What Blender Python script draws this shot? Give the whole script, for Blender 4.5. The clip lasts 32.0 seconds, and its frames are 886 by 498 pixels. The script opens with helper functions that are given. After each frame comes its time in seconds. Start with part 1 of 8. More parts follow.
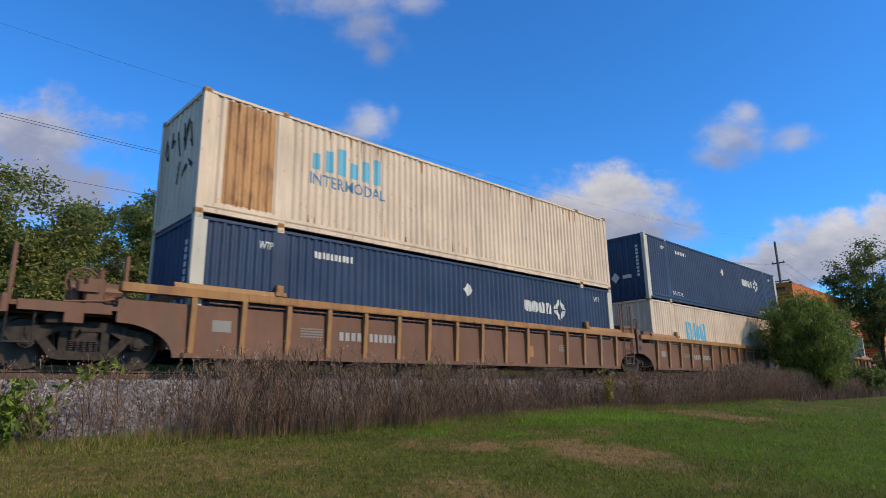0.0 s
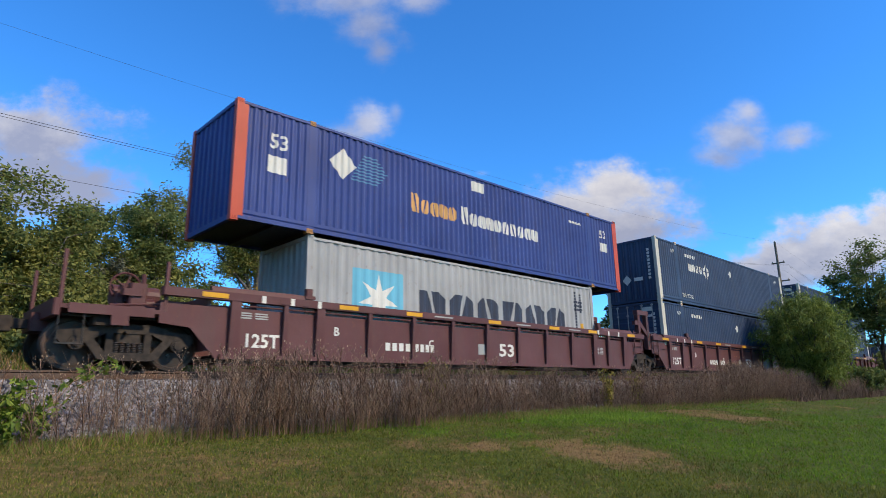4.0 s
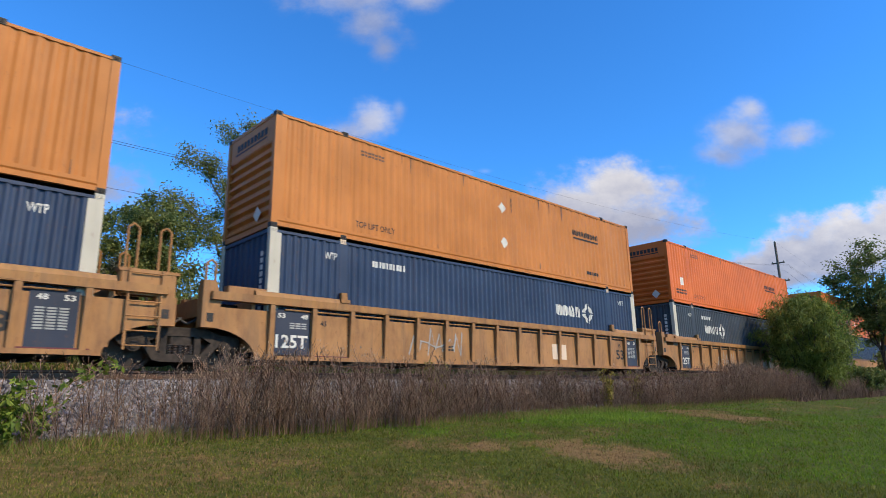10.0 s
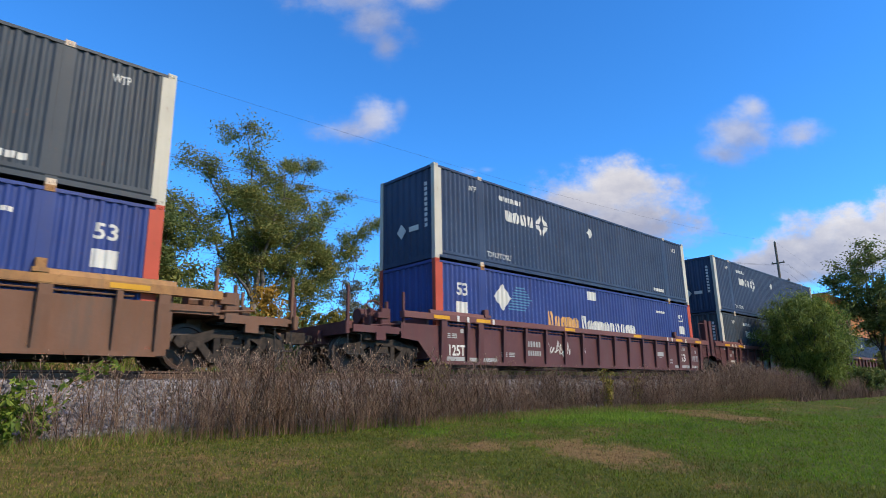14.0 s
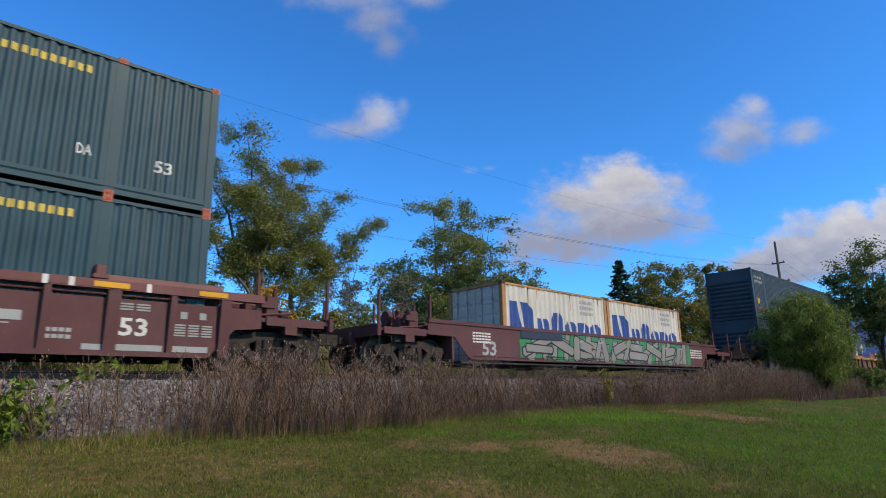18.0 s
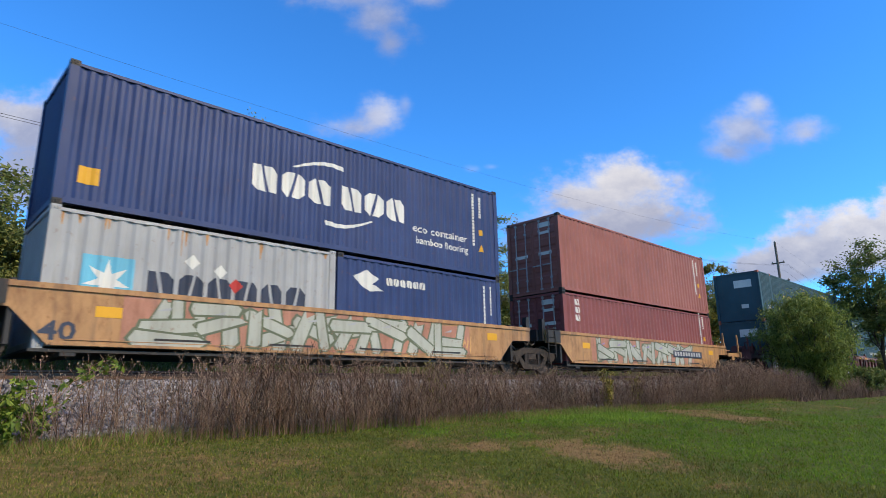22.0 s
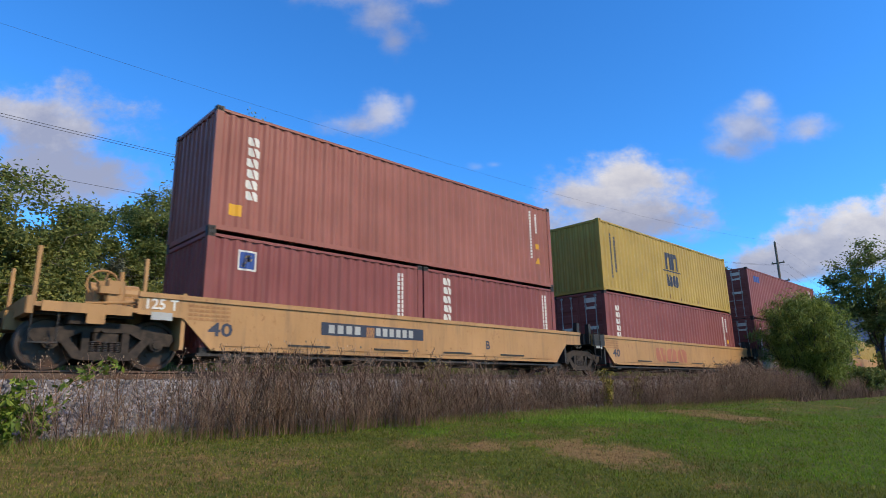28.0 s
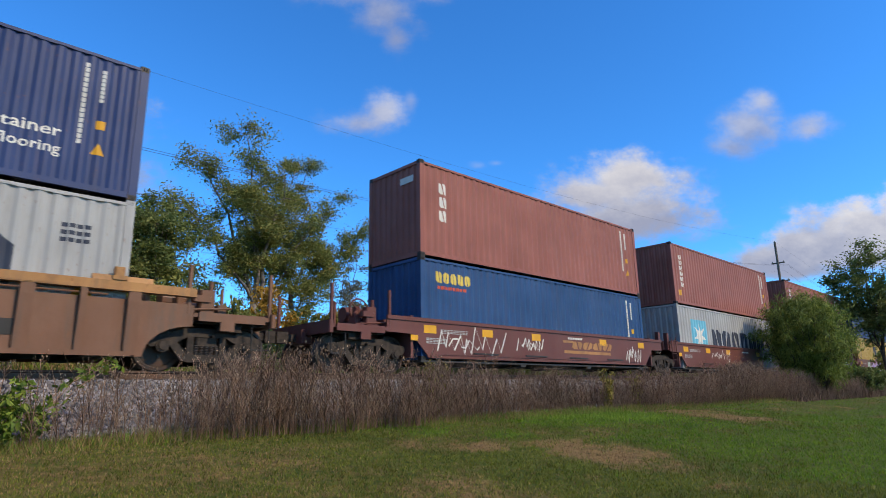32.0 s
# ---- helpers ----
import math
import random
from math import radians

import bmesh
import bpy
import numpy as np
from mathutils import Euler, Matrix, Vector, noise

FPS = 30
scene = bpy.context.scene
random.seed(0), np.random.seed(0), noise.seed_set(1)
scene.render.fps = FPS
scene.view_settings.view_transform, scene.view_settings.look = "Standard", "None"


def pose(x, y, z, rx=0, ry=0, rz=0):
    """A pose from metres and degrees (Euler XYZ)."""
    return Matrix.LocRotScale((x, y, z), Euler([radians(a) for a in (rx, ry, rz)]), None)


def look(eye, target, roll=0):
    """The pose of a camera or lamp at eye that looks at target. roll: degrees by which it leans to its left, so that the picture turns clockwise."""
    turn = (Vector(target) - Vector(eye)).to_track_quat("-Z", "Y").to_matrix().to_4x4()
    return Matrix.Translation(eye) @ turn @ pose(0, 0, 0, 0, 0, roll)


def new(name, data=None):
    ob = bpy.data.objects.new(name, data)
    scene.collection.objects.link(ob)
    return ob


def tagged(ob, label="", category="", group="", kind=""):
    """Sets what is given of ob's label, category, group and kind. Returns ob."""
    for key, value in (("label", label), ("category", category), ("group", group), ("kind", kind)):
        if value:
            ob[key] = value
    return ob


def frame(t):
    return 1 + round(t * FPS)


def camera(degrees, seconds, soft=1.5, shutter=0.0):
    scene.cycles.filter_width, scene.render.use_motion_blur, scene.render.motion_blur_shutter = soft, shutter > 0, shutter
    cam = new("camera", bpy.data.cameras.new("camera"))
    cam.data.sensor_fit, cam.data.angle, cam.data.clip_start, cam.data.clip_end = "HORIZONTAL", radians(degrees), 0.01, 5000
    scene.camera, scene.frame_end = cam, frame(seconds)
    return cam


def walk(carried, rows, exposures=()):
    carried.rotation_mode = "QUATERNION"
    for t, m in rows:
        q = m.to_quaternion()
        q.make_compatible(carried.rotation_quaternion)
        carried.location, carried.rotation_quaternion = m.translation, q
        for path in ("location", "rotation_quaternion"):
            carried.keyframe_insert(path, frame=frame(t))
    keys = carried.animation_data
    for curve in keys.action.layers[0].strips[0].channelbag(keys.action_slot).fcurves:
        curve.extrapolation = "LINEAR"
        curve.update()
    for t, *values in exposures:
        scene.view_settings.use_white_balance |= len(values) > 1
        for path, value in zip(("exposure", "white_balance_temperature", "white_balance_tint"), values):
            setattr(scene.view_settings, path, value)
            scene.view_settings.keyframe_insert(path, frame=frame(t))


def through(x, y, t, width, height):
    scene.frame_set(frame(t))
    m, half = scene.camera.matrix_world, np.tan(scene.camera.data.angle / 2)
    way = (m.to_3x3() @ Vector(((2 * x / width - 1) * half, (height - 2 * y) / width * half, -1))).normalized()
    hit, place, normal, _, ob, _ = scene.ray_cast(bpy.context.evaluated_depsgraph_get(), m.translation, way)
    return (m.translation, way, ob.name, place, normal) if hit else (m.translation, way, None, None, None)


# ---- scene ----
# ---------------------------------------------------------------- camera
cam = camera(73.014, 32.0, soft=0.8, shutter=0.06)
YAW, TILT = radians(43.698), radians(13.429)
EYE = Vector((0, 0, 1.5))
AHEAD = Vector((math.sin(YAW) * math.cos(TILT), math.cos(YAW) * math.cos(TILT), math.sin(TILT)))
STAND = look(EYE, EYE + AHEAD, -1.008)
walk(cam, [(0.0, STAND), (32.0, STAND)], [(0.0, -0.28), (1.0, -0.28), (2.0, -0.02), (3.0, -0.04), (6.0, 0.0), (14.0, 0.0), (17.0, -0.06), (18.0, -0.26), (19.0, 0.12), (20.0, -0.04), (21.0, 0.15), (22.0, 0.06), (23.0, 0.05), (24.0, -0.12), (25.0, -0.15), (28.0, -0.06), (29.0, 0.0), (30.0, -0.12), (32.0, -0.10)])

# ---------------------------------------------------------------- world and sun
SUN_UP, SUN_AZ = radians(36), radians(160)          # azimuth from +Y towards +X
world = bpy.data.worlds.new("sky")
scene.world = world
world.use_nodes = True
wn, wl = world.node_tree.nodes, world.node_tree.links
wn.clear()
sky = wn.new("ShaderNodeTexSky")
sky.sky_type, sky.sun_disc = "NISHITA", False
sky.sun_elevation, sky.sun_rotation = SUN_UP, SUN_AZ
sky.air_density, sky.dust_density, sky.ozone_density = 0.9, 0.1, 3.0
sat = wn.new("ShaderNodeHueSaturation")
sat.inputs["Saturation"].default_value = 1.15
bg = wn.new("ShaderNodeBackground")
bg.inputs["Strength"].default_value = 0.220
wo = wn.new("ShaderNodeOutputWorld")
wl.new(sky.outputs[0], sat.inputs["Color"])
deep_blue = wn.new("ShaderNodeMix")
deep_blue.data_type, deep_blue.blend_type = "RGBA", "MULTIPLY"
deep_blue.inputs["Factor"].default_value = 1.0
deep_blue.inputs["B"].default_value = (0.44, 0.95, 1.32, 1)
wl.new(sat.outputs[0], deep_blue.inputs["A"])
wl.new(deep_blue.outputs["Result"], bg.inputs[0])
wl.new(bg.outputs[0], wo.inputs[0])

sun_lamp = bpy.data.lights.new("sun", "SUN")
sun_lamp.energy, sun_lamp.angle, sun_lamp.color = 5.0, radians(0.55), (1.0, 0.84, 0.60)
sun = new("sun", sun_lamp)
TO_SUN = Vector((math.sin(SUN_AZ) * math.cos(SUN_UP), math.cos(SUN_AZ) * math.cos(SUN_UP), math.sin(SUN_UP)))
sun.matrix_basis = look((0, -40, 60), Vector((0, -40, 60)) - TO_SUN)

# ---------------------------------------------------------------- materials
def shader(name):
    m = bpy.data.materials.new(name)
    m.use_nodes = True
    nt = m.node_tree
    nt.nodes.clear()
    out = nt.nodes.new("ShaderNodeOutputMaterial")
    b = nt.nodes.new("ShaderNodeBsdfPrincipled")
    nt.links.new(b.outputs[0], out.inputs[0])
    return m, nt, b


def noise_node(nt, scale, detail=4.0, stretch=(1, 1, 1), rough=0.55):
    tc = nt.nodes.new("ShaderNodeTexCoord")
    mp = nt.nodes.new("ShaderNodeMapping")
    mp.inputs["Scale"].default_value = stretch
    n = nt.nodes.new("ShaderNodeTexNoise")
    n.inputs["Scale"].default_value, n.inputs["Detail"].default_value = scale, detail
    n.inputs["Roughness"].default_value = rough
    nt.links.new(tc.outputs["Object"], mp.inputs[0])
    nt.links.new(mp.outputs[0], n.inputs["Vector"])
    return n


def spread(nt, src, lo, hi):
    r = nt.nodes.new("ShaderNodeMapRange")
    r.inputs["From Min"].default_value, r.inputs["From Max"].default_value = lo, hi
    nt.links.new(src, r.inputs["Value"])
    return r.outputs[0]


def blend(nt, fac, a, b):
    x = nt.nodes.new("ShaderNodeMix")
    x.data_type = "RGBA"
    nt.links.new(fac, x.inputs["Factor"])
    for sock, v in ((x.inputs["A"], a), (x.inputs["B"], b)):
        if isinstance(v, tuple):
            sock.default_value = (*v, 1)
        else:
            nt.links.new(v, sock)
    return x.outputs["Result"]


def scaled(nt, src, k):
    x = nt.nodes.new("ShaderNodeMath")
    x.operation = "MULTIPLY"
    x.inputs[1].default_value = k
    nt.links.new(src, x.inputs[0])
    return x.outputs[0]


def bumped(nt, b, src, dist, strength=0.5):
    n = nt.nodes.new("ShaderNodeBump")
    n.inputs["Distance"].default_value, n.inputs["Strength"].default_value = dist, strength
    nt.links.new(src, n.inputs["Height"])
    nt.links.new(n.outputs[0], b.inputs["Normal"])


RUST = (0.16, 0.065, 0.028)
GRIME = (0.075, 0.062, 0.05)


def paint(name, col, rust=0.25, dirt=0.35, rough=0.5, metal=0.0):
    """Weathered paint on steel: broad fading, streaks that run down, rust spots, fine relief."""
    m, nt, b = shader(name)
    col = tuple(x * 0.70 for x in col)
    fade = spread(nt, noise_node(nt, 0.7, 3).outputs["Fac"], 0.3, 0.75)
    light = tuple(min(0.95, c * 1.12 + 0.012) for c in col)
    dark = tuple(c * 0.86 for c in col)
    c = blend(nt, fade, dark, light)
    info = nt.nodes.new("ShaderNodeObjectInfo")
    c = blend(nt, scaled(nt, info.outputs["Random"], 0.10), c, tuple(x * 0.7 for x in col))
    run = spread(nt, noise_node(nt, 5.0, 6, (1.0, 1.0, 0.10), 0.65).outputs["Fac"], 0.50, 0.80)
    c = blend(nt, scaled(nt, run, dirt), c, GRIME)
    wash = spread(nt, noise_node(nt, 2.1, 5, (1.0, 1.0, 0.16), 0.6).outputs["Fac"], 0.50, 0.78)
    c = blend(nt, scaled(nt, wash, 0.12 + 0.5 * dirt), c, tuple(0.55 * x + 0.45 * g for x, g in zip(dark, GRIME)))
    spots = spread(nt, noise_node(nt, 3.2, 9, (1.0, 1.0, 0.42), 0.72).outputs["Fac"], 0.60 if rust < 0.5 else 0.47, 0.70)
    c = blend(nt, scaled(nt, spots, rust), c, RUST if rust < 0.5 else tuple(0.5 * x + 0.5 * q for x, q in zip(RUST, (0.085, 0.045, 0.028))))
    chips = spread(nt, noise_node(nt, 11.0, 6, (1.0, 1.0, 0.55), 0.68).outputs["Fac"], 0.615, 0.66)
    c = blend(nt, scaled(nt, chips, min(0.85, 0.25 + rust)), c, tuple(0.7 * q + 0.3 * x for q, x in zip(RUST, col)))
    drip = spread(nt, noise_node(nt, 9.0, 4, (1.0, 1.0, 0.045), 0.6).outputs["Fac"], 0.60, 0.80)
    c = blend(nt, scaled(nt, drip, 0.15 + 0.6 * rust), c, tuple(0.6 * q + 0.4 * x for q, x in zip(RUST, col)))
    nt.links.new(c, b.inputs["Base Color"])
    b.inputs["Roughness"].default_value, b.inputs["Metallic"].default_value = rough, metal
    b.inputs["Specular IOR Level"].default_value = 0.18
    bumped(nt, b, noise_node(nt, 14.0, 5).outputs["Fac"], 0.006, 0.35)
    return m


def grained(name, a, c2, scale, rough=0.85, stretch=(1, 1, 1), bump=0.01, c3=None, scale3=0.6, lo3=0.5, hi3=0.62):
    m, nt, b = shader(name)
    c = blend(nt, spread(nt, noise_node(nt, scale, 8, stretch).outputs["Fac"], 0.35, 0.68), a, c2)
    if c3:
        c = blend(nt, spread(nt, noise_node(nt, scale3, 5).outputs["Fac"], lo3, hi3), c, c3)
    nt.links.new(c, b.inputs["Base Color"])
    b.inputs["Roughness"].default_value = rough
    b.inputs["Specular IOR Level"].default_value = 0.2
    bumped(nt, b, noise_node(nt, scale * 1.7, 6, stretch).outputs["Fac"], bump, 0.6)
    return m


def foliage(name, a, c2, through=0.25):
    """Leaves: colour changes from leaf to leaf, some light comes through."""
    m, nt, b = shader(name)
    g = nt.nodes.new("ShaderNodeNewGeometry")
    c = blend(nt, g.outputs["Random Per Island"], a, c2)
    c = blend(nt, scaled(nt, spread(nt, noise_node(nt, 0.9, 3).outputs["Fac"], 0.4, 0.7), 0.45), c, tuple(x * 0.55 for x in a))
    nt.links.new(c, b.inputs["Base Color"])
    b.inputs["Roughness"].default_value = 0.6
    b.inputs["Specular IOR Level"].default_value = 0.25
    tr = nt.nodes.new("ShaderNodeBsdfTranslucent")
    nt.links.new(c, tr.inputs["Color"])
    mix = nt.nodes.new("ShaderNodeMixShader")
    mix.inputs[0].default_value = through
    out = next(n for n in nt.nodes if n.type == "OUTPUT_MATERIAL")
    nt.links.new(b.outputs[0], mix.inputs[1])
    nt.links.new(tr.outputs[0], mix.inputs[2])
    nt.links.new(mix.outputs[0], out.inputs[0])
    return m


MAT = {}
for key, col, rust, dirt in (
        ("navy", (0.029, 0.056, 0.118), 0.12, 0.25), ("slate", (0.050, 0.066, 0.086), 0.12, 0.25),
        ("orange", (0.78, 0.165, 0.020), 0.28, 0.22), ("tan", (0.62, 0.215, 0.040), 0.18, 0.25),
        ("amber", (0.66, 0.185, 0.030), 0.15, 0.2),
        ("cream", (0.84, 0.64, 0.46), 0.45, 0.40), ("royal", (0.032, 0.062, 0.245), 0.10, 0.3),
        ("pine", (0.034, 0.086, 0.108), 0.12, 0.3), ("deep", (0.041, 0.069, 0.096), 0.10, 0.25),
        ("smoke", (0.085, 0.105, 0.145), 0.15, 0.3), ("sage", (0.150, 0.185, 0.180), 0.3, 0.35),
        ("pale", (0.43, 0.425, 0.415), 0.25, 0.35), ("chalk", (0.74, 0.68, 0.58), 0.35, 0.32),
        ("mustard", (0.465, 0.305, 0.058), 0.15, 0.25), ("marine", (0.026, 0.050, 0.155), 0.12, 0.2),
        ("brick", (0.335, 0.110, 0.081), 0.15, 0.28), ("oxide", (0.265, 0.072, 0.064), 0.2, 0.30),
        ("wine", (0.165, 0.036, 0.040), 0.2, 0.25), ("lagoon", (0.020, 0.075, 0.205), 0.15, 0.25),
        ("fog", (0.125, 0.140, 0.178), 0.15, 0.35), ("coral", (0.60, 0.09, 0.045), 0.1, 0.2),
        ("salmon", (0.50, 0.13, 0.065), 0.3, 0.3), ("faded", (0.46, 0.15, 0.085), 0.4, 0.6),
        # wagons
        ("umber", (0.208, 0.098, 0.055), 0.8, 0.85), ("ochre", (0.46, 0.222, 0.072), 0.65, 0.8), ("rusty", (0.60, 0.30, 0.11), 0.9, 0.7), ("hinge", (0.16, 0.085, 0.055), 0.5, 0.5),
        ("maroon", (0.125, 0.043, 0.042), 0.2, 0.35), ("buff", (0.485, 0.262, 0.102), 0.45, 0.62),
        ("russet", (0.155, 0.050, 0.040), 0.2, 0.3), ("gold", (0.50, 0.262, 0.105), 0.75, 0.95), ("rose", (0.20, 0.075, 0.066), 0.35, 0.5), ("moss", (0.13, 0.15, 0.085), 0.3, 0.3), ("patina", (0.46, 0.46, 0.38), 0.35, 0.5), ("blush", (0.50, 0.22, 0.14), 0.5, 0.6),
        ("soot", (0.030, 0.027, 0.025), 0.3, 0.5), ("khaki", (0.46, 0.222, 0.078), 0.6, 0.8)):
    MAT[key] = paint(key + "_paint", col, rust, dirt)
for key, col in (("white", (0.80, 0.77, 0.69)), ("ivory", (0.68, 0.62, 0.50)), ("yellow", (0.80, 0.40, 0.02)), ("black", (0.02, 0.02, 0.022)),
                 ("red", (0.55, 0.04, 0.03)), ("sky", (0.16, 0.50, 0.66)), ("lemon", (0.78, 0.56, 0.10)),
                 ("teal", (0.02, 0.42, 0.33)), ("lilac", (0.36, 0.26, 0.46)), ("mint", (0.42, 0.52, 0.44)),
                 ("pink", (0.62, 0.20, 0.20)), ("green", (0.05, 0.26, 0.10)), ("steelblue", (0.10, 0.26, 0.42)),
                 ("blue", (0.03, 0.08, 0.30)), ("taupe", (0.30, 0.275, 0.245)), ("dusk", (0.16, 0.15, 0.27)), ("grey", (0.42, 0.42, 0.40)), ("apricot", (0.78, 0.42, 0.14)),
                 ("ink", (0.035, 0.045, 0.075)), ("vermilion", (0.80, 0.19, 0.03))):
    MAT[key] = paint(key + "_marking", col, 0.06, 0.18, 0.55)
MAT["truck"] = grained("cast_steel", (0.018, 0.014, 0.012), (0.050, 0.036, 0.027), 9.0, 0.75, bump=0.004)
MAT["tread"] = paint("wheel_steel", (0.065, 0.052, 0.045), 0.6, 0.4, 0.5, 0.4)
MAT["gasket"] = paint("door_rod_steel", (0.42, 0.41, 0.39), 0.4, 0.3, 0.5, 0.3)
MAT["rail"] = paint("rail_steel", (0.115, 0.070, 0.048), 0.8, 0.4, 0.55, 0.5)
MAT["tie"] = grained("weathered_tie_wood", (0.055, 0.042, 0.034), (0.13, 0.105, 0.085), 6.0, 0.9, (0.5, 6, 6), 0.01)
MAT["ballast"] = grained("ballast_stone", (0.045, 0.040, 0.040), (0.190, 0.170, 0.166), 16.0, 0.95, bump=0.03)
MAT["bark"] = grained("bark", (0.095, 0.075, 0.058), (0.20, 0.17, 0.14), 7.0, 0.95, (2, 2, 0.4), 0.02)
MAT["bark_dark"] = grained("dark_bark", (0.035, 0.028, 0.022), (0.085, 0.068, 0.052), 7.0, 0.95, (2, 2, 0.4), 0.02)
MAT["leaf"] = foliage("leaf_olive", (0.105, 0.128, 0.028), (0.330, 0.325, 0.090), 0.45)
MAT["leaf_dark"] = foliage("leaf_dark", (0.070, 0.104, 0.026), (0.210, 0.235, 0.066), 0.42)
MAT["leaf_yellow"] = foliage("leaf_yellowing", (0.150, 0.140, 0.028), (0.300, 0.225, 0.040), 0.35)
MAT["leaf_gold"] = foliage("leaf_gold", (0.300, 0.170, 0.020), (0.420, 0.240, 0.030))
MAT["leaf_grey"] = foliage("leaf_thin", (0.110, 0.115, 0.075), (0.200, 0.200, 0.130), 0.3)
MAT["needle"] = foliage("needles", (0.018, 0.038, 0.016), (0.040, 0.066, 0.026), 0.1)
MAT["willow"] = foliage("bush_leaf", (0.046, 0.082, 0.011), (0.300, 0.340, 0.062), 0.30)
MAT["vine"] = foliage("vine_leaf", (0.070, 0.120, 0.014), (0.210, 0.250, 0.032))
MAT["dead"] = foliage("dead_stalk", (0.058, 0.032, 0.021), (0.350, 0.212, 0.136), 0.12)
MAT["seed"] = foliage("seed_head", (0.150, 0.098, 0.064), (0.420, 0.300, 0.200), 0.15)
MAT["blade"] = foliage("grass_blade", (0.048, 0.078, 0.008), (0.235, 0.225, 0.026), 0.35)
MAT["lush"] = foliage("lush_blade", (0.046, 0.122, 0.005), (0.215, 0.320, 0.018), 0.40)
MAT["fluff"] = foliage("seed_fluff", (0.30, 0.28, 0.22), (0.62, 0.58, 0.48), 0.3)
MAT["fresh"] = foliage("fresh_blade", (0.095, 0.190, 0.012), (0.270, 0.370, 0.040), 0.4)
MAT["straw"] = foliage("dry_blade", (0.140, 0.084, 0.036), (0.400, 0.262, 0.115), 0.22)
MAT["pole"] = grained("pole_wood", (0.10, 0.080, 0.065), (0.20, 0.165, 0.135), 5.0, 0.9, (3, 3, 0.3), 0.01)
MAT["wire"] = grained("wire", (0.02, 0.02, 0.022), (0.05, 0.05, 0.052), 4.0, 0.6, bump=0.001)
# ---------------------------------------------------------------- mesh building
class Shape:
    """Collects vertices and faces of one part."""

    def __init__(self):
        self.v, self.f = [], []

    def add(self, vs, fs):
        o = len(self.v)
        self.v += [tuple(p) for p in vs]
        self.f += [tuple(i + o for i in f) for f in fs]
        return self

    def box(self, x0, x1, y0, y1, z0, z1, c=0.0):
        if c <= 0:
            return self.add([(x, y, z) for x in (x0, x1) for y in (y0, y1) for z in (z0, z1)],
                            [(0, 1, 3, 2), (4, 6, 7, 5), (0, 4, 5, 1), (2, 3, 7, 6), (0, 2, 6, 4), (1, 5, 7, 3)])
        ring = [(x0 + c, y0), (x1 - c, y0), (x1, y0 + c), (x1, y1 - c), (x1 - c, y1), (x0 + c, y1), (x0, y1 - c), (x0, y0 + c)]
        return self.add([(x, y, z) for z in (z0, z1) for x, y in ring],
                        [tuple(range(7, -1, -1)), tuple(range(8, 16))] + [(i, (i + 1) % 8, 8 + (i + 1) % 8, 8 + i) for i in range(8)])

    def prism(self, poly, a, b, axis="y"):
        """A flat polygon drawn out from a to b along an axis; poly in the two other axes, in order."""
        def at(p, q):
            return {"x": (q, p[0], p[1]), "y": (p[0], q, p[1]), "z": (p[0], p[1], q)}[axis]
        n = len(poly)
        return self.add([at(p, a) for p in poly] + [at(p, b) for p in poly],
                        [tuple(range(n)), tuple(range(2 * n - 1, n - 1, -1))] + [(i, n + i, n + (i + 1) % n, (i + 1) % n) for i in range(n)])

    def tube(self, p0, p1, r0, r1=None, n=8, caps=True):
        r1 = r0 if r1 is None else r1
        p0, p1 = Vector(p0), Vector(p1)
        d = (p1 - p0).normalized()
        s = d.cross(Vector((0, 0, 1)) if abs(d.z) < 0.9 else Vector((1, 0, 0))).normalized()
        u = s.cross(d)
        vs = []
        for p, r in ((p0, r0), (p1, r1)):
            vs += [p + (s * math.cos(2 * math.pi * i / n) + u * math.sin(2 * math.pi * i / n)) * r for i in range(n)]
        fs = [(i, (i + 1) % n, n + (i + 1) % n, n + i) for i in range(n)]
        if caps:
            fs += [tuple(range(n - 1, -1, -1)), tuple(range(n, 2 * n))]
        return self.add(vs, fs)

    def lathe(self, prof, n=24, axis="y"):
        """A profile of (radius, along) turned round an axis through the origin."""
        vs, fs = [], []
        for r, h in prof:
            for i in range(n):
                a = 2 * math.pi * i / n
                c, s = r * math.cos(a), r * math.sin(a)
                vs.append({"y": (c, h, s), "x": (h, c, s), "z": (c, s, h)}[axis])
        for k in range(len(prof) - 1):
            fs += [(k * n + i, k * n + (i + 1) % n, (k + 1) * n + (i + 1) % n, (k + 1) * n + i) for i in range(n)]
        m = (len(prof) - 1) * n
        fs += [tuple(range(n)), tuple(m + i for i in range(n - 1, -1, -1))]
        return self.add(vs, fs)

    def mesh(self, name, mat, smooth=False):
        me = bpy.data.meshes.new(name)
        me.from_pydata(self.v, [], self.f)
        bm = bmesh.new()
        bm.from_mesh(me)
        bmesh.ops.recalc_face_normals(bm, faces=bm.faces)
        bm.to_mesh(me)
        bm.free()
        if smooth:
            me.polygons.foreach_set("use_smooth", [True] * len(me.polygons))
        me.materials.append(MAT[mat])
        return me


STORE = {}


def stored(key, make):
    if key not in STORE:
        STORE[key] = make()
    return STORE[key]


def part(name, me, parent, place=None, label=""):
    ob = new(name, me)
    ob.parent = parent
    if place is not None:
        ob.matrix_basis = place
    return tagged(ob, label)


def thing(name, m, label, category, group="", kind=""):
    ob = new(name)
    ob.empty_display_size = 0.3
    ob.matrix_basis = m
    return tagged(ob, label, category, group, kind)


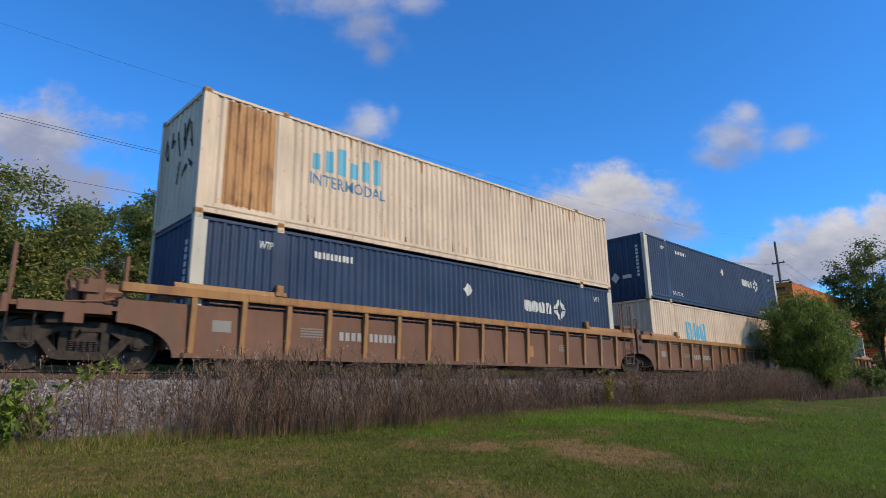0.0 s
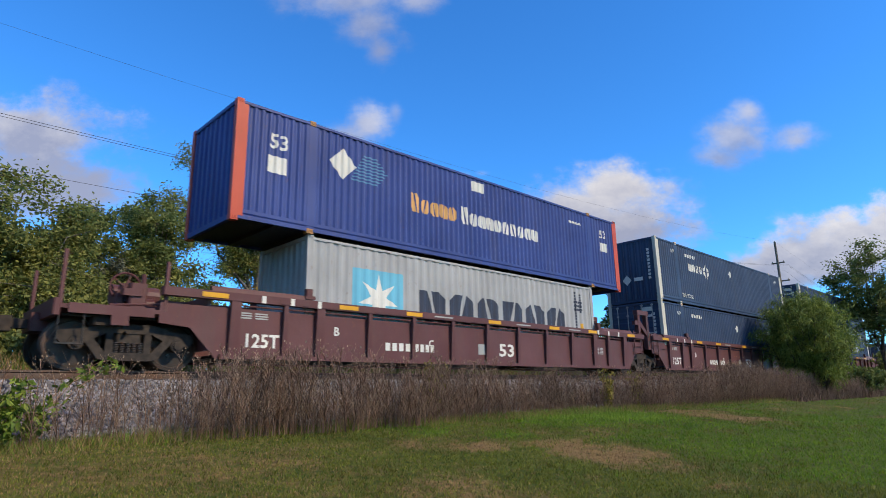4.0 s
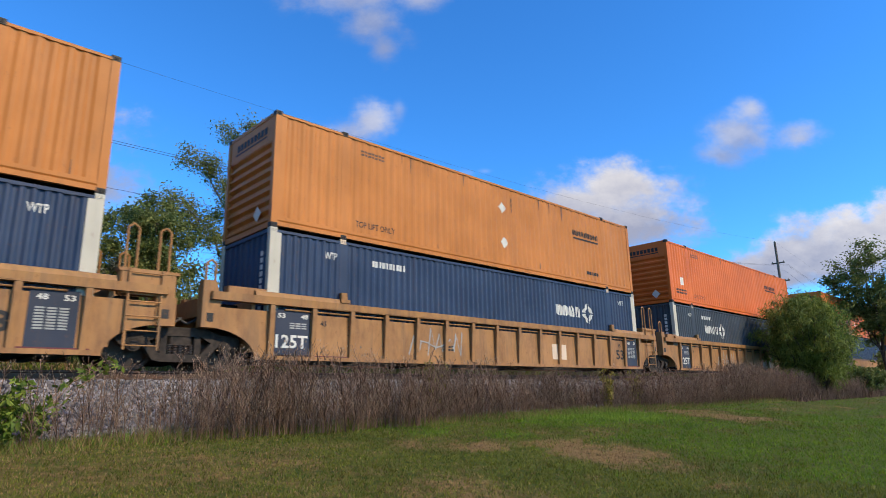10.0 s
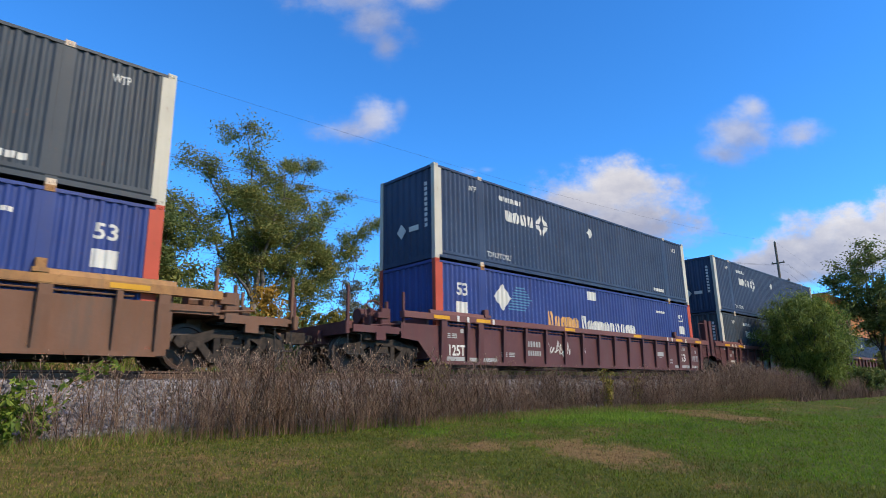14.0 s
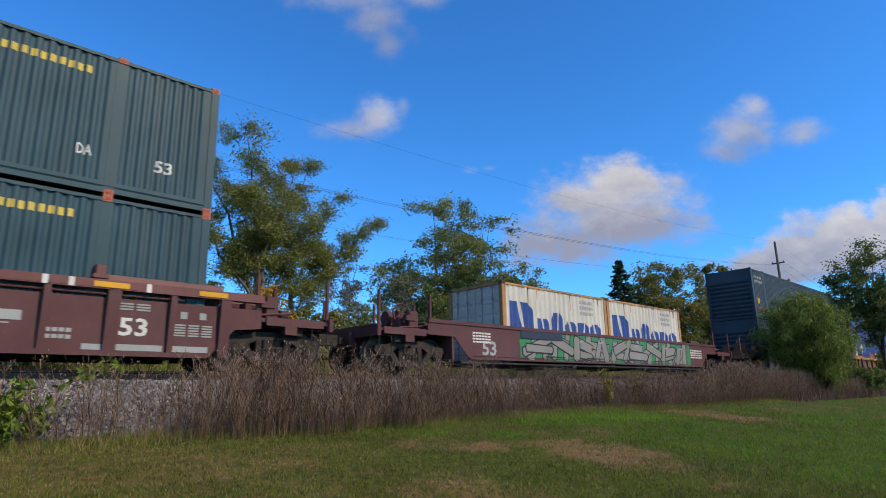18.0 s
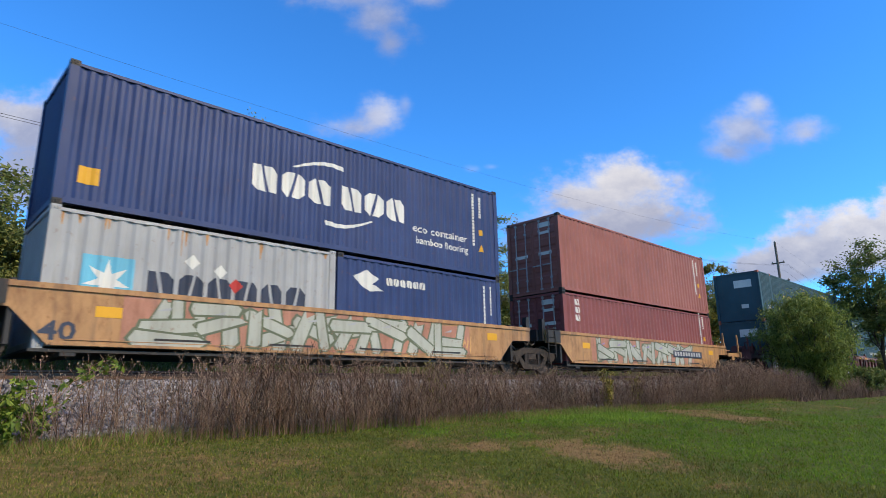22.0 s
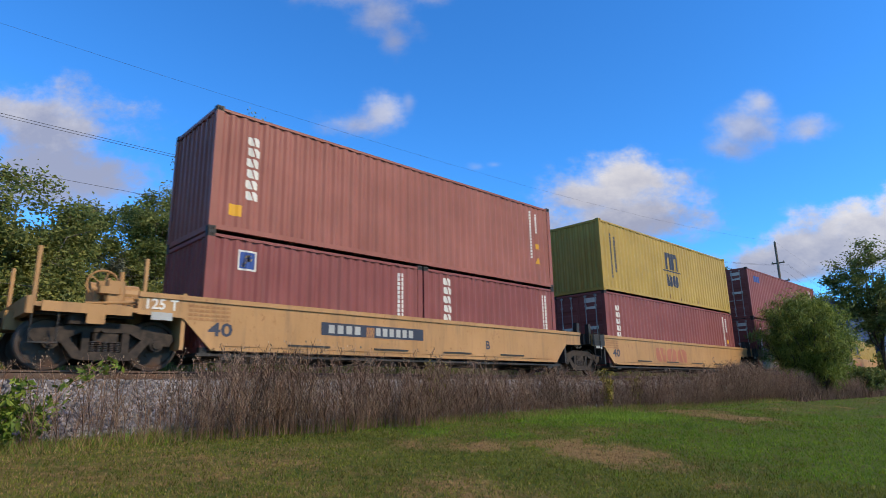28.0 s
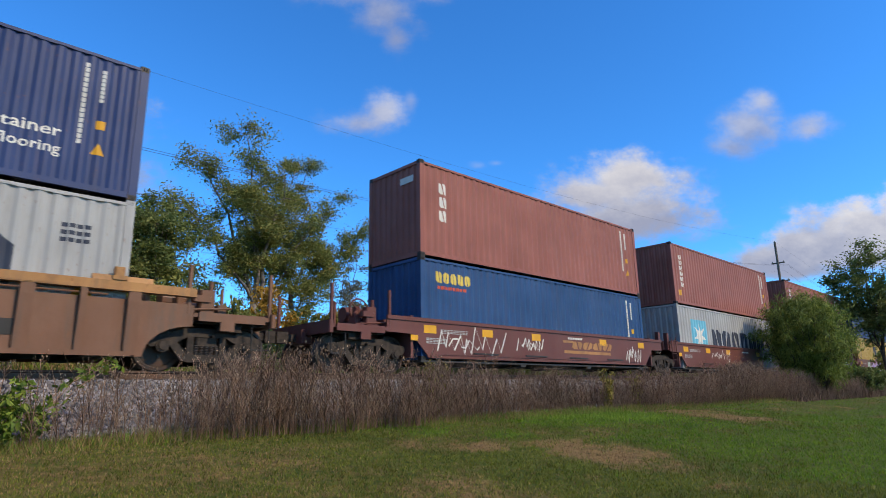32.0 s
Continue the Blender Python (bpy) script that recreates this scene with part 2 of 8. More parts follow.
# ---------------------------------------------------------------- markings
def letters(text):
    """The outline of a text in the built-in font as a flat mesh, cap height 1, from x = 0."""
    def make():
        cu = bpy.data.curves.new("text", "FONT")
        cu.body, cu.resolution_u, cu.offset = text, 2, 0.022 if len(text) < 6 else 0.010
        ob = new("text", cu)
        dg = bpy.context.evaluated_depsgraph_get()
        me = bpy.data.meshes.new_from_object(ob.evaluated_get(dg))
        bpy.data.objects.remove(ob)
        vs = np.array([v.co[:2] for v in me.vertices])
        fs = [tuple(p.vertices) for p in me.polygons]
        vs = (vs - (vs[:, 0].min(), 0)) / 0.70
        return vs, fs
    return stored(("text", text), make)


def flat_text(text, x, z, h, w=None, down=False):
    vs, fs = letters(text)
    k = h if w is None else w / max(vs[:, 0].max(), 0.01)
    return [(x + p[0] * k, z + p[1] * h) for p in vs], fs


def polys(*lists):
    vs, fs = [], []
    for pl in lists:
        fs.append(tuple(range(len(vs), len(vs) + len(pl))))
        vs += pl
    return vs, fs


def rect(x0, x1, z0, z1, lean=0.0):
    return [(x0, z0), (x1, z0), (x1 + lean, z1), (x0 + lean, z1)]


def blocks(x, z, w, h, n, gap=0.18, lean=0.0, tall=None, heights=None):
    """A row of n plain blocks with cut corners, each split by one slant, for a name that is not lettered."""
    out, step = [], w / n
    for i in range(n):
        a, b = x + i * step, x + (i + 1) * step - gap * step
        hh = h * (heights[i] if heights else tall if tall and i == 0 else 1.0)
        m, k = (b - a) * 0.24, (b - a) * 0.13
        c = (a + b) / 2 + lean * 0.5
        s = k * (1 if i % 2 else -1)
        out.append([(a + m, z), (c - k / 2 - s, z), (c - k / 2 + s + lean * 0.5, z + hh), (a + lean + (m if i % 3 else 0), z + hh), (a + lean * 0.8, z + hh * 0.8), (a + lean * 0.2, z + hh * 0.2)])
        out.append([(c + k / 2 - s, z), (b - (m if i % 3 == 1 else 0), z), (b + lean * 0.2, z + hh * 0.2), (b + lean * 0.8, z + hh * 0.8), (b - m + lean, z + hh), (c + k / 2 + s + lean * 0.5, z + hh)])
    return polys(*out)


def dashes(x, z, w, h, n, rows=1, down=False):
    """Bars for small writing that cannot be read."""
    out = []
    for r in range(rows):
        for i in range(n):
            if down:
                out.append(rect(x + r * h * 1.7, x + r * h * 1.7 + h, z - (i + 0.82) * w / n, z - i * w / n))
            else:
                out.append(rect(x + i * w / n, x + (i + (0.66 if h > 0.13 else 0.8)) * w / n, z - r * h * 1.7, z - r * h * 1.7 + h))
    return polys(*out)


def ring_diamond(cx, cz, r, t):
    out = []
    for k in range(4):
        a, b = math.pi / 2 * k, math.pi / 2 * (k + 1)
        g = 0.07
        pts = []
        for ang, rad, f in ((a, r, g), (a, r, 1 - g), (a, r - t, 1 - g * 1.6), (a, r - t, g * 1.6)):
            p, q = Vector((math.cos(a), math.sin(a))) * rad, Vector((math.cos(b), math.sin(b))) * rad
            s = p.lerp(q, f)
            pts.append((cx + s.x, cz + s.y))
        out.append(pts)
    return polys(*out)


def disc(cx, cz, rx, rz=None, n=16):
    rz = rx if rz is None else rz
    return [(cx + rx * math.cos(2 * math.pi * i / n), cz + rz * math.sin(2 * math.pi * i / n)) for i in range(n)]


def star(cx, cz, r, n=7, inner=0.38, turn=0.0):
    return [(cx + (r if i % 2 == 0 else r * inner) * math.sin(turn + math.pi * i / n), cz + (r if i % 2 == 0 else r * inner) * math.cos(turn + math.pi * i / n)) for i in range(2 * n)]


def swoosh(cx, cz, w, up, flip=1, n=10):
    top, bot = [], []
    for i in range(n + 1):
        u = i / n
        x = cx - w / 2 + w * u
        z = cz + flip * up * math.sin(u * math.pi * 0.62)
        t = 0.30 * up * u + 0.02
        top.append((x, z)), bot.append((x + 0.05, z - flip * t))
    return top + bot[::-1]


def decal(name, shape, wave, face_y, mat, parent, label="", key=None):
    """Paint laid on a side wall: cut along the wall's folds and pressed into them. wave: fold lines and depths, or None."""
    def make():
        vs, fs = shape
        bm = bmesh.new()
        bv = [bm.verts.new((x, 0, z)) for x, z in vs]
        for f in fs:
            try:
                bm.faces.new([bv[i] for i in f])
            except ValueError:
                pass
        if wave:
            xs, ds = wave
            lo, hi = min(v[0] for v in vs), max(v[0] for v in vs)
            for x in xs:
                if lo < x < hi:
                    bmesh.ops.bisect_plane(bm, geom=bm.verts[:] + bm.edges[:] + bm.faces[:], plane_co=(x, 0, 0), plane_no=(1, 0, 0), dist=1e-5)
            for v in bm.verts:
                v.co.y = float(np.interp(v.co.x, xs, ds))
        for v in bm.verts:
            v.co.y += face_y - 0.005
        bmesh.ops.recalc_face_normals(bm, faces=bm.faces)
        for f in bm.faces:
            if f.normal.y > 0:
                f.normal_flip()
        me = bpy.data.meshes.new(name)
        bm.to_mesh(me)
        bm.free()
        me.materials.append(MAT[mat])
        return me
    ob = part(name, stored(("decal", key, mat), make) if key else make(), parent, None, label)
    if name == "marking" and len(shape[1]) > 1:
        ob["kind"] = "stuff"             # rows of tiny stencilled characters
    return ob
# ---------------------------------------------------------------- containers
KINDS = {  # length, width, height, fold width
    "dom53": (16.15, 2.59, 2.90, 0.205), "dom53r": (16.15, 2.59, 2.90, 0.245), "iso45": (13.72, 2.44, 2.90, 0.278),
    "iso40h": (12.19, 2.44, 2.90, 0.278), "iso40": (12.19, 2.44, 2.59, 0.278), "iso20": (6.06, 2.44, 2.59, 0.278)}
INSET = (16.15 - 12.19) / 2


def folds(kind):
    """Lines and depths of the side wall's folds along x."""
    def make():
        L, W, H, p = KINDS[kind]
        stops = [(-L / 2 + 0.16, L / 2 - 0.16)]
        if kind.startswith("dom53"):
            a = L / 2 - INSET
            stops = [(-L / 2 + 0.30, -a - 0.12), (-a + 0.16, a - 0.16), (a + 0.12, L / 2 - 0.30)]
        if kind == "iso45":
            stops = [(-L / 2 + 0.85, L / 2 - 0.85)]
        d = 0.034 if kind == "dom53" else 0.022 if kind == "dom53r" else 0.029
        xs, ds = [-L / 2], [0.0]
        for a, b in stops:
            n = max(1, round((b - a) / p))
            q = (b - a) / n
            for i in range(n):
                o = a + i * q
                for f, dep in ((0.0, 0.0), (0.25, d), (0.50, d), (0.75, 0.0)):
                    xs.append(o + f * q), ds.append(dep)
            xs.append(b), ds.append(0.0)
        xs.append(L / 2), ds.append(0.0)
        return xs, ds
    return stored(("folds", kind), make)


def side_wall(kind, mat, s):
    def make():
        L, W, H, p = KINDS[kind]
        xs, ds = folds(kind)
        z0, z1 = (0.27 if kind.startswith("dom") else 0.16), H - 0.075
        vs, fs = [], []
        for x, d in zip(xs, ds):
            y = s * (W / 2 - 0.018 - d)
            vs += [(x, y, z0), (x, y, z1)]
        fs = [(2 * i, 2 * i + 2, 2 * i + 3, 2 * i + 1) for i in range(len(xs) - 1)]
        return Shape().add(vs, fs).mesh("side_wall", mat)
    return stored(("side", kind, mat, s), make)


def end_wall(kind, mat, style, s):
    """The closed end: upright folds, lying ribs, or flat with a shallow frame."""
    def make():
        L, W, H, p = KINDS[kind]
        sh = Shape()
        w, z0, z1 = W / 2 - 0.13, 0.14, H - 0.10
        if style == "ribs":
            n = 11
            q = (z1 - z0) / n
            vs = []
            for i in range(n):
                for f, dep in ((0.0, 0.075), (0.30, 0.0), (0.55, 0.0), (0.78, 0.075)):
                    z = z0 + (i + f) * q
                    vs += [(s * (L / 2 - 0.03 - dep), -w, z), (s * (L / 2 - 0.03 - dep), w, z)]
            sh.add(vs, [(2 * i, 2 * i + 1, 2 * i + 3, 2 * i + 2) for i in range(len(vs) // 2 - 1)])
            sh.box(*sorted((s * (L / 2 - 0.02), s * (L / 2 - 0.10))), -w, w, z1 - 0.62, z1)
        elif style == "flat":
            sh.box(*sorted((s * (L / 2 - 0.04), s * (L / 2 - 0.10))), -w, w, z0, z1)
        else:
            n = 8
            q = 2 * w / n
            vs = []
            for i in range(n):
                for f, dep in ((0.0, 0.0), (0.18, 0.045), (0.5, 0.045), (0.68, 0.0)):
                    y = -w + (i + f) * q
                    vs += [(s * (L / 2 - 0.03 - dep), y, z0), (s * (L / 2 - 0.03 - dep), y, z1)]
            vs += [(s * (L / 2 - 0.03), w, z0), (s * (L / 2 - 0.03), w, z1)]
            sh.add(vs, [(2 * i, 2 * i + 2, 2 * i + 3, 2 * i + 1) for i in range(len(vs) // 2 - 1)])
        return sh.mesh("end_wall", mat)
    return stored(("end", kind, mat, style, s), make)


def door_leaf(kind, mat, s):
    def make():
        L, W, H, p = KINDS[kind]
        sh = Shape()
        w = W / 2 - 0.12
        x = -L / 2 + 0.05
        sh.box(x, x + 0.05, min(0.012 * s, w * s), max(0.012 * s, w * s), 0.16, H - 0.12)
        for i in range(5):
            z = 0.30 + i * (H - 0.55) / 5
            a, b = sorted((s * 0.10, s * (w - 0.07)))
            sh.prism([(x, z), (x - 0.022, z + 0.06), (x - 0.022, z + 0.30), (x, z + 0.36)], a, b, "y")
        return sh.mesh("door", mat)
    return stored(("door", kind, mat, s), make)


def lock_rod(kind):
    def make():
        L, W, H, p = KINDS[kind]
        sh = Shape().tube((0, 0, 0.13), (0, 0, H - 0.10), 0.021, n=6)
        for z in (0.16, 0.55, H * 0.5, H - 0.55, H - 0.16):
            sh.box(-0.025, 0.03, -0.05, 0.05, z - 0.03, z + 0.03)
        sh.box(-0.045, -0.015, -0.02, 0.34, 1.02, 1.06)
        return sh.mesh("lock_rod", "gasket")
    return stored(("rod", kind), make)


def corner_post(kind, mat, wide):
    def make():
        L, W, H, p = KINDS[kind]
        return Shape().prism([(0, 0), (wide, 0), (wide, 0.05), (0.10, 0.05), (0.10, 0.14), (0, 0.14)], 0.115, H - 0.115, "z").mesh("corner_post", mat)
    return stored(("post", kind, mat, wide), make)


def casting(mat):
    def make():
        sh = Shape().box(0, 0.178, 0, 0.162, 0, 0.118, 0.012)
        sh.box(0.055, 0.120, -0.0035, 0.002, 0.030, 0.088, 0.02)
        return sh.mesh("corner_casting", mat)
    return stored(("casting", mat), make)


def rails(kind, mat, which, s):
    def make():
        L, W, H, p = KINDS[kind]
        sh = Shape()
        y = sorted((s * (W / 2 - 0.004), s * (W / 2 - 0.085)))
        if which == "bottom":
            if kind.startswith("dom"):
                sh.box(-L / 2 + 0.1, L / 2 - 0.1, *y, 0.05, 0.15)
                sh.prism([(s * (W / 2 - 0.03), 0.15), (s * (W / 2 - 0.004), 0.19), (s * (W / 2 - 0.004), 0.27), (s * (W / 2 - 0.05), 0.285)], -L / 2 + 0.1, L / 2 - 0.1, "x")
            else:
                sh.box(-L / 2 + 0.17, L / 2 - 0.17, *y, 0.05, 0.165)
        else:
            sh.box(-L / 2 + 0.16, L / 2 - 0.16, *y, H - 0.105, H - 0.045)
            n = int(L / (p * 2))
            for i in range(n):       # small blocks under the lip, shaped to give the folds' dotted shade
                x = -L / 2 + 0.3 + (L - 0.6) * i / n
                sh.box(x, x + p, *sorted((s * (W / 2 - 0.001), s * (W / 2 - 0.03))), H - 0.115, H - 0.090)
        return sh.mesh(which + "_rail", mat)
    return stored(("rail", kind, mat, which, s), make)


def roof_sheet(kind, mat):
    def make():
        L, W, H, p = KINDS[kind]
        n = int(L / 0.6)
        sh = Shape()
        vs = []
        for i in range(n):
            for f, d in ((0.0, 0.0), (0.2, 0.02), (0.5, 0.02), (0.7, 0.0)):
                x = -L / 2 + 0.1 + (L - 0.2) * (i + f) / n
                vs += [(x, -W / 2 + 0.05, H - 0.03 - d), (x, W / 2 - 0.05, H - 0.03 - d)]
        vs += [(L / 2 - 0.1, -W / 2 + 0.05, H - 0.03), (L / 2 - 0.1, W / 2 - 0.05, H - 0.03)]
        sh.add(vs, [(2 * i, 2 * i + 1, 2 * i + 3, 2 * i + 2) for i in range(len(vs) // 2 - 1)])
        return sh.mesh("roof", mat)
    return stored(("roof", kind, mat), make)


def underside(kind):
    def make():
        L, W, H, p = KINDS[kind]
        n = int(L / 0.9)
        teeth = []
        for i in range(n):
            x = -L / 2 + 0.15 + (L - 0.3) * i / n
            q = (L - 0.3) / n
            teeth += [(x, 0.04), (x + q * 0.25, 0.04), (x + q * 0.25, 0.12), (x + q, 0.12)]
        sh = Shape().prism(teeth + [(L / 2 - 0.15, 0.15), (-L / 2 + 0.15, 0.15)], -W / 2 + 0.09, W / 2 - 0.09)
        return sh.mesh("underframe", "soot")
    return stored(("under", kind), make)


def cross_rail(kind, mat, s, top):
    def make():
        L, W, H, p = KINDS[kind]
        x = sorted((s * (L / 2 - 0.008), s * (L / 2 - 0.11)))
        z = (H - 0.11, H - 0.02) if top else (0.02, 0.145)
        return Shape().box(*x, -W / 2 + 0.16, W / 2 - 0.16, *z).mesh("end_rail", mat)
    return stored(("xrail", kind, mat, s, top), make)


def container(kind, mat, label, end="folds", posts=None, art=(), rail=None, cast="soot"):
    """One container with its base at the origin. art: functions that paint its near side."""
    L, W, H, p = KINDS[kind]
    ob = thing("shipping_container", pose(0, 0, 0), label, "container", "containers on the train")
    rail = rail or mat
    for s in (-1, 1):
        part("side_wall", side_wall(kind, mat, s), ob)
        part("bottom_rail", rails(kind, rail, "bottom", s), ob)
        part("top_rail", rails(kind, rail, "top", s), ob)
        part("end_rail", cross_rail(kind, rail, s, True), ob)
        part("end_rail", cross_rail(kind, rail, s, False), ob)
    part("roof", roof_sheet(kind, mat), ob)
    part("underframe", underside(kind), ob)
    part("end_wall", end_wall(kind, mat, "folds" if end == "doors" else end, 1), ob)
    if end == "doors":
        for s in (-1, 1):
            leaf = part("door", door_leaf(kind, mat, s), ob)
            for f in (0.30, 0.72):
                part("lock_rod", lock_rod(kind), leaf, pose(-L / 2 + 0.012, s * f * (W / 2 - 0.12), 0), "galvanised locking rod")
            for k, (w, h, z) in enumerate(((0.55, 0.18, H - 0.42), (0.5, 0.10, H - 0.68), (0.6, 0.12, 1.42))):
                sh = stored(("doorplate", w, h), lambda: Shape().box(-0.006, 0, -w / 2, w / 2, 0, h).mesh("plate", "white"))
                if (s < 0) or k == 2:
                    part("marking", sh, leaf, pose(-L / 2 + 0.030, s * 0.45 * (W / 2), z), "white stencilled door marking")
    else:
        part("end_wall", end_wall(kind, mat, end, -1), ob)
    wide = 0.28 if posts else 0.165
    pm = corner_post(kind, posts or rail, wide)
    for sx in (-1, 1):
        for sy in (-1, 1):
            m = Matrix.Translation((sx * L / 2, sy * W / 2, 0)) @ Matrix.Diagonal((-sx, -sy, 1, 1))
            part("corner_post", pm, ob, m)
            for z in (0, H - 0.118):
                part("corner_casting", casting(posts or cast if kind.startswith("dom") else cast), ob, Matrix.Translation((sx * (L / 2 + 0.002), sy * (W / 2 + 0.002), z)) @ Matrix.Diagonal((-sx, -sy, 1, 1)))
    if kind.startswith("dom53"):
        for sx in (-1, 1):
            for sy in (-1, 1):
                a = sx * (L / 2 - INSET)
                y = sorted((sy * (W / 2 - 0.012), sy * (W / 2 - 0.07)))
                part("lift_post", stored(("lift", mat, sx, sy), lambda: Shape().box(a - 0.10, a + 0.10, *y, 0.15, H - 0.03).mesh("lift_post", mat)), ob)
                for z in (0, H - 0.118) if sy < 0 else ():
                    part("corner_casting", casting(cast), ob, Matrix.Translation((a - 0.089, sy * (W / 2 + 0.004), z)) @ Matrix.Diagonal((1, -sy, 1, 1)))
    wave, y = folds(kind), -(W / 2 - 0.018)
    x0 = -L / 2
    for fn in art:
        fn(ob, wave, y, x0, L, H)
    return ob


# paintings of the near side; x from the wall's rear end, z from the base
def a_block(x, z, w, h, n, mat, name="logo", lean=0.0, label="", tall=None):
    def f(ob, wave, y, x0, L, H):
        decal(name, blocks(x0 + x, z, w, h, n, 0.16, lean, tall), wave, y, mat, ob, label, ("blk", x0, x, z, w, h, n, y))
    return f


def a_text(t, x, z, h, mat, w=None, name="lettering", label=""):
    def f(ob, wave, y, x0, L, H):
        decal(name, flat_text(t, x0 + x, z, h, w), wave, y, mat, ob, label, ("txt", t, x0, x, z, h, w, y))
    return f


def a_poly(lists, mat, name="marking", label=""):
    def f(ob, wave, y, x0, L, H):
        decal(name, polys(*[[(x0 + a, b) for a, b in pl] for pl in lists]), wave, y, mat, ob, label, ("ply", x0, round(y, 3), tuple(tuple(p) for pl in lists for p in pl)))
    return f


def a_dash(x, z, w, h, n, mat, rows=1, down=False, name="marking"):
    def f(ob, wave, y, x0, L, H):
        decal(name, dashes(x0 + x, z, w, h, n, rows, down), wave, y, mat, ob, "", ("dsh", x0, x, z, w, h, n, rows, down, y))
    return f


def a_mark(cx, cz, r):
    def f(ob, wave, y, x0, L, H):
        decal("logo", ring_diamond(x0 + cx, cz, r, r * 0.52), wave, y, "white", ob, "white broken diamond ring", ("dia", x0, cx, cz, r, y))
    return f


def diamond(x, z, r=0.2):
    return [(x - r, z), (x, z - r), (x + r, z), (x, z + r)]


def art_navy(rear=False, top=True, plate=True, number=2.9, side="navy"):
    """The blue domestic box's markings: rows of small white figures, a name of blocks with a diamond ring, a placard."""
    logo = 10.82 if rear else 3.22
    out = [a_block(logo, 1.68, 1.5, 0.37, 4, "white", label="white block-shaped name"), a_mark(logo + 1.92, 1.86, 0.40),
           a_dash(number, 2.33, 1.15, 0.16, 10, "white"), a_text("WTP", 1.48, 2.36, 0.17, "white", 0.34), a_text("WTP", 14.95, 2.36, 0.17, "white", 0.34), a_end_mark]
    if plate:
        out.append(a_poly([diamond(8.17, 2.1)], "white", "placard", "white diamond placard"))
    if top:
        out += [a_text("TOP LIFT ONLY", 2.25, 0.36, 0.17, "white", 1.2), a_dash(12.9, 0.36, 0.9, 0.13, 5, "white")]
    return out


def a_end_mark(ob, wave, y, x0, L, H):
    """The name and number on the rear end, as plain shapes."""
    part("end_logo", stored("endlogo", lambda: Shape().box(x0 + 0.022, x0 + 0.027, -0.55, -0.12, 0.98, 1.14).prism([(0.02, 1.06), (0.24, 0.82), (0.46, 1.06), (0.24, 1.30)], x0 + 0.022, x0 + 0.027, "x").mesh("end_logo", "white")), ob, None, "white diamond emblem on the end")
    part("end_number", stored("endnum", lambda: end_digits(x0)), ob)


def end_digits(x0):
    sh = Shape()
    for i in range(9):
        sh.box(x0 + 0.022, x0 + 0.027, -0.95, -0.83, 1.0 + i * 0.16, 1.11 + i * 0.16)
    return sh.mesh("end_number", "white")


def art_haul(placards=True, panel=False):
    """The orange domestic box: small dark block name, stencils, two placards."""
    out = [a_block(12.12, 1.86, 1.7, 0.20, 9, "black", label="small black block-shaped name"),
           a_poly([rect(12.15, 13.8, 1.72, 1.79)], "black"), a_haul_end,
           a_text("TOP LIFT ONLY", 2.35, 0.42, 0.16, "black", 1.3), a_dash(12.9, 0.45, 0.8, 0.12, 5, "black"),
           a_dash(2.5, 2.5, 0.8, 0.055, 7, "hinge", 2)]
    if placards:
        out += [a_poly([diamond(8.15, 2.10, 0.19)], "white", "placard", "white diamond placard"), a_poly([diamond(8.2, 0.93, 0.19)], "white", "placard", "white diamond placard"), a_dash(8.6, 2.5, 0.5, 0.06, 3, "black", 1, True)]
    if panel:
        out += [a_poly([rect(1.06, 1.43, 0.90, 1.26)], "white", "data_plate", "white data plate"), a_dash(0.55, 0.62, 1.1, 0.08, 9, "black", 2)]
    return out


def a_haul_end(ob, wave, y, x0, L, H):
    def make():
        sh = Shape()
        for i in range(9):
            sh.box(x0 + 0.012, x0 + 0.017, -0.85 + i * 0.185, -0.71 + i * 0.185, 2.42, 2.60)
        return sh.box(x0 + 0.012, x0 + 0.017, -0.85, 0.85, 2.33, 2.37).mesh("end_name", "black")
    part("end_name", stored("haulend", make), ob, None, "black block name on the end")
    part("end_plate", stored("haulpl", lambda: Shape().prism([(-0.75, 0.45), (-0.55, 0.25), (-0.35, 0.45), (-0.55, 0.65)], x0 + 0.010, x0 + 0.016, "x").mesh("end_plate", "white")), ob, None, "white diamond plate")


def art_stack(fade=False):
    """The blue box with a serif name in two sizes of blocks, a sphere of stripes and data panels."""
    out = [a_text("53", 0.85, 1.92, 0.36, "white", 0.48), a_poly([rect(0.82, 1.32, 1.30, 1.72)], "white", "data_plate", "white data plate"),
           a_block(5.2, 1.22, 1.85, 0.42, 5, "vermilion" if fade else "apricot", label="worn orange and white block name", tall=1.3),
           a_block(7.2, 1.22, 3.8, 0.40, 10, "white", label="white block name", tall=1.35),
           a_poly([diamond(2.9, 2.02, 0.42)], "white", "logo", "white diamond"),
           a_poly([rect(3.15 + 0.05 * i, 4.35 - 0.08 * abs(i - 4), 1.66 + 0.09 * i, 1.70 + 0.09 * i) for i in range(9)], "steelblue", "logo", "striped pale-blue globe"),
           a_poly([rect(7.7, 8.25, 2.38, 2.7)], "white", "data_plate", "white data plate"),
           a_dash(12.9, 2.3, 0.8, 0.09, 8, "white"), a_text("53", 14.95, 2.05, 0.30, "white", 0.42), a_poly([rect(14.95, 15.4, 1.5, 1.85)], "white", "data_plate")]
    return out


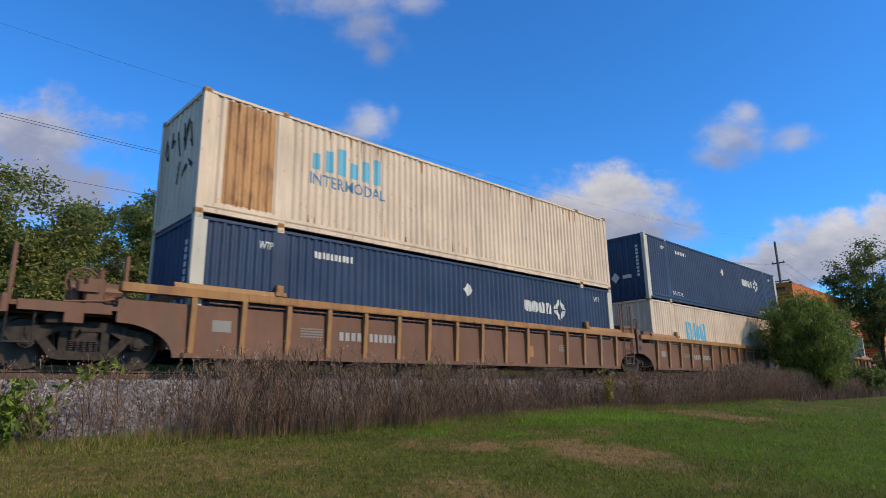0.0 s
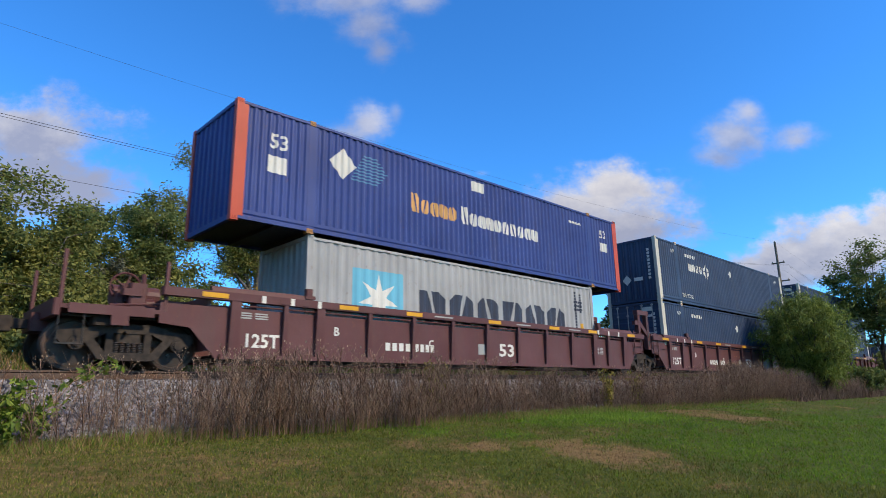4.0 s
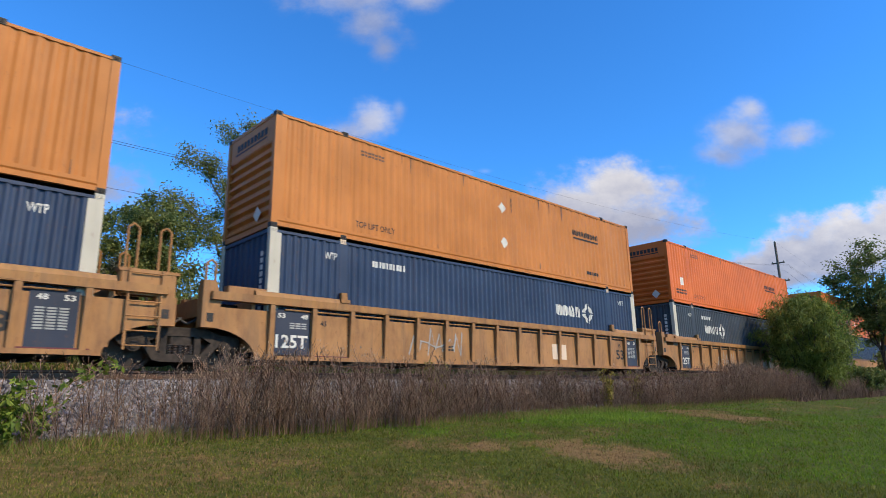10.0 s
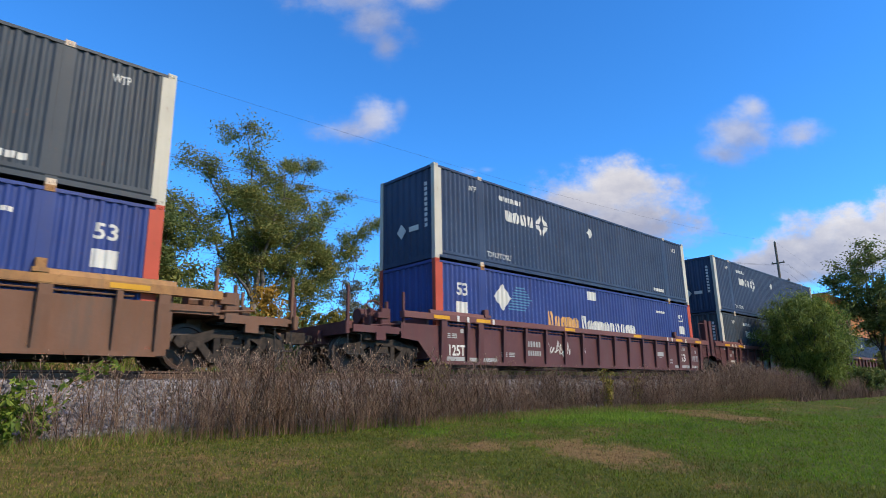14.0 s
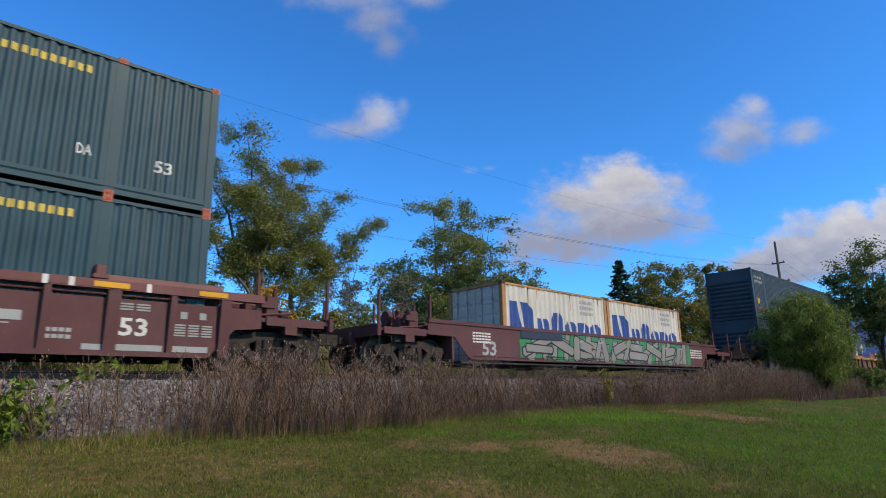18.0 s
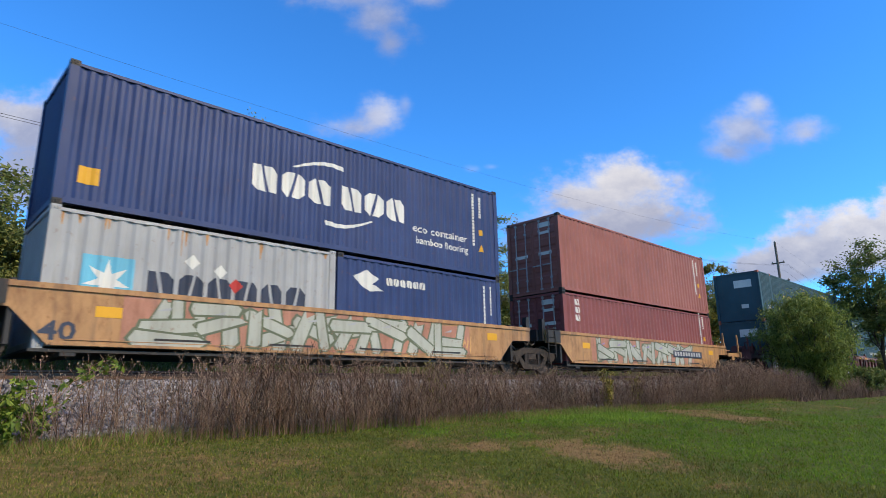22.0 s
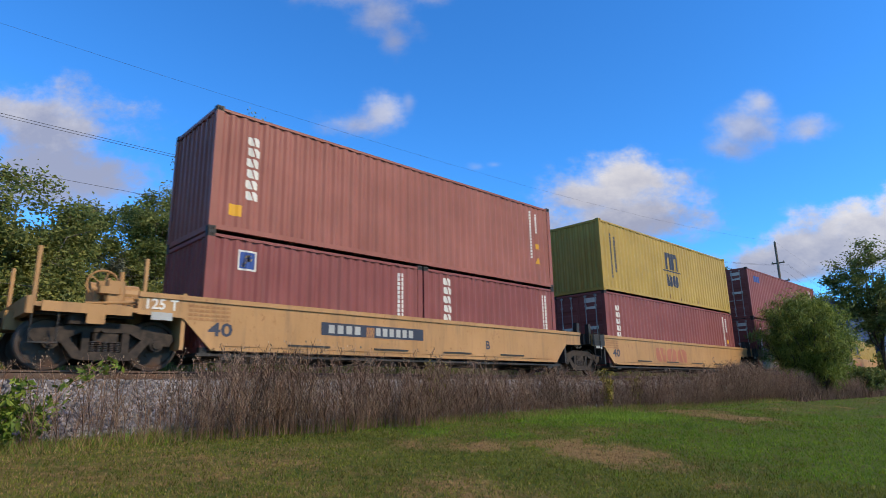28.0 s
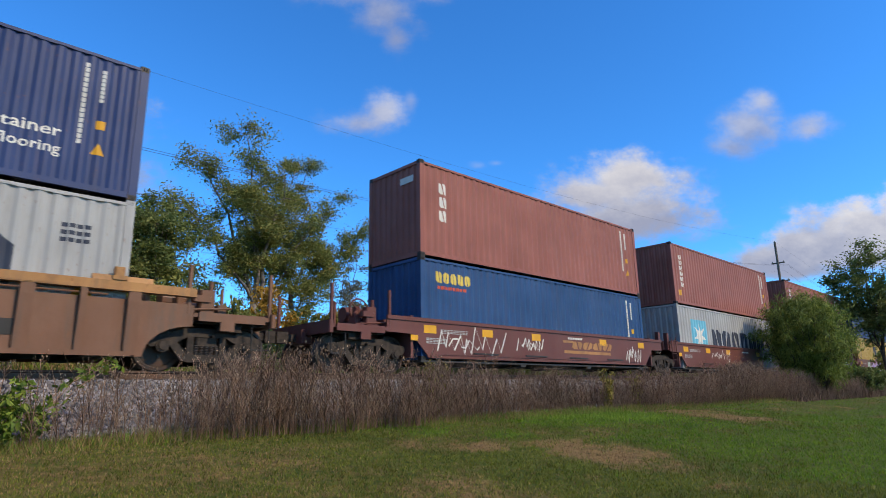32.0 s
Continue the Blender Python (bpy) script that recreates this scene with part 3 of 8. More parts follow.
def art_moves(mat="lemon", word=True):
    """The green box: slogan, a three-block name in square brackets with dots, small numbers."""
    b, c = 7.95, 12.0
    def hook(x, s):
        return [(x, 1.0), (x + s * 0.5, 1.0), (x + s * 0.5, 1.15), (x + s * 0.2, 1.15), (x + s * 0.2, 2.24), (x + s * 0.5, 2.24), (x + s * 0.5, 2.39), (x, 2.39)]
    out = [a_text("How tomorrow moves", 4.05, 1.55, 0.30, mat, 3.7),
           a_block(8.72, 1.50, 2.7, 0.72, 3, mat, label="big three-block name"),
           a_text("INTERMODAL", 8.87, 1.10, 0.27, mat, 2.45),
           a_poly([hook(b, 1), hook(c, -1), disc(8.6, 0.78, 0.17), disc(9.05, 0.78, 0.17), disc(11.1, 0.78, 0.17), disc(11.5, 0.78, 0.17)], mat, "logo", "square brackets and dots"),
           a_dash(12.2, 2.38, 1.5, 0.15, 10, mat), a_text("HIGH CUBE", 7.5, 2.52, 0.10, mat, 1.1),
           a_text("DA", 13.55, 0.72, 0.20, "white", 0.26), a_text("53", 14.95, 0.68, 0.24, "white", 0.34), a_text("53", 1.15, 0.68, 0.24, "white", 0.34), a_text("DA", 2.3, 0.65, 0.2, "white", 0.26)]
    return out


def art_deep():
    return [a_block(11.22, 1.62, 2.45, 0.58, 3, "lemon", label="yellow three-block name"), a_text("INTERMODAL", 11.3, 1.34, 0.22, "lemon", 2.3),
            a_dash(0.55, 2.36, 1.15, 0.15, 10, "grey", 2), a_dash(6.4, 0.36, 1.7, 0.10, 12, "grey"), a_text("53", 14.9, 1.55, 0.24, "white", 0.3)]


def art_tall(sign, mat="white", x=0.78, z=2.42, h=0.222, n=6):
    """A name running down the wall, as plain blocks."""
    def column(ob, wave, y, x0, L, H):
        for i in range(n):
            decal("logo", blocks(x0 + x + 0.02 * (i % 2), z - (i + 1) * h * 1.18, 0.30, h * 0.92, 1, 0.06), wave, y, mat, ob, "white block of a name running down", ("tall", x0, x, z, h, i, y))
    return [column] + \
        ([a_poly([rect(0.42, 0.72, 0.42, 0.68)], "yellow", "sign", "yellow warning sign")] if sign else [])


def art_iso(mat="white"):
    """Right-hand columns of small figures and warning signs of an ISO box."""
    return [a_dash(11.05, 2.62, 1.7, 0.07, 16, mat, 1, True), a_dash(11.35, 2.55, 0.7, 0.07, 8, mat, 1, True),
            a_poly([rect(11.34, 11.50, 1.30, 1.48)], "yellow", "sign", "yellow warning sign"), a_poly([[(11.30, 0.78), (11.54, 0.78), (11.42, 1.02)]], "yellow", "sign", "yellow warning triangle")]


def art_lines(eco=True, big=False, steel=False, sign=False):
    """Blue box: six white blocks between two sweeping arcs."""
    k = 1.33 if big else 1.0
    cx, z = 6.1, (1.14 if big else 1.26)
    out = [a_block(cx - 1.74 * k, z, 1.66 * k, 0.47 * k, 3, "white", label="white block name"), a_block(cx + 0.08 * k, z, 1.66 * k, 0.47 * k, 3, "white", label="white block name"),
           a_poly([swoosh(cx - 0.6, z + 0.47 * k + 0.16, 1.45, 0.36)], "white", "logo", "white arc")]
    if not big or eco:
        out.append(a_poly([[(2 * cx + 0.5 - x, zz) for x, zz in swoosh(cx + 0.1, z - 0.16, 1.45, 0.36, -1)]], "white", "logo", "white arc"))
    if eco:
        a = 0.5 if steel else 8.6
        zz = 1.18 if steel else 0.98
        out += [a_text("eco container", a, zz, 0.22, "white", 2.2), a_text("bamboo flooring", a + (0 if steel else 0.12), zz - 0.33, 0.2, "white", 2.1)]
        if steel:
            out.append(a_text("light steel", a, zz - 0.64, 0.2, "white", 1.5))
    if sign:
        out.append(a_poly([rect(0.36, 0.72, 0.48, 0.82)], "yellow", "sign", "yellow warning sign"))
    return out


def art_wave(x=5.4):
    """Yellow box: dark block emblem with arches over two blocks, and two thin lines of letters running down."""
    def arch(a, b):
        return [[(a, 1.52), (a + 0.2, 1.52), (a + 0.2, 1.98), (a + 0.32, 2.1), (b - 0.2, 2.1), (b - 0.2, 1.52), (b, 1.52), (b, 2.16), (b - 0.12, 2.3), (a, 2.3)]]
    return [a_poly(arch(x, x + 0.63) + arch(x + 0.63, x + 1.24) + [rect(x - 0.3, x + 1.5, 1.42, 1.48)], "ink", "logo", "dark blue arched emblem"),
            a_block(x + 0.02, 0.74, 1.2, 0.54, 2, "ink", "logo", label="two dark blocks"),
            a_dash(0.75, 2.40, 1.85, 0.11, 13, "ink", 1, True), a_dash(1.05, 2.30, 1.5, 0.11, 11, "ink", 1, True)]


def art_star():
    """Pale grey box: white seven-pointed star on a light blue square and six wide dark blocks."""
    return [a_poly([rect(1.34, 3.0, 0.75, 2.27)], "sky", "logo", "light blue square"),
            a_over([star(2.17, 1.52, 0.66)], "white", "logo", "white seven-pointed star"),
            a_block(3.58, 1.02, 6.95, 0.90, 6, "ink", label="dark blue block name"), a_dash(11.0, 2.2, 0.5, 0.08, 4, "ink", 3)]


def a_over(lists, mat, name, label):
    """Paint over other paint, a hair proud of it."""
    def f(ob, wave, y, x0, L, H):
        decal(name, polys(*[[(x0 + a, b) for a, b in pl] for pl in lists]), wave, y - 0.003, mat, ob, label)
    return f


def art_factor():
    x = 4.05
    z = [a_text("The", 1.84, 1.08, 0.72, "white", 1.72), a_text("Factor", 5.62, 1.04, 0.75, "white", 2.85),
         a_poly([[(x - 0.1, 0.77), (x + 1.131, 0.77), (x + 1.170, 1.65), (x + 1.092, 2.07), (x + 0.858, 2.20), (x - 0.05, 2.20), (x - 0.05, 1.50), (x + 0.273, 1.35)]], "white", "logo", "white edge of a patchwork emblem")]
    for pl, m in (([(x, 1.87), (x + 0.515, 1.87), (x + 0.515, 2.15), (x, 2.15)], "green"), ([(x + 0.546, 1.87), (x + 1.108, 1.77), (x + 1.014, 2.03), (x + 0.546, 2.15)], "yellow"),
                  ([(x, 1.55), (x + 0.515, 1.55), (x + 0.515, 1.85), (x, 1.85)], "blue"), ([(x + 0.546, 1.20), (x + 1.123, 1.60), (x + 1.123, 1.75), (x + 0.546, 1.45)], "blue"),
                  ([(x + 0.078, 1.10), (x + 0.530, 1.15), (x + 0.530, 1.53), (x + 0.390, 1.45)], "red"), ([(x - 0.05, 0.81), (x + 0.515, 0.81), (x + 0.515, 1.07), (x + 0.039, 1.07)], "sky"),
                  ([(x + 0.562, 0.81), (x + 1.092, 0.81), (x + 1.092, 1.10), (x + 0.562, 1.10)], "lilac")):
        z.append(a_over([pl], m, "logo", "coloured patch of the emblem"))
    z.append(a_poly([star(8.95 + 0.38 * i, 2.0, 0.14, 6, 0.5) for i in range(4)] + [star(9.14 + 0.38 * i, 1.66, 0.14, 6, 0.5) for i in range(3)], "white", "logo", "seven small white stars"))
    z += [a_block(8.85, 0.85, 1.5, 0.5, 3, "white", label="white block name"), a_block(0.55, 2.35, 0.95, 0.18, 6, "white")]
    return z


def a_streaks(seed, mat, n, up=True, x1=11.9):
    """Rust or dirt that has run down the wall from the upper rail, or stands over the lower one."""
    def f(ob, wave, y, x0, L, H):
        rnd = random.Random(seed)
        out = []
        for i in range(n):
            a, w = x0 + rnd.uniform(0.15, min(x1, L - 0.2)), rnd.uniform(0.015, 0.05)
            ln = rnd.uniform(0.15, 0.75) * rnd.uniform(0.4, 1.0)
            z = H - 0.08 if up else 0.18
            q = z - ln if up else z + ln
            out.append([(a - w, z), (a - 0.4 * w, q), (a + 0.2 * w, q), (a + w, z)])
        decal("rust_stain", polys(*out), wave, y, mat, ob, "run-down stains")["kind"] = "stuff"
    return f


# ---------------------------------------------------------------- tank containers
def tank_container():
    L, W, H = 6.06, 2.44, 2.59
    ob = thing("tank_container", pose(0, 0, 0), "white cylindrical tank in an orange-red steel frame", "tank container", "containers on the train")

    def body():
        r = 1.10
        prof = [(0.05, -2.72), (0.55, -2.70), (0.88, -2.58), (1.05, -2.38), (r, -2.2)] + [(r, x) for x in (-0.8, 0.8, 2.2)] + [(1.05, 2.38), (0.88, 2.58), (0.55, 2.70), (0.05, 2.72)]
        return Shape().lathe(prof, 40, "x").mesh("tank", "chalk", True)
    tank = part("tank", stored("tank", body), ob, pose(0, 0, 1.28), "white insulated tank shell")
    for x in (-1.7, 0.0, 1.7):
        part("band", stored("band", lambda: Shape().lathe([(1.105, -0.03), (1.118, -0.03), (1.118, 0.03), (1.105, 0.03)], 40, "x").mesh("band", "grey")), tank, pose(x, 0, 0))
    part("walkway", stored("walk", lambda: Shape().box(-2.6, 2.6, -0.25, 0.25, 2.42, 2.46).mesh("walkway", "gasket")), ob)
    rod = stored("trod", lambda: Shape().tube((0, 0, 0), (0, 0, 0.20), 0.02, n=6).box(-0.25, 0.25, -0.03, 0.03, 0.19, 0.23).mesh("support", "gasket"))
    for x in (-1.6, 0.2, 1.9):
        part("support", rod, ob, pose(x, -0.55, 2.22))
    for sx in (-1, 1):
        for sy in (-1, 1):
            part("corner_post", stored("tpost", lambda: Shape().box(-0.075, 0.075, -0.075, 0.075, 0.0, H, 0.012).mesh("corner_post", "salmon")), ob, pose(sx * (L / 2 - 0.08), sy * (W / 2 - 0.08), 0))
            part("brace", stored(("tbr", sx), lambda: Shape().tube((0, 0, 0.2), (-sx * 0.75, 0, 0.1), 0.05, n=6).mesh("brace", "salmon")), ob, pose(sx * (L / 2 - 0.1), sy * (W / 2 - 0.1), 0.1))
        for z in (0.08, H - 0.08):
            part("end_beam", stored("tbeam", lambda: Shape().box(-0.07, 0.07, -W / 2 + 0.15, W / 2 - 0.15, -0.07, 0.07).mesh("end_beam", "salmon")), ob, pose(sx * (L / 2 - 0.08), 0, z))
        part("top_bracket", stored(("tbk", sx), lambda: Shape().prism([(0, 0), (-sx * 0.42, 0), (-sx * 0.42, -0.06), (-sx * 0.1, -0.22), (0, -0.22)], -W / 2 + 0.005, -W / 2 + 0.09).mesh("top_bracket", "salmon")), ob, pose(sx * (L / 2 - 0.01), 0, H))
    for s in (-1, 1):
        part("side_rail", stored("tside", lambda: Shape().box(-L / 2 + 0.15, L / 2 - 0.15, -0.05, 0.05, 0, 0.12).mesh("side_rail", "salmon")), ob, pose(0, s * (W / 2 - 0.08), 0.03))

    def curved(shape, proud=0.0):
        vs, fs = shape
        out = []
        for x, z in vs:
            d = z - 1.28
            out.append((x, -math.sqrt(max(0.01, (1.116 + proud) ** 2 - d * d)), z))
        return Shape().add(out, fs)
    part("logo", stored("tk1", lambda: curved(blocks(-0.80, 1.22, 1.75, 0.36, 6, 0.16)).mesh("logo", "vermilion")), ob, None, "orange block name")
    part("logo", stored("tk2", lambda: curved(polys([(-1.62, 1.12), (-1.08, 1.12), (-1.08, 1.66), (-1.62, 1.66)])).mesh("logo", "coral")), ob, None, "orange emblem")
    part("logo", stored("tk3", lambda: curved(polys([(-1.55, 1.2), (-1.3, 1.2), (-1.2, 1.58), (-1.5, 1.58)]), 0.004).mesh("logo", "white")), ob)
    part("marking", stored("tk4", lambda: curved(dashes(1.3, 1.95, 0.9, 0.05, 3, 5)).mesh("marking", "grey")), ob)["kind"] = "stuff"
    part("data_plate", stored("tk5", lambda: curved(polys(rect(1.35, 2.1, 0.85, 1.25))).mesh("data_plate", "grey")), ob)
    return ob
# ---------------------------------------------------------------- wagons
WHEEL_R = 0.483
SPINNERS = {-1: [], 1: []}


def bogie(parent, x):
    """A two-axle bogie: bolster, cast side frames, springs, wheelsets that turn."""
    tr = part("bogie", stored("bolster", lambda: Shape().box(-0.22, 0.22, -1.05, 1.05, 0.50, 0.78, 0.03).box(-0.35, 0.35, -0.35, 0.35, 0.78, 0.90, 0.05).mesh("bogie", "truck")), parent, pose(x, 0, 0), "dark cast-steel bogie")

    def frame_mesh():
        sh = Shape()
        # upper arch, lower tie and two columns leave the spring opening free
        sh.prism([(-1.22, 0.58), (-1.18, 0.70), (-0.80, 0.74), (-0.42, 0.86), (0.42, 0.86), (0.80, 0.74), (1.18, 0.70), (1.22, 0.58), (1.12, 0.46), (0.72, 0.50), (0.40, 0.68), (-0.40, 0.68), (-0.72, 0.50), (-1.12, 0.46)], -0.07, 0.07)
        sh.prism([(-0.80, 0.56), (-0.66, 0.62), (-0.40, 0.32), (0.40, 0.32), (0.66, 0.62), (0.80, 0.56), (0.52, 0.20), (0.38, 0.17), (-0.38, 0.17), (-0.52, 0.20)], -0.08, 0.08)
        for s in (-1, 1):
            sh.box(*sorted((s * 0.27, s * 0.40)), -0.06, 0.06, 0.30, 0.72)
            sh.tube((s * 0.89, -0.10, WHEEL_R), (s * 0.89, 0.10, WHEEL_R), 0.13, n=12)
            sh.tube((s * 0.89, -0.14, WHEEL_R), (s * 0.89, -0.10, WHEEL_R), 0.085, n=10)
        return sh.mesh("side_frame", "truck")

    def spring_mesh():
        sh = Shape()
        for i in range(-2, 3):
            for k in range(6):
                sh.tube((i * 0.105, 0, 0.33 + k * 0.033), (i * 0.105, 0, 0.352 + k * 0.033), 0.047, n=8)
        return sh.mesh("spring_nest", "tread")

    def wheel_mesh():
        sh = Shape().tube((0, -0.98, 0), (0, 0.98, 0), 0.075, n=10)
        for s in (-1, 1):
            w = Shape().lathe([(0.08, s * 0.83), (0.40, s * 0.79), (0.42, s * 0.83), (WHEEL_R, s * 0.82), (WHEEL_R - 0.006, s * 0.72), (WHEEL_R + 0.028, s * 0.70), (WHEEL_R + 0.02, s * 0.68), (0.41, s * 0.69), (0.39, s * 0.73), (0.08, s * 0.70)], 32)
            sh.add(w.v, w.f)
            for i in range(3):
                a = 2 * math.pi * i / 3
                sh.box(0.20 * math.cos(a) - 0.03, 0.20 * math.cos(a) + 0.03, *sorted((s * 0.80, s * 0.845)), 0.20 * math.sin(a) - 0.03, 0.20 * math.sin(a) + 0.03)
        return sh.mesh("wheelset", "tread")
    for s in (-1, 1):
        part("side_frame", stored("sframe", frame_mesh), tr, pose(0, s * 1.0, 0))
        tagged(part("spring_nest", stored("sspring", spring_mesh), tr, pose(0, s * 1.02, 0)), kind="stuff")
        SPINNERS[s].append(part("wheelset", stored("wheels", wheel_mesh), tr, pose(s * 0.89, 0, WHEEL_R), "worn steel wheelset"))
    return tr


def side_plate(style, half, mat, s, arch):
    """The well's side sheet with the lower edge lifted over the bogies."""
    def make():
        y = s * 1.31
        zb, zt = (0.24, 1.30) if style == "ribbed" else (0.40, 1.47)
        foot = 8.30 if half > 9 else 6.45
        def edge(sg):
            if style == "smooth":
                pts = [(foot - 0.57 + 0.62 * i / 6, zb + 0.62 * i / 6) for i in range(7)] + [(half, 1.04)]
            elif arch == "curve":
                pts = [(foot + (half - foot) * (1 - math.cos(math.pi / 20 * i)), zb + 0.62 * math.sin(math.pi / 20 * i)) for i in range(11)]
            elif arch == "slant":
                pts = [(foot - 0.1, zb), (foot + 0.45, zb + 0.60), (half, zb + 0.66)]
            else:
                pts = [(foot - 0.02, zb), (foot - 0.02, 1.16), (half, 1.18)]
            return [(sg * p, q) for p, q in pts + [(half, zt)]]
        return Shape().prism(edge(1) + edge(-1)[::-1], *sorted((y, y - s * 0.03))).mesh("side_sheet", mat)
    return stored(("plate", style, half, mat, s, arch), make)


RIBS = {  # rib places from the middle outwards, and which of them are broad
    "curve": ([0.53 + 1.064 * i for i in range(8)], (5.85, 7.98)),
    "slant": ([0.0, 1.45, 2.9, 4.35, 5.78, 6.68, 7.85], (5.78, 7.85)),
    "portal": ([1.0625 * i for i in range(9)], (6.375, 8.5)),
    "cut": ([0.03, 1.57, 3.12, 4.67, 6.22, 7.40, 8.20], (6.22, 8.20)),
    "short": ([0.5, 1.5, 2.5, 3.5, 4.5, 5.35, 6.2], (4.5, 6.2))}


def rung_ladder(mat, w, z0, z1, n):
    """Two stiles with rungs, standing off the side."""
    def make():
        sh = Shape()
        for x in (-w / 2, w / 2):
            sh.box(x - 0.022, x + 0.022, -0.012, 0.012, z0, z1)
        for i in range(n):
            z = z0 + 0.08 + (z1 - z0 - 0.16) * i / (n - 1)
            sh.tube((-w / 2, -0.01, z), (w / 2, -0.01, z), 0.014, n=6)
        return sh.mesh("ladder", mat)
    return stored(("rungs", mat, w, z0, z1, n), make)


def hoop_mesh(mat):
    def make():
        sh = Shape()
        for x in (-0.10, 0.10):
            sh.tube((x, 0, 0), (x, 0, 0.82), 0.024, n=6)
        sh.tube((-0.10, 0, 0.82), (0.0, 0, 0.90), 0.024, n=6)
        return sh.tube((0.0, 0, 0.90), (0.10, 0, 0.82), 0.024, n=6).mesh("grab_hoop", mat)
    return stored(("hoop", mat), make)


def end_fittings(ob, fit, e, half, em):
    """What stands on the deck's end beside the neighbour: a box with a ladder, a portal of posts, or a braced frame."""
    for s in (-1, 1):
        def side(name, key, make, place=None, label=""):
            part(name, stored((name, key, em, e, s, half), make), ob, place, label)
        y0, y1 = sorted((s * 1.10, s * 1.345))
        if fit == "box":
            if e > 0:
                side("end_box", "b", lambda: Shape().box(half - 0.88, half + 0.16, y0, y1, 1.40, 1.86, 0.03).box(half - 0.92, half + 0.20, *sorted((s * 1.10, s * 1.36)), 1.84, 1.90).mesh("end_box", em))
                side("buffer_leg", "l", lambda: Shape().box(half - 0.20, half + 0.20, y0, y1, 0.84, 1.40, 0.03).mesh("buffer_leg", em))
                side("leg_hole", "h", lambda: Shape().box(half - 0.08, half + 0.06, *sorted((s * 1.346, s * 1.350)), 0.98, 1.16).mesh("leg_hole", "soot"))
                for x in (half - 0.72, half - 0.12):
                    part("grab_hoop", hoop_mesh(em), ob, pose(x, s * 1.33, 1.88))
                if s < 0:
                    part("ladder", rung_ladder(em, 0.60, 0.36, 1.90, 6), ob, pose(half - 0.42, -1.385, 0))
            else:
                side("end_box", "b", lambda: Shape().prism([(-half - 0.16, 0.86), (-half + 0.22, 0.86), (-half + 0.22, 1.44), (-half + 0.10, 1.84), (-half - 0.16, 1.84)], y0, y1, "y").mesh("end_box", em))
                side("side_locker", "k", lambda: Shape().box(-half + 0.36, -half + 1.24, y0, y1, 1.58, 1.77, 0.02).mesh("side_locker", em))
                side("leg_hole", "h", lambda: Shape().box(-half - 0.06, -half + 0.08, *sorted((s * 1.346, s * 1.350)), 0.98, 1.16).mesh("leg_hole", "soot"))
                part("grab_hoop", hoop_mesh(em), ob, pose(-half + 0.02, s * 1.22, 1.40))
        elif fit == "portal":
            side("end_stanchion", "p", lambda: Shape().box(*sorted((e * (half + 0.02), e * (half + 0.30))), y0, y1, 0.95, 2.62, 0.02).box(*sorted((e * (half - 0.04), e * (half + 0.02))), y0, y1, 0.95, 1.6).mesh("end_stanchion", em))
            side("stanchion_slot", "o", lambda: Shape().box(*sorted((e * (half + 0.10), e * (half + 0.21))), *sorted((s * 1.346, s * 1.350)), 1.10, 1.26).mesh("stanchion_slot", "soot"))
            side("hand_post", "t", lambda: Shape().tube((e * (half - 0.55), s * 1.30, 1.5), (e * (half - 0.55), s * 1.30, 2.45), 0.022, n=6).tube((e * (half - 0.55), s * 1.30, 2.45), (e * half, s * 1.30, 2.45), 0.018, n=6).mesh("hand_post", em))
            side("end_shelf", "s", lambda: Shape().box(*sorted((e * (half - 0.95), e * half)), *sorted((s * 1.10, s * 1.33)), 1.26, 1.66, 0.02).mesh("end_shelf", em))
            if s < 0:
                part("ladder", rung_ladder(em, 0.56, 0.70, 1.72, 4), ob, pose(e * (half - 0.32), -1.37, 0))
        elif fit == "frame":
            lo, hi = (half - 0.05, half + 0.62) if e > 0 else (half - 0.45, half + 0.05)
            top = 2.58 if e > 0 else 1.74
            for x in (lo, hi):
                side("end_stanchion", ("f", x), lambda: Shape().box(e * x - 0.09, e * x + 0.09, *sorted((s * 1.12, s * 1.30)), 1.05, top, 0.015).mesh("end_stanchion", em))
            if e > 0:
                side("frame_head", "h", lambda: Shape().box(lo - 0.12, hi + 0.10, *sorted((s * 1.10, s * 1.32)), top - 0.14, top + 0.04, 0.02).mesh("frame_head", em))
                side("frame_brace", "r", lambda: Shape().prism([(lo - 0.30, 2.02), (lo - 0.30, 2.18), (lo + 0.1, 2.22), (hi, 1.72), (hi, 1.52), (lo + 0.05, 2.02)], *sorted((s * 1.14, s * 1.28)), "y").mesh("frame_brace", em))
                for k in range(4):
                    part("post_hole", stored(("phole", s), lambda: Shape().box(-0.035, 0.035, *sorted((s * 1.301, s * 1.305)), 0, 0.20, 0.0).mesh("post_hole", "soot")), ob, pose(hi, 0, 1.2 + 0.33 * k))
                if s < 0:
                    part("ladder", rung_ladder(em, 0.58, 0.80, 1.74, 4), ob, pose(half - 0.42, -1.37, 0))
            else:
                side("end_shelf", "s", lambda: Shape().box(-half, -half + 1.15, y0, y1, 1.10, 1.70, 0.03).mesh("end_shelf", em))


def ladder_mesh(mat, h=1.1):
    def make():
        sh = Shape()
        for x in (-0.2, 0.2):
            sh.tube((x, 0, 0), (x, 0, h), 0.018, n=6)
        for i in range(4):
            z = 0.12 + i * 0.28
            sh.tube((-0.2, 0, z), (0.2, 0, z), 0.013, n=5)
        return sh.mesh("ladder", mat)
    return stored(("ladder", mat, h), make)


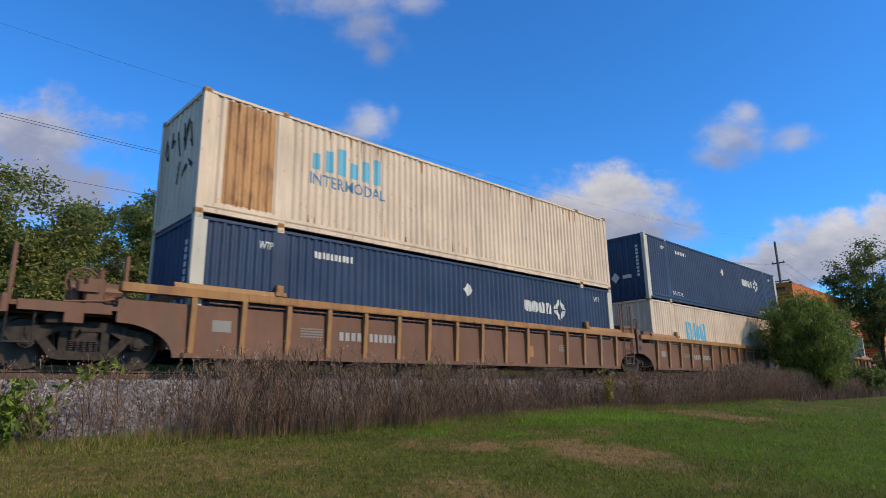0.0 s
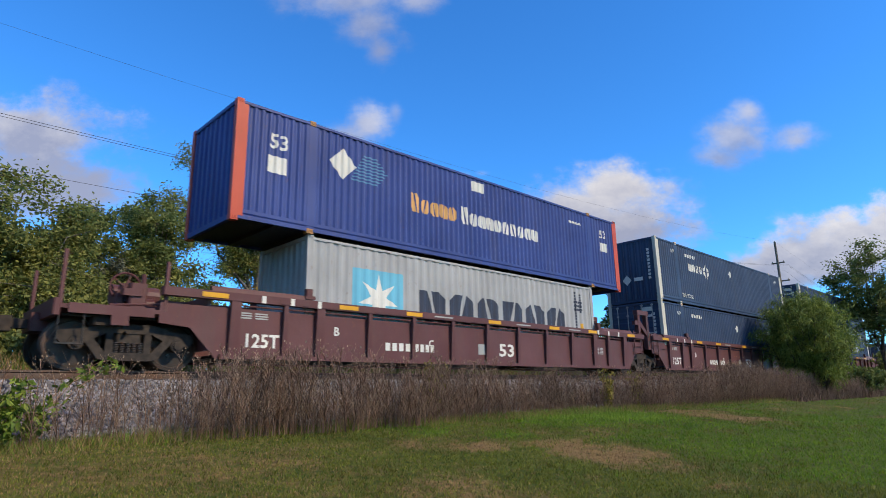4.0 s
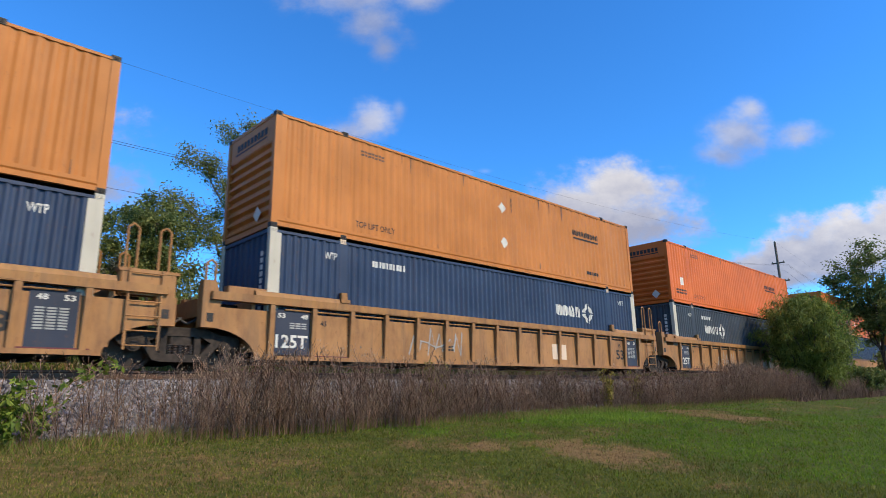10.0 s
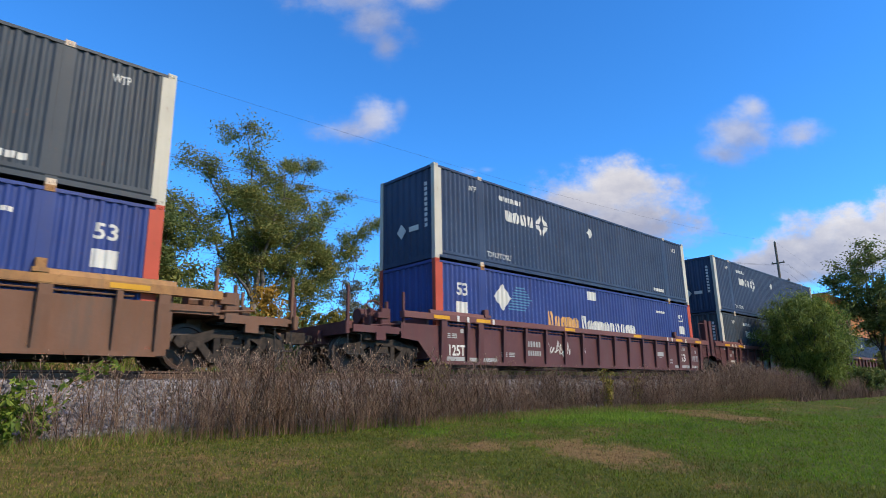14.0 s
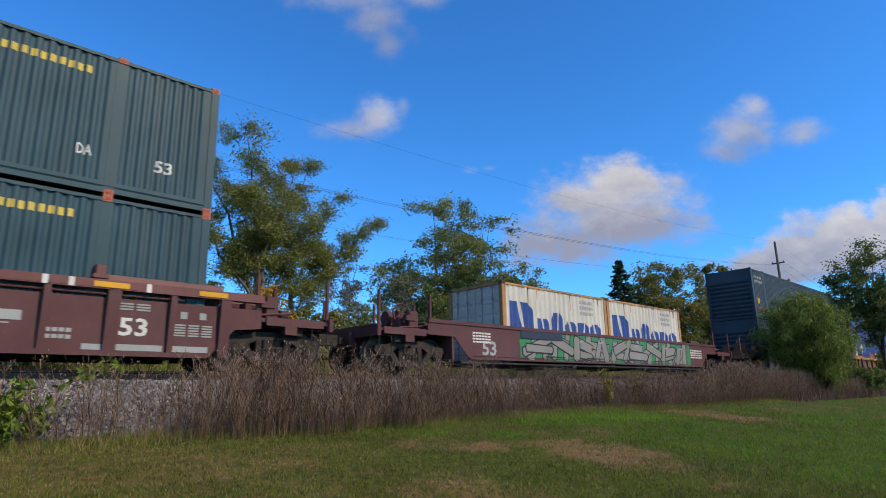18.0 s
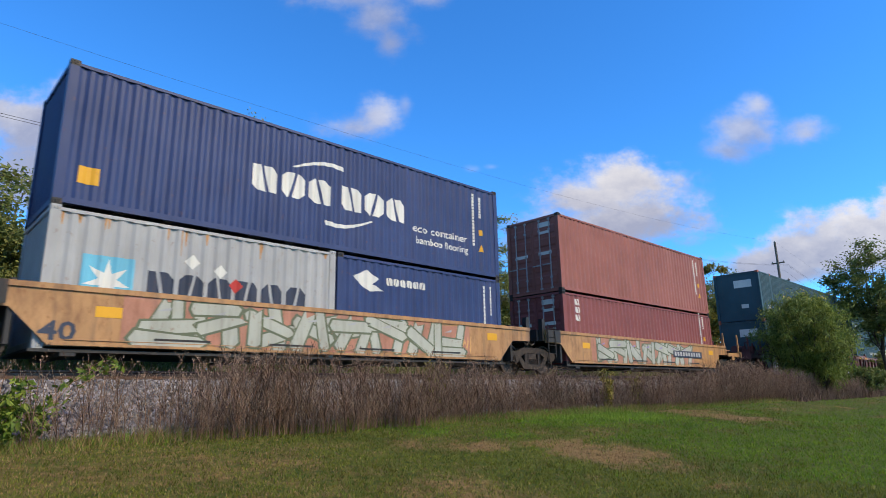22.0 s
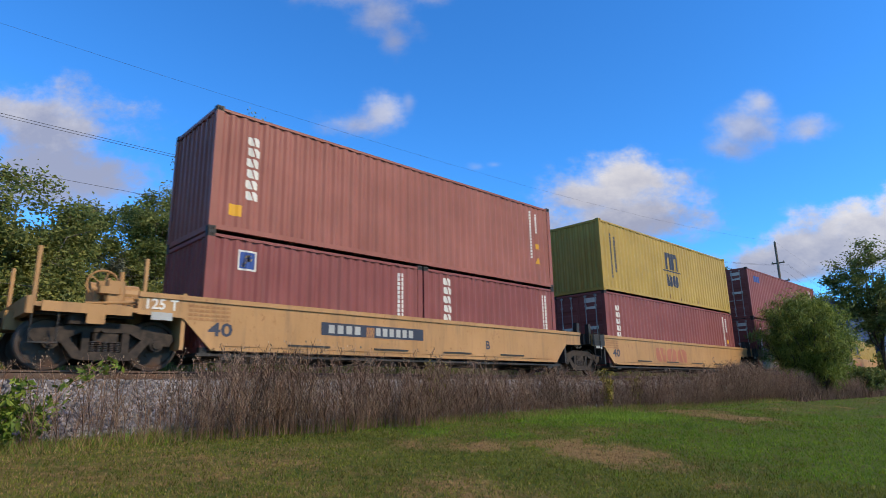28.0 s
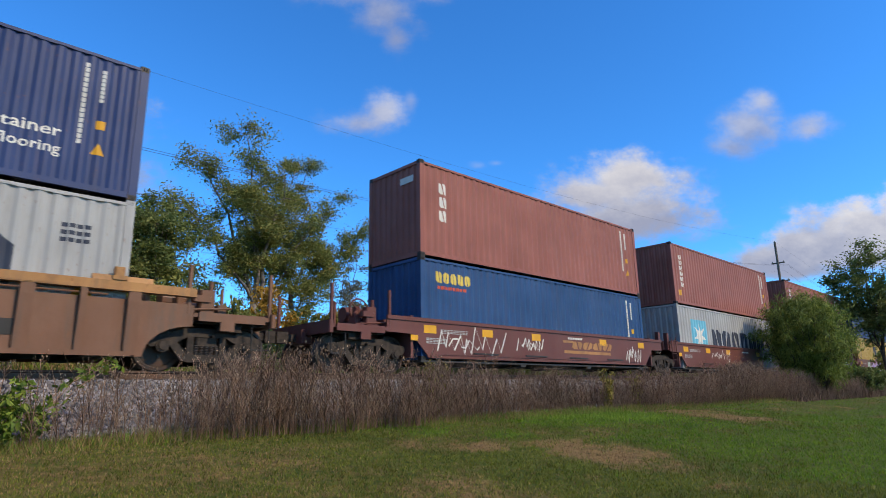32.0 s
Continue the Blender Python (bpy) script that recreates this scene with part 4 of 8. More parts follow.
def well_car(style, long, body, chord, post, label, rear, front, marks=(), fit="", arch="curve", dark_end=False, wheel=False):
    """One unit of a well wagon, its origin at rail height under its middle. rear, front: 'end' (own coupler),
    'joint' (carries the shared bogie) or 'lap' (rests on the neighbour's bogie)."""
    ob = thing("well_wagon", pose(0, 0, 0), label, "rail wagon", "well wagons of the train")
    reach = 9.775 if long else 7.77            # bogie centres
    half = 9.35 if long else 7.35              # end of the body
    well = 8.25 if long else 6.35
    zc = 1.44 if style == "ribbed" else 1.47
    for s in (-1, 1):
        part("side_sheet", side_plate(style, half, body, s, "slant" if arch == "portal" else arch), ob)
        if style == "smooth":       # folded lips along the top and bottom
            part("top_lip", stored(("tlip", long, body, s), lambda: Shape().box(-half, half, *sorted((s * 1.312, s * 1.345)), 1.37, 1.47).mesh("top_lip", body)), ob)
            part("bottom_lip", stored(("blip", long, body, s), lambda: Shape().box(-well + 0.5, well - 0.5, *sorted((s * 1.312, s * 1.36)), 0.40, 0.45).mesh("bottom_lip", body)), ob)
            part("crease", stored(("crease", long, body, s), lambda: Shape().box(-well + 0.7, well - 0.7, *sorted((s * 1.312, s * 1.332)), 0.50, 0.515).mesh("crease", body)), ob)
            for x in (-3.6, -1.2, 1.2, 3.6) if s < 0 else ():
                part("slot", stored("slot", lambda: Shape().box(-0.55, 0.55, -1.335, -1.312, 0.55, 0.59).mesh("slot", "soot")), ob, pose(x, 0, 0), "dark drain slot")
        if style == "ribbed":
            part("top_chord", stored(("chord", long, chord, s), lambda: Shape().box(-half, half, *sorted((s * 1.24, s * 1.44)), zc, zc + 0.17, 0.02).box(-well + 1.4, well - 1.4, *sorted((s * 1.445, s * 1.45)), zc + 0.02, zc + 0.15).mesh("top_chord", chord)), ob)
            part("bottom_chord", stored(("bchord", long, body, s), lambda: Shape().box(-well + 0.12, well - 0.12, *sorted((s * 1.315, s * 1.39)), 0.24, 0.33).mesh("bottom_chord", body)), ob)
            part("hand_rod", stored(("rodlong", long, body, s), lambda: Shape().tube((-well + 0.6, s * 1.345, 1.36), (well - 0.6, s * 1.345, 1.36), 0.02, n=6).mesh("hand_rod", body)), ob)
            spots, broad = RIBS[arch if long else "short"]
            for x in sorted(set([{7.4375: -6.90, 8.5: -7.87}.get(q, -q) if arch == "portal" else -q for q in spots] + spots)):
                big = abs(x) in broad or x == -7.87
                w = 0.11 if big else 0.055
                part("rib", stored(("rib", post, s, big), lambda: Shape().prism([(s * 1.325, 0.33 if not big else 0.26), (s * 1.37, 0.33 if not big else 0.26), (s * 1.43, 1.25), (s * 1.43, zc + 0.02), (s * 1.325, zc + 0.02)], -w, w, "x").mesh("rib", post)), ob, pose(x, 0, 0))
        for e in (-1, 1) if style == "ribbed" else ():                       # raised guides beside the outer ends of the load
            x0, x1 = sorted((e * (well - 2.2 if long else well - 0.9), e * (well + 0.15)))
            z0 = zc + (0.17 if style == "ribbed" else 0.0)
            part("load_guide", stored(("guide", long, chord, style, s, e), lambda: Shape().prism([(s * 1.32, z0), (s * 1.44, z0), (s * 1.40, z0 + 0.10), (s * 1.32, z0 + 0.12)], x0, x1, "x").mesh("load_guide", chord)), ob)
            xk = e * (6.1 if long else 5.9)
            part("lock_stand", stored(("stand", chord, s, style), lambda: Shape().box(-0.09, 0.09, *sorted((s * 1.30, s * 1.42)), z0, z0 + 0.27, 0.02).box(-0.13, 0.13, *sorted((s * 1.34, s * 1.46)), z0 + 0.02, z0 + 0.10).mesh("lock_stand", chord)), ob, pose(xk, 0, 0))
    part("well_floor", stored(("floor", long), lambda: Shape().box(-well + 0.2, well - 0.2, -1.27, 1.27, 0.29, 0.345).mesh("well_floor", "soot")), ob)
    for i in range(4):
        x = (-1 + 2 * i / 3) * (well - 0.8)
        part("cross_member", stored("xmem", lambda: Shape().box(-0.12, 0.12, -1.28, 1.28, 0.22, 0.285).mesh("cross_member", "soot")), ob, pose(x, 0, 0))
    for e, how in ((-1, rear), (1, front)):
        em = "soot" if dark_end and how != "end" else body
        a, b = sorted((e * (well + 0.08), e * half))
        part("end_deck", stored(("deck", long, em, e, style), lambda: Shape().box(a, b, -1.27, 1.27, 1.12, 1.20).box(*sorted((e * (well + 0.08), e * (well + 0.16))), -1.27, 1.27, 0.40, 1.52).box(*sorted((e * (half - 0.4), e * half)), -0.45, 0.45, 0.86, 1.40, 0.05).mesh("end_deck", em)), ob)
        if how != "end":
            xx = e * (half + 0.02)
            part("end_beam", stored(("ebeam", em, e), lambda: Shape().box(*sorted((0, e * 0.14)), -1.09, 1.09, 1.10, 1.48, 0.02).mesh("end_beam", em)), ob, pose(xx, 0, 0))
            if fit:
                end_fittings(ob, fit, e, half, em)
            else:
                for s in (-1, 1):
                    part("end_stanchion", stored(("stan", em, e, s), lambda: Shape().prism([(0, 0), (e * 0.16, 0), (e * 0.16, 0.72), (e * 0.02, 0.72), (0, 0.57)], *sorted((s * 1.10, s * 1.26)), "y").mesh("end_stanchion", em)), ob, pose(xx - e * 0.1, 0, 1.10))
            part("pipe_run", stored(("pipes", e), lambda: Shape().tube((0, -1.0, 1.24), (-e * 0.9, -1.0, 1.27), 0.03, n=6).tube((0.1 * e, -0.7, 1.3), (-e * 0.8, -0.6, 1.36), 0.045, n=8).box(*sorted((-e * 0.75, -e * 0.35)), -0.95, -0.60, 1.21, 1.42, 0.03).tube((0, -0.2, 1.22), (0, -0.2, 1.62), 0.03, n=6).mesh("pipe_run", "truck")), ob, pose(xx - e * 0.05, 0, 0))
            part("hose", stored(("hose", e), lambda: hose_mesh(e)), ob, pose(xx, -0.9, 1.25))
            if e < 0 and fit in ("", "frame"):
                part("ladder", ladder_mesh(em), ob, pose(e * (half - 0.25), -1.38, 0.55))
        else:
            part("brake_rigging", stored(("rig", e), lambda: Shape().tube((0, -1.15, 0.98), (e * 1.6, -1.15, 0.96), 0.03, n=6).tube((0, -0.7, 1.0), (e * 1.7, -0.5, 0.9), 0.03, n=6).tube((e * 0.5, -1.2, 0.7), (e * 0.5, 1.2, 0.7), 0.035, n=6).box(*sorted((e * 0.6, e * 1.1)), -1.2, -0.85, 0.80, 1.02, 0.03).tube((e * 1.5, -0.45, 0.95), (e * 1.75, -0.45, 0.5), 0.028, n=6).mesh("brake_rigging", "truck")), ob, pose(e * half, 0, 0))
            part("platform", stored(("plat", em, e, half, reach), lambda: Shape().box(*sorted((e * half, e * (reach + 1.35))), -1.32, 1.32, 1.06, 1.14).box(*sorted((e * (reach + 1.25), e * (reach + 1.37))), -1.40, 1.40, 0.92, 1.22, 0.02).box(*sorted((e * half, e * (reach + 1.5))), -0.36, 0.36, 0.72, 1.06).mesh("platform", em)), ob)
            part("coupler", stored(("coup", e), lambda: Shape().box(*sorted((e * 1.45, e * 1.80)), -0.10, 0.10, 0.78, 0.95, 0.02).prism([(e * 1.75, -0.16), (e * 2.03, -0.13), (e * 2.06, 0.02), (e * 1.92, 0.16), (e * 1.75, 0.14)], 0.72, 1.0, "z").mesh("coupler", "truck")), ob, pose(e * reach, 0, 0))
            for s in (-1, 1):
                part("grab_post", stored(("grab", em), lambda: Shape().box(-0.035, 0.035, -0.035, 0.035, 0, 1.0, 0.008).mesh("grab_post", em)), ob, pose(e * (reach + 1.25), s * 1.28, 1.12))
                part("grab_post", STORE[("grab", em)], ob, pose(e * (half - 0.1), s * 1.28, 1.12))
                part("step", stored("step", lambda: Shape().tube((-0.2, 0, 0), (-0.2, 0, 0.62), 0.015, n=5).tube((0.2, 0, 0), (0.2, 0, 0.62), 0.015, n=5).box(-0.22, 0.22, -0.03, 0.03, -0.02, 0.01).mesh("step", "soot")), ob, pose(e * (reach + 1.05), s * 1.30, 0.45))
            part("valve_gear", stored(("valve", em), lambda: Shape().tube((-0.3, -0.55, 1.3), (0.35, -0.55, 1.3), 0.15, n=12).box(-0.2, 0.2, -0.2, 0.3, 1.14, 1.42, 0.03).tube((-0.5, -0.85, 1.2), (0.4, -0.85, 1.24), 0.03, n=6).box(-0.45, -0.3, -0.9, -0.6, 1.12, 1.5, 0.02).tube((-0.6, -1.1, 1.2), (0.6, -1.15, 1.3), 0.025, n=6).tube((0.1, -0.85, 1.2), (0.5, -0.2, 1.55), 0.03, n=6).tube((0.3, 0.4, 1.25), (0.3, 0.9, 1.25), 0.12, n=10).box(0.35, 0.55, -1.05, -0.75, 1.12, 1.38, 0.02).mesh("valve_gear", em)), ob, pose(e * (half + 0.25), 0, 0))
            part("air_reservoir", stored(("resv", em), lambda: Shape().tube((-0.45, -0.15, 1.55), (0.45, -0.15, 1.55), 0.20, n=14).box(-0.34, -0.26, -0.30, 0.0, 1.14, 1.42).box(0.26, 0.34, -0.30, 0.0, 1.14, 1.42).mesh("air_reservoir", em)), ob, pose(e * (half + 0.15), 0, 0))
            part("gear_stand", stored(("gstand", em), lambda: Shape().box(-0.16, 0.16, -1.12, -0.90, 1.14, 1.66, 0.03).box(-0.30, 0.06, -1.16, -0.98, 1.40, 1.54, 0.02).tube((0.10, -1.0, 1.66), (0.10, -1.0, 1.86), 0.05, n=8).mesh("gear_stand", em)), ob, pose(e * (half + 0.35), 0, 0))
            part("side_skirt", stored(("skirt", em, e), lambda: Shape().box(*sorted((e * 0.10, e * 1.55)), -1.36, -1.33, 0.98, 1.16).box(*sorted((e * 0.55, e * 0.85)), -1.37, -1.31, 0.80, 1.0).mesh("side_skirt", em)), ob, pose(e * half, 0, 0))
            if wheel or e < 0:
                part("brake_wheel", stored(("bw", em), lambda: brake_wheel_mesh(em)), ob, pose(e * (half + 0.5), -0.75, 1.62))
        if how in ("end", "joint"):
            bogie(ob, e * reach)
    for fn in marks:
        fn(ob, -1.315 if style == "ribbed" else -1.312, half, zc)
    return ob


def hose_mesh(e):
    sh = Shape()
    pts = [(0, 0, 0), (e * 0.12, -0.05, -0.22), (e * 0.28, -0.04, -0.30), (e * 0.45, 0, -0.18)]
    for a, b in zip(pts, pts[1:]):
        sh.tube(a, b, 0.025, n=6)
    return sh.mesh("hose", "soot")


def brake_wheel_mesh(mat):
    sh = Shape()
    n = 20
    for i in range(n):
        a, b = 2 * math.pi * i / n, 2 * math.pi * (i + 1) / n
        sh.tube((0.28 * math.cos(a), 0, 0.28 * math.sin(a)), (0.28 * math.cos(b), 0, 0.28 * math.sin(b)), 0.022, n=6, caps=False)
    for i in range(5):
        a = 2 * math.pi * i / 5
        sh.tube((0, 0.03, 0), (0.28 * math.cos(a), 0, 0.28 * math.sin(a)), 0.016, n=5)
    sh.box(-0.07, 0.07, 0.02, 0.20, -0.5, 0.08, 0.02)
    return sh.mesh("brake_wheel", mat)


# markings of wagons; x from the middle
def w_text(t, x, z, h, mat, w=None, label=""):
    return lambda ob, y, half, zc: decal("lettering", flat_text(t, x, z, h, w), None, y, mat, ob, label, ("wt", t, x, z, h, w, y))


def w_dash(x, z, w, h, n, mat, rows=1):
    return lambda ob, y, half, zc: decal("marking", dashes(x, z, w, h, n, rows), None, y, mat, ob, "", ("wd", x, z, w, h, n, rows, y))


def w_panel(x0, x1, z0, z1, mat, label="", out=0.0, name="sign"):
    return lambda ob, y, half, zc: decal(name, polys(rect(x0, x1, z0, z1)), None, y - out, mat, ob, label, ("wp", x0, x1, z0, z1, out, y))


def w_chord(x0, x1, mat, z0=0.03, z1=0.13):
    """A reflector or patch on the upper edge."""
    def f(ob, y, half, zc):
        proud = 0.136 if zc < 1.46 else 0.0
        zz = zc if zc < 1.46 else zc - 0.40
        decal("reflector", polys(rect(x0, x1, zz + z0, zz + z1)), None, y - proud, mat, ob, "yellow reflector patch" if mat == "yellow" else "", ("wc", x0, x1, z0, z1, y, zc))
    return f


def w_graffiti(x0, x1, z0, z1, n, fill, edge, accent, seed, shade=None):
    """A sprayed name: outline, bulging letter bodies, inner strokes, highlights."""
    def f(ob, y, half, zc):
        rnd = random.Random(seed)
        w = (x1 - x0) / n
        fat, body, hi = [], [], []
        strokes = []
        tall = z1 - z0
        for i in range(n):
            cx, cz = x0 + (i + 0.5) * w, (z0 + z1) / 2 + rnd.uniform(-0.03, 0.03)
            k = 12
            ph = [rnd.uniform(0.78, 1.18) * (1.12 if j % 3 == 0 else 0.92) for j in range(k)]
            lean = rnd.uniform(-0.12, 0.22) * w
            for lst, g in ((fat, 1.0), (body, 0.90)):
                pts = []
                for j in range(k):
                    c, q = math.cos(2 * math.pi * (j + 0.4) / k), math.sin(2 * math.pi * (j + 0.4) / k)
                    e = ph[j] * g / max(abs(c), abs(q)) ** 0.8
                    pts.append((cx + 0.58 * w * e * c + lean * q, cz + 0.47 * tall * e * q))
                lst.append([(a, min(z1 + 0.06, max(z0 - 0.05, b))) for a, b in pts])
            ins = []
            strokes.append(ins)
            for _ in range(3):
                dx, dz, u, v = rnd.uniform(-0.3, 0.3) * w, rnd.uniform(-0.3, 0.25) * tall, rnd.uniform(0.10, 0.20) * w, rnd.uniform(0.08, 0.2) * tall
                ins.append([(cx + dx - u, cz + dz - v * 0.4), (cx + dx + u * 0.7, cz + dz - v), (cx + dx + u * 0.3, cz + dz + v)])
            d = rnd.uniform(-0.35, 0.1) * w
            ins.append([(cx + d, cz - 0.45 * tall), (cx + d + 0.035, cz - 0.45 * tall), (cx + d + 0.30 * w, cz + 0.1 * tall), (cx + d + 0.28 * w, cz + 0.42 * tall), (cx + d + 0.24 * w, cz + 0.1 * tall)])
            hi.append([(cx - 0.30 * w, cz + 0.22 * tall), (cx - 0.1 * w, cz + 0.33 * tall), (cx + 0.08 * w, cz + 0.30 * tall), (cx - 0.08 * w, cz + 0.25 * tall)])
        if shade:
            up = [(x0 - 0.2 + (x1 - x0 + 0.4) * i / 16, z1 + rnd.uniform(-0.12, 0.06)) for i in range(17)]
            dn = [(x0 - 0.2 + (x1 - x0 + 0.4) * i / 16, z0 + rnd.uniform(-0.06, 0.12)) for i in range(17)]
            decal("graffiti", polys(up + dn[::-1]), None, y, shade, ob, "sprayed ground of the graffiti")
        for q in range(n):
            odd = 0.0025 * (q % 2)
            decal("graffiti_letter", polys(fat[q]), None, y - 0.005 - odd, edge, ob, "sprayed outline of a letter")
            decal("graffiti_letter", polys(body[q]), None, y - 0.010 - odd, fill, ob, "sprayed letter body")
            decal("graffiti_stroke", polys(*strokes[q]), None, y - 0.016 - odd * 0.5, edge, ob, "sprayed inner stroke")
        decal("graffiti_highlight", polys(*hi), None, y - 0.020, accent, ob, "sprayed highlights")["kind"] = "stuff"
    return f


def w_wild(x0, x1, z0, z1, n, fill, edge, accent, seed, shade=None):
    """A sprayed name in sharp interlocking letters: slanted bars with pointed ends, each with a dark rim."""
    def f(ob, y, half, zc):
        rnd = random.Random(seed)
        w, tall = (x1 - x0) / n, z1 - z0
        if shade:
            up = [(x0 - 0.25 + (x1 - x0 + 0.5) * i / 18, z1 + rnd.uniform(-0.10, 0.04)) for i in range(19)]
            dn = [(x0 - 0.25 + (x1 - x0 + 0.5) * i / 18, z0 + rnd.uniform(-0.03, 0.10)) for i in range(19)]
            decal("graffiti", polys(up + dn[::-1]), None, y, shade, ob, "sprayed ground of the graffiti")
        layer = 0
        for i in range(n):
            cx, cz = x0 + (i + 0.5) * w, (z0 + z1) / 2
            bars = []
            for k in range(4):
                if k < 2:            # leaning uprights
                    a = (cx + (-0.34 + 0.6 * k) * w + rnd.uniform(-0.08, 0.08) * w, z0 + rnd.uniform(0.0, 0.12) * tall)
                    b = (a[0] + rnd.uniform(-0.25, 0.40) * w, z1 - rnd.uniform(0.0, 0.12) * tall)
                else:                # cross strokes
                    a = (cx - rnd.uniform(0.3, 0.6) * w, cz + rnd.uniform(-0.42, 0.42) * tall)
                    b = (cx + rnd.uniform(0.3, 0.6) * w, cz + rnd.uniform(-0.42, 0.42) * tall)
                t = rnd.uniform(0.11, 0.17) * min(w, tall)
                d = Vector((b[0] - a[0], b[1] - a[1])).normalized()
                q = Vector((-d.y, d.x))
                def bar(g):
                    u = t + g
                    p0, p1 = Vector(a) - d * g, Vector(b) + d * g
                    tip = rnd_tip * (1 if k % 2 else -1)
                    pts = [p0 - q * u, p1 - q * u * 1.25, p1 + d * tip * u, p1 + q * u * 0.7, p0 + q * u * 1.1, p0 - d * abs(tip) * u * 0.6]
                    return [(p.x, min(z1 + 0.04, max(z0 - 0.03, p.y))) for p in pts]
                rnd_tip = rnd.uniform(0.5, 1.3)
                bars.append((bar(0.045), bar(0.0)))
            for rim, core in bars:
                layer += 1
                e = 0.0012 * (layer % 5)
                decal("graffiti_letter", polys(rim), None, y - 0.004 - e, edge, ob, "sprayed dark rim")
                decal("graffiti_letter", polys(core), None, y - 0.0046 - e, fill, ob, "sprayed bar of a letter")
            decal("graffiti_highlight", polys([(cx - 0.2 * w, cz + 0.2 * tall), (cx + 0.08 * w, cz + 0.30 * tall), (cx + 0.05 * w, cz + 0.22 * tall)]), None, y - 0.012, accent, ob, "sprayed highlight")
    return f


def w_tag(x0, z0, w, h, mat, seed, n=14):
    """A thin scribbled tag."""
    def f(ob, y, half, zc):
        rnd = random.Random(seed)
        x, up, dn = x0, [], []
        for i in range(n):
            z = z0 + (rnd.uniform(0.55, 1.0) if i % 2 else rnd.uniform(0.0, 0.35)) * h
            up.append((x, z + 0.022)), dn.append((x + 0.03, z - 0.022))
            x += w / n * rnd.uniform(0.35, 1.6)
        k = len(up)
        decal("graffiti", (up + dn, [(i, k + i, k + i + 1, i + 1) for i in range(k - 1)]), None, y, mat, ob, "thin sprayed tag")
        x, up, dn = x0 + 0.15 * w, [], []
        for i in range(n // 2):
            z = z0 + (rnd.uniform(0.3, 0.6) if i % 2 else rnd.uniform(0.1, 0.75)) * h
            up.append((x, z + 0.018)), dn.append((x + 0.02, z - 0.018))
            x += w / n * rnd.uniform(0.4, 1.9)
        k = len(up)
        decal("graffiti", (up + dn, [(i, k + i, k + i + 1, i + 1) for i in range(k - 1)]), None, y - 0.003, mat, ob, "thin sprayed tag")
    return f
# ---------------------------------------------------------------- ground, track bed, track
def lie(x, y):
    """Height of the ground."""
    wob = 0.04 * math.sin(x * 0.31 + y * 0.5) + 0.03 * math.sin(x * 0.13 - y * 0.9 + 1.0)
    if y < 9.5:
        return max(-2.0, 0.095 * y) + wob * min(1, max(0, (9.5 - y) / 3))
    if y < 10.6:
        return 0.9025 + 0.05 * (y - 9.5)
    if y < 12.4:
        return 0.957 + 0.62 * (y - 10.6) / 1.8
    if y < 15.0:
        return 1.577
    if y < 16.8:
        return 1.577 + 0.30 * (y - 15.0) / 1.8
    return 1.877 + min(1.2, 0.01 * (y - 16.8)) + wob * min(1, (y - 16.8) / 4)


def lawn_material():
    """Soil and short turf: green, with dry brown patches."""
    m, nt, b = shader("lawn_soil")
    c = blend(nt, spread(nt, noise_node(nt, 9.0, 8).outputs["Fac"], 0.32, 0.68), (0.028, 0.042, 0.005), (0.088, 0.100, 0.012))
    d = blend(nt, spread(nt, noise_node(nt, 14.0, 8).outputs["Fac"], 0.32, 0.68), (0.085, 0.050, 0.018), (0.240, 0.150, 0.058))
    at = nt.nodes.new("ShaderNodeAttribute")
    at.attribute_name = "dryness"
    fine = nt.nodes.new("ShaderNodeMath")
    fine.operation = "MULTIPLY_ADD"
    fine.inputs[1].default_value = 0.9
    nt.links.new(noise_node(nt, 3.5, 6).outputs["Fac"], fine.inputs[0])
    nt.links.new(at.outputs["Fac"], fine.inputs[2])
    c = blend(nt, spread(nt, fine.outputs[0], 0.50, 0.80), c, d)
    nt.links.new(c, b.inputs["Base Color"])
    b.inputs["Roughness"].default_value = 0.95
    b.inputs["Specular IOR Level"].default_value = 0.15
    bumped(nt, b, noise_node(nt, 22.0, 6).outputs["Fac"], 0.05, 0.8)
    return m


def build_ground():
    xs = sorted(set([-3000, -1200, -500, -200, -90, -45] + [round(-24 + 0.75 * i, 2) for i in range(32)] + [round(0.25 * i, 2) for i in range(96)] + [round(24 + 0.75 * i, 2) for i in range(86)] + [95, 110, 140, 200, 320, 600, 1300, 3000]))
    ys = sorted(set([-3000, -1200, -400, -120, -50, -25, -12] + [round(-6 + 0.5 * i, 2) for i in range(14)] + [round(1 + 0.25 * i, 2) for i in range(35)] + [9.5, 10.6, 12.4, 15.0, 16.8] + [18 + 2 * i for i in range(14)] + [60, 90, 160, 320, 700, 1500, 3000]))
    vs = [(x, y, lie(x, y)) for y in ys for x in xs]
    n = len(xs)
    fs = [(j * n + i, j * n + i + 1, (j + 1) * n + i + 1, (j + 1) * n + i) for j in range(len(ys) - 1) for i in range(n - 1)]
    me = bpy.data.meshes.new("ground")
    me.from_pydata(vs, [], fs)
    me.polygons.foreach_set("use_smooth", [True] * len(me.polygons))
    at = me.attributes.new("dryness", "FLOAT", "POINT")
    at.data.foreach_set("value", [patch(x, y) for x, y, z in vs])
    me.materials.append(lawn_material())
    tagged(new("ground", me), "mown lawn, green with dry brown patches", "ground", kind="structure")


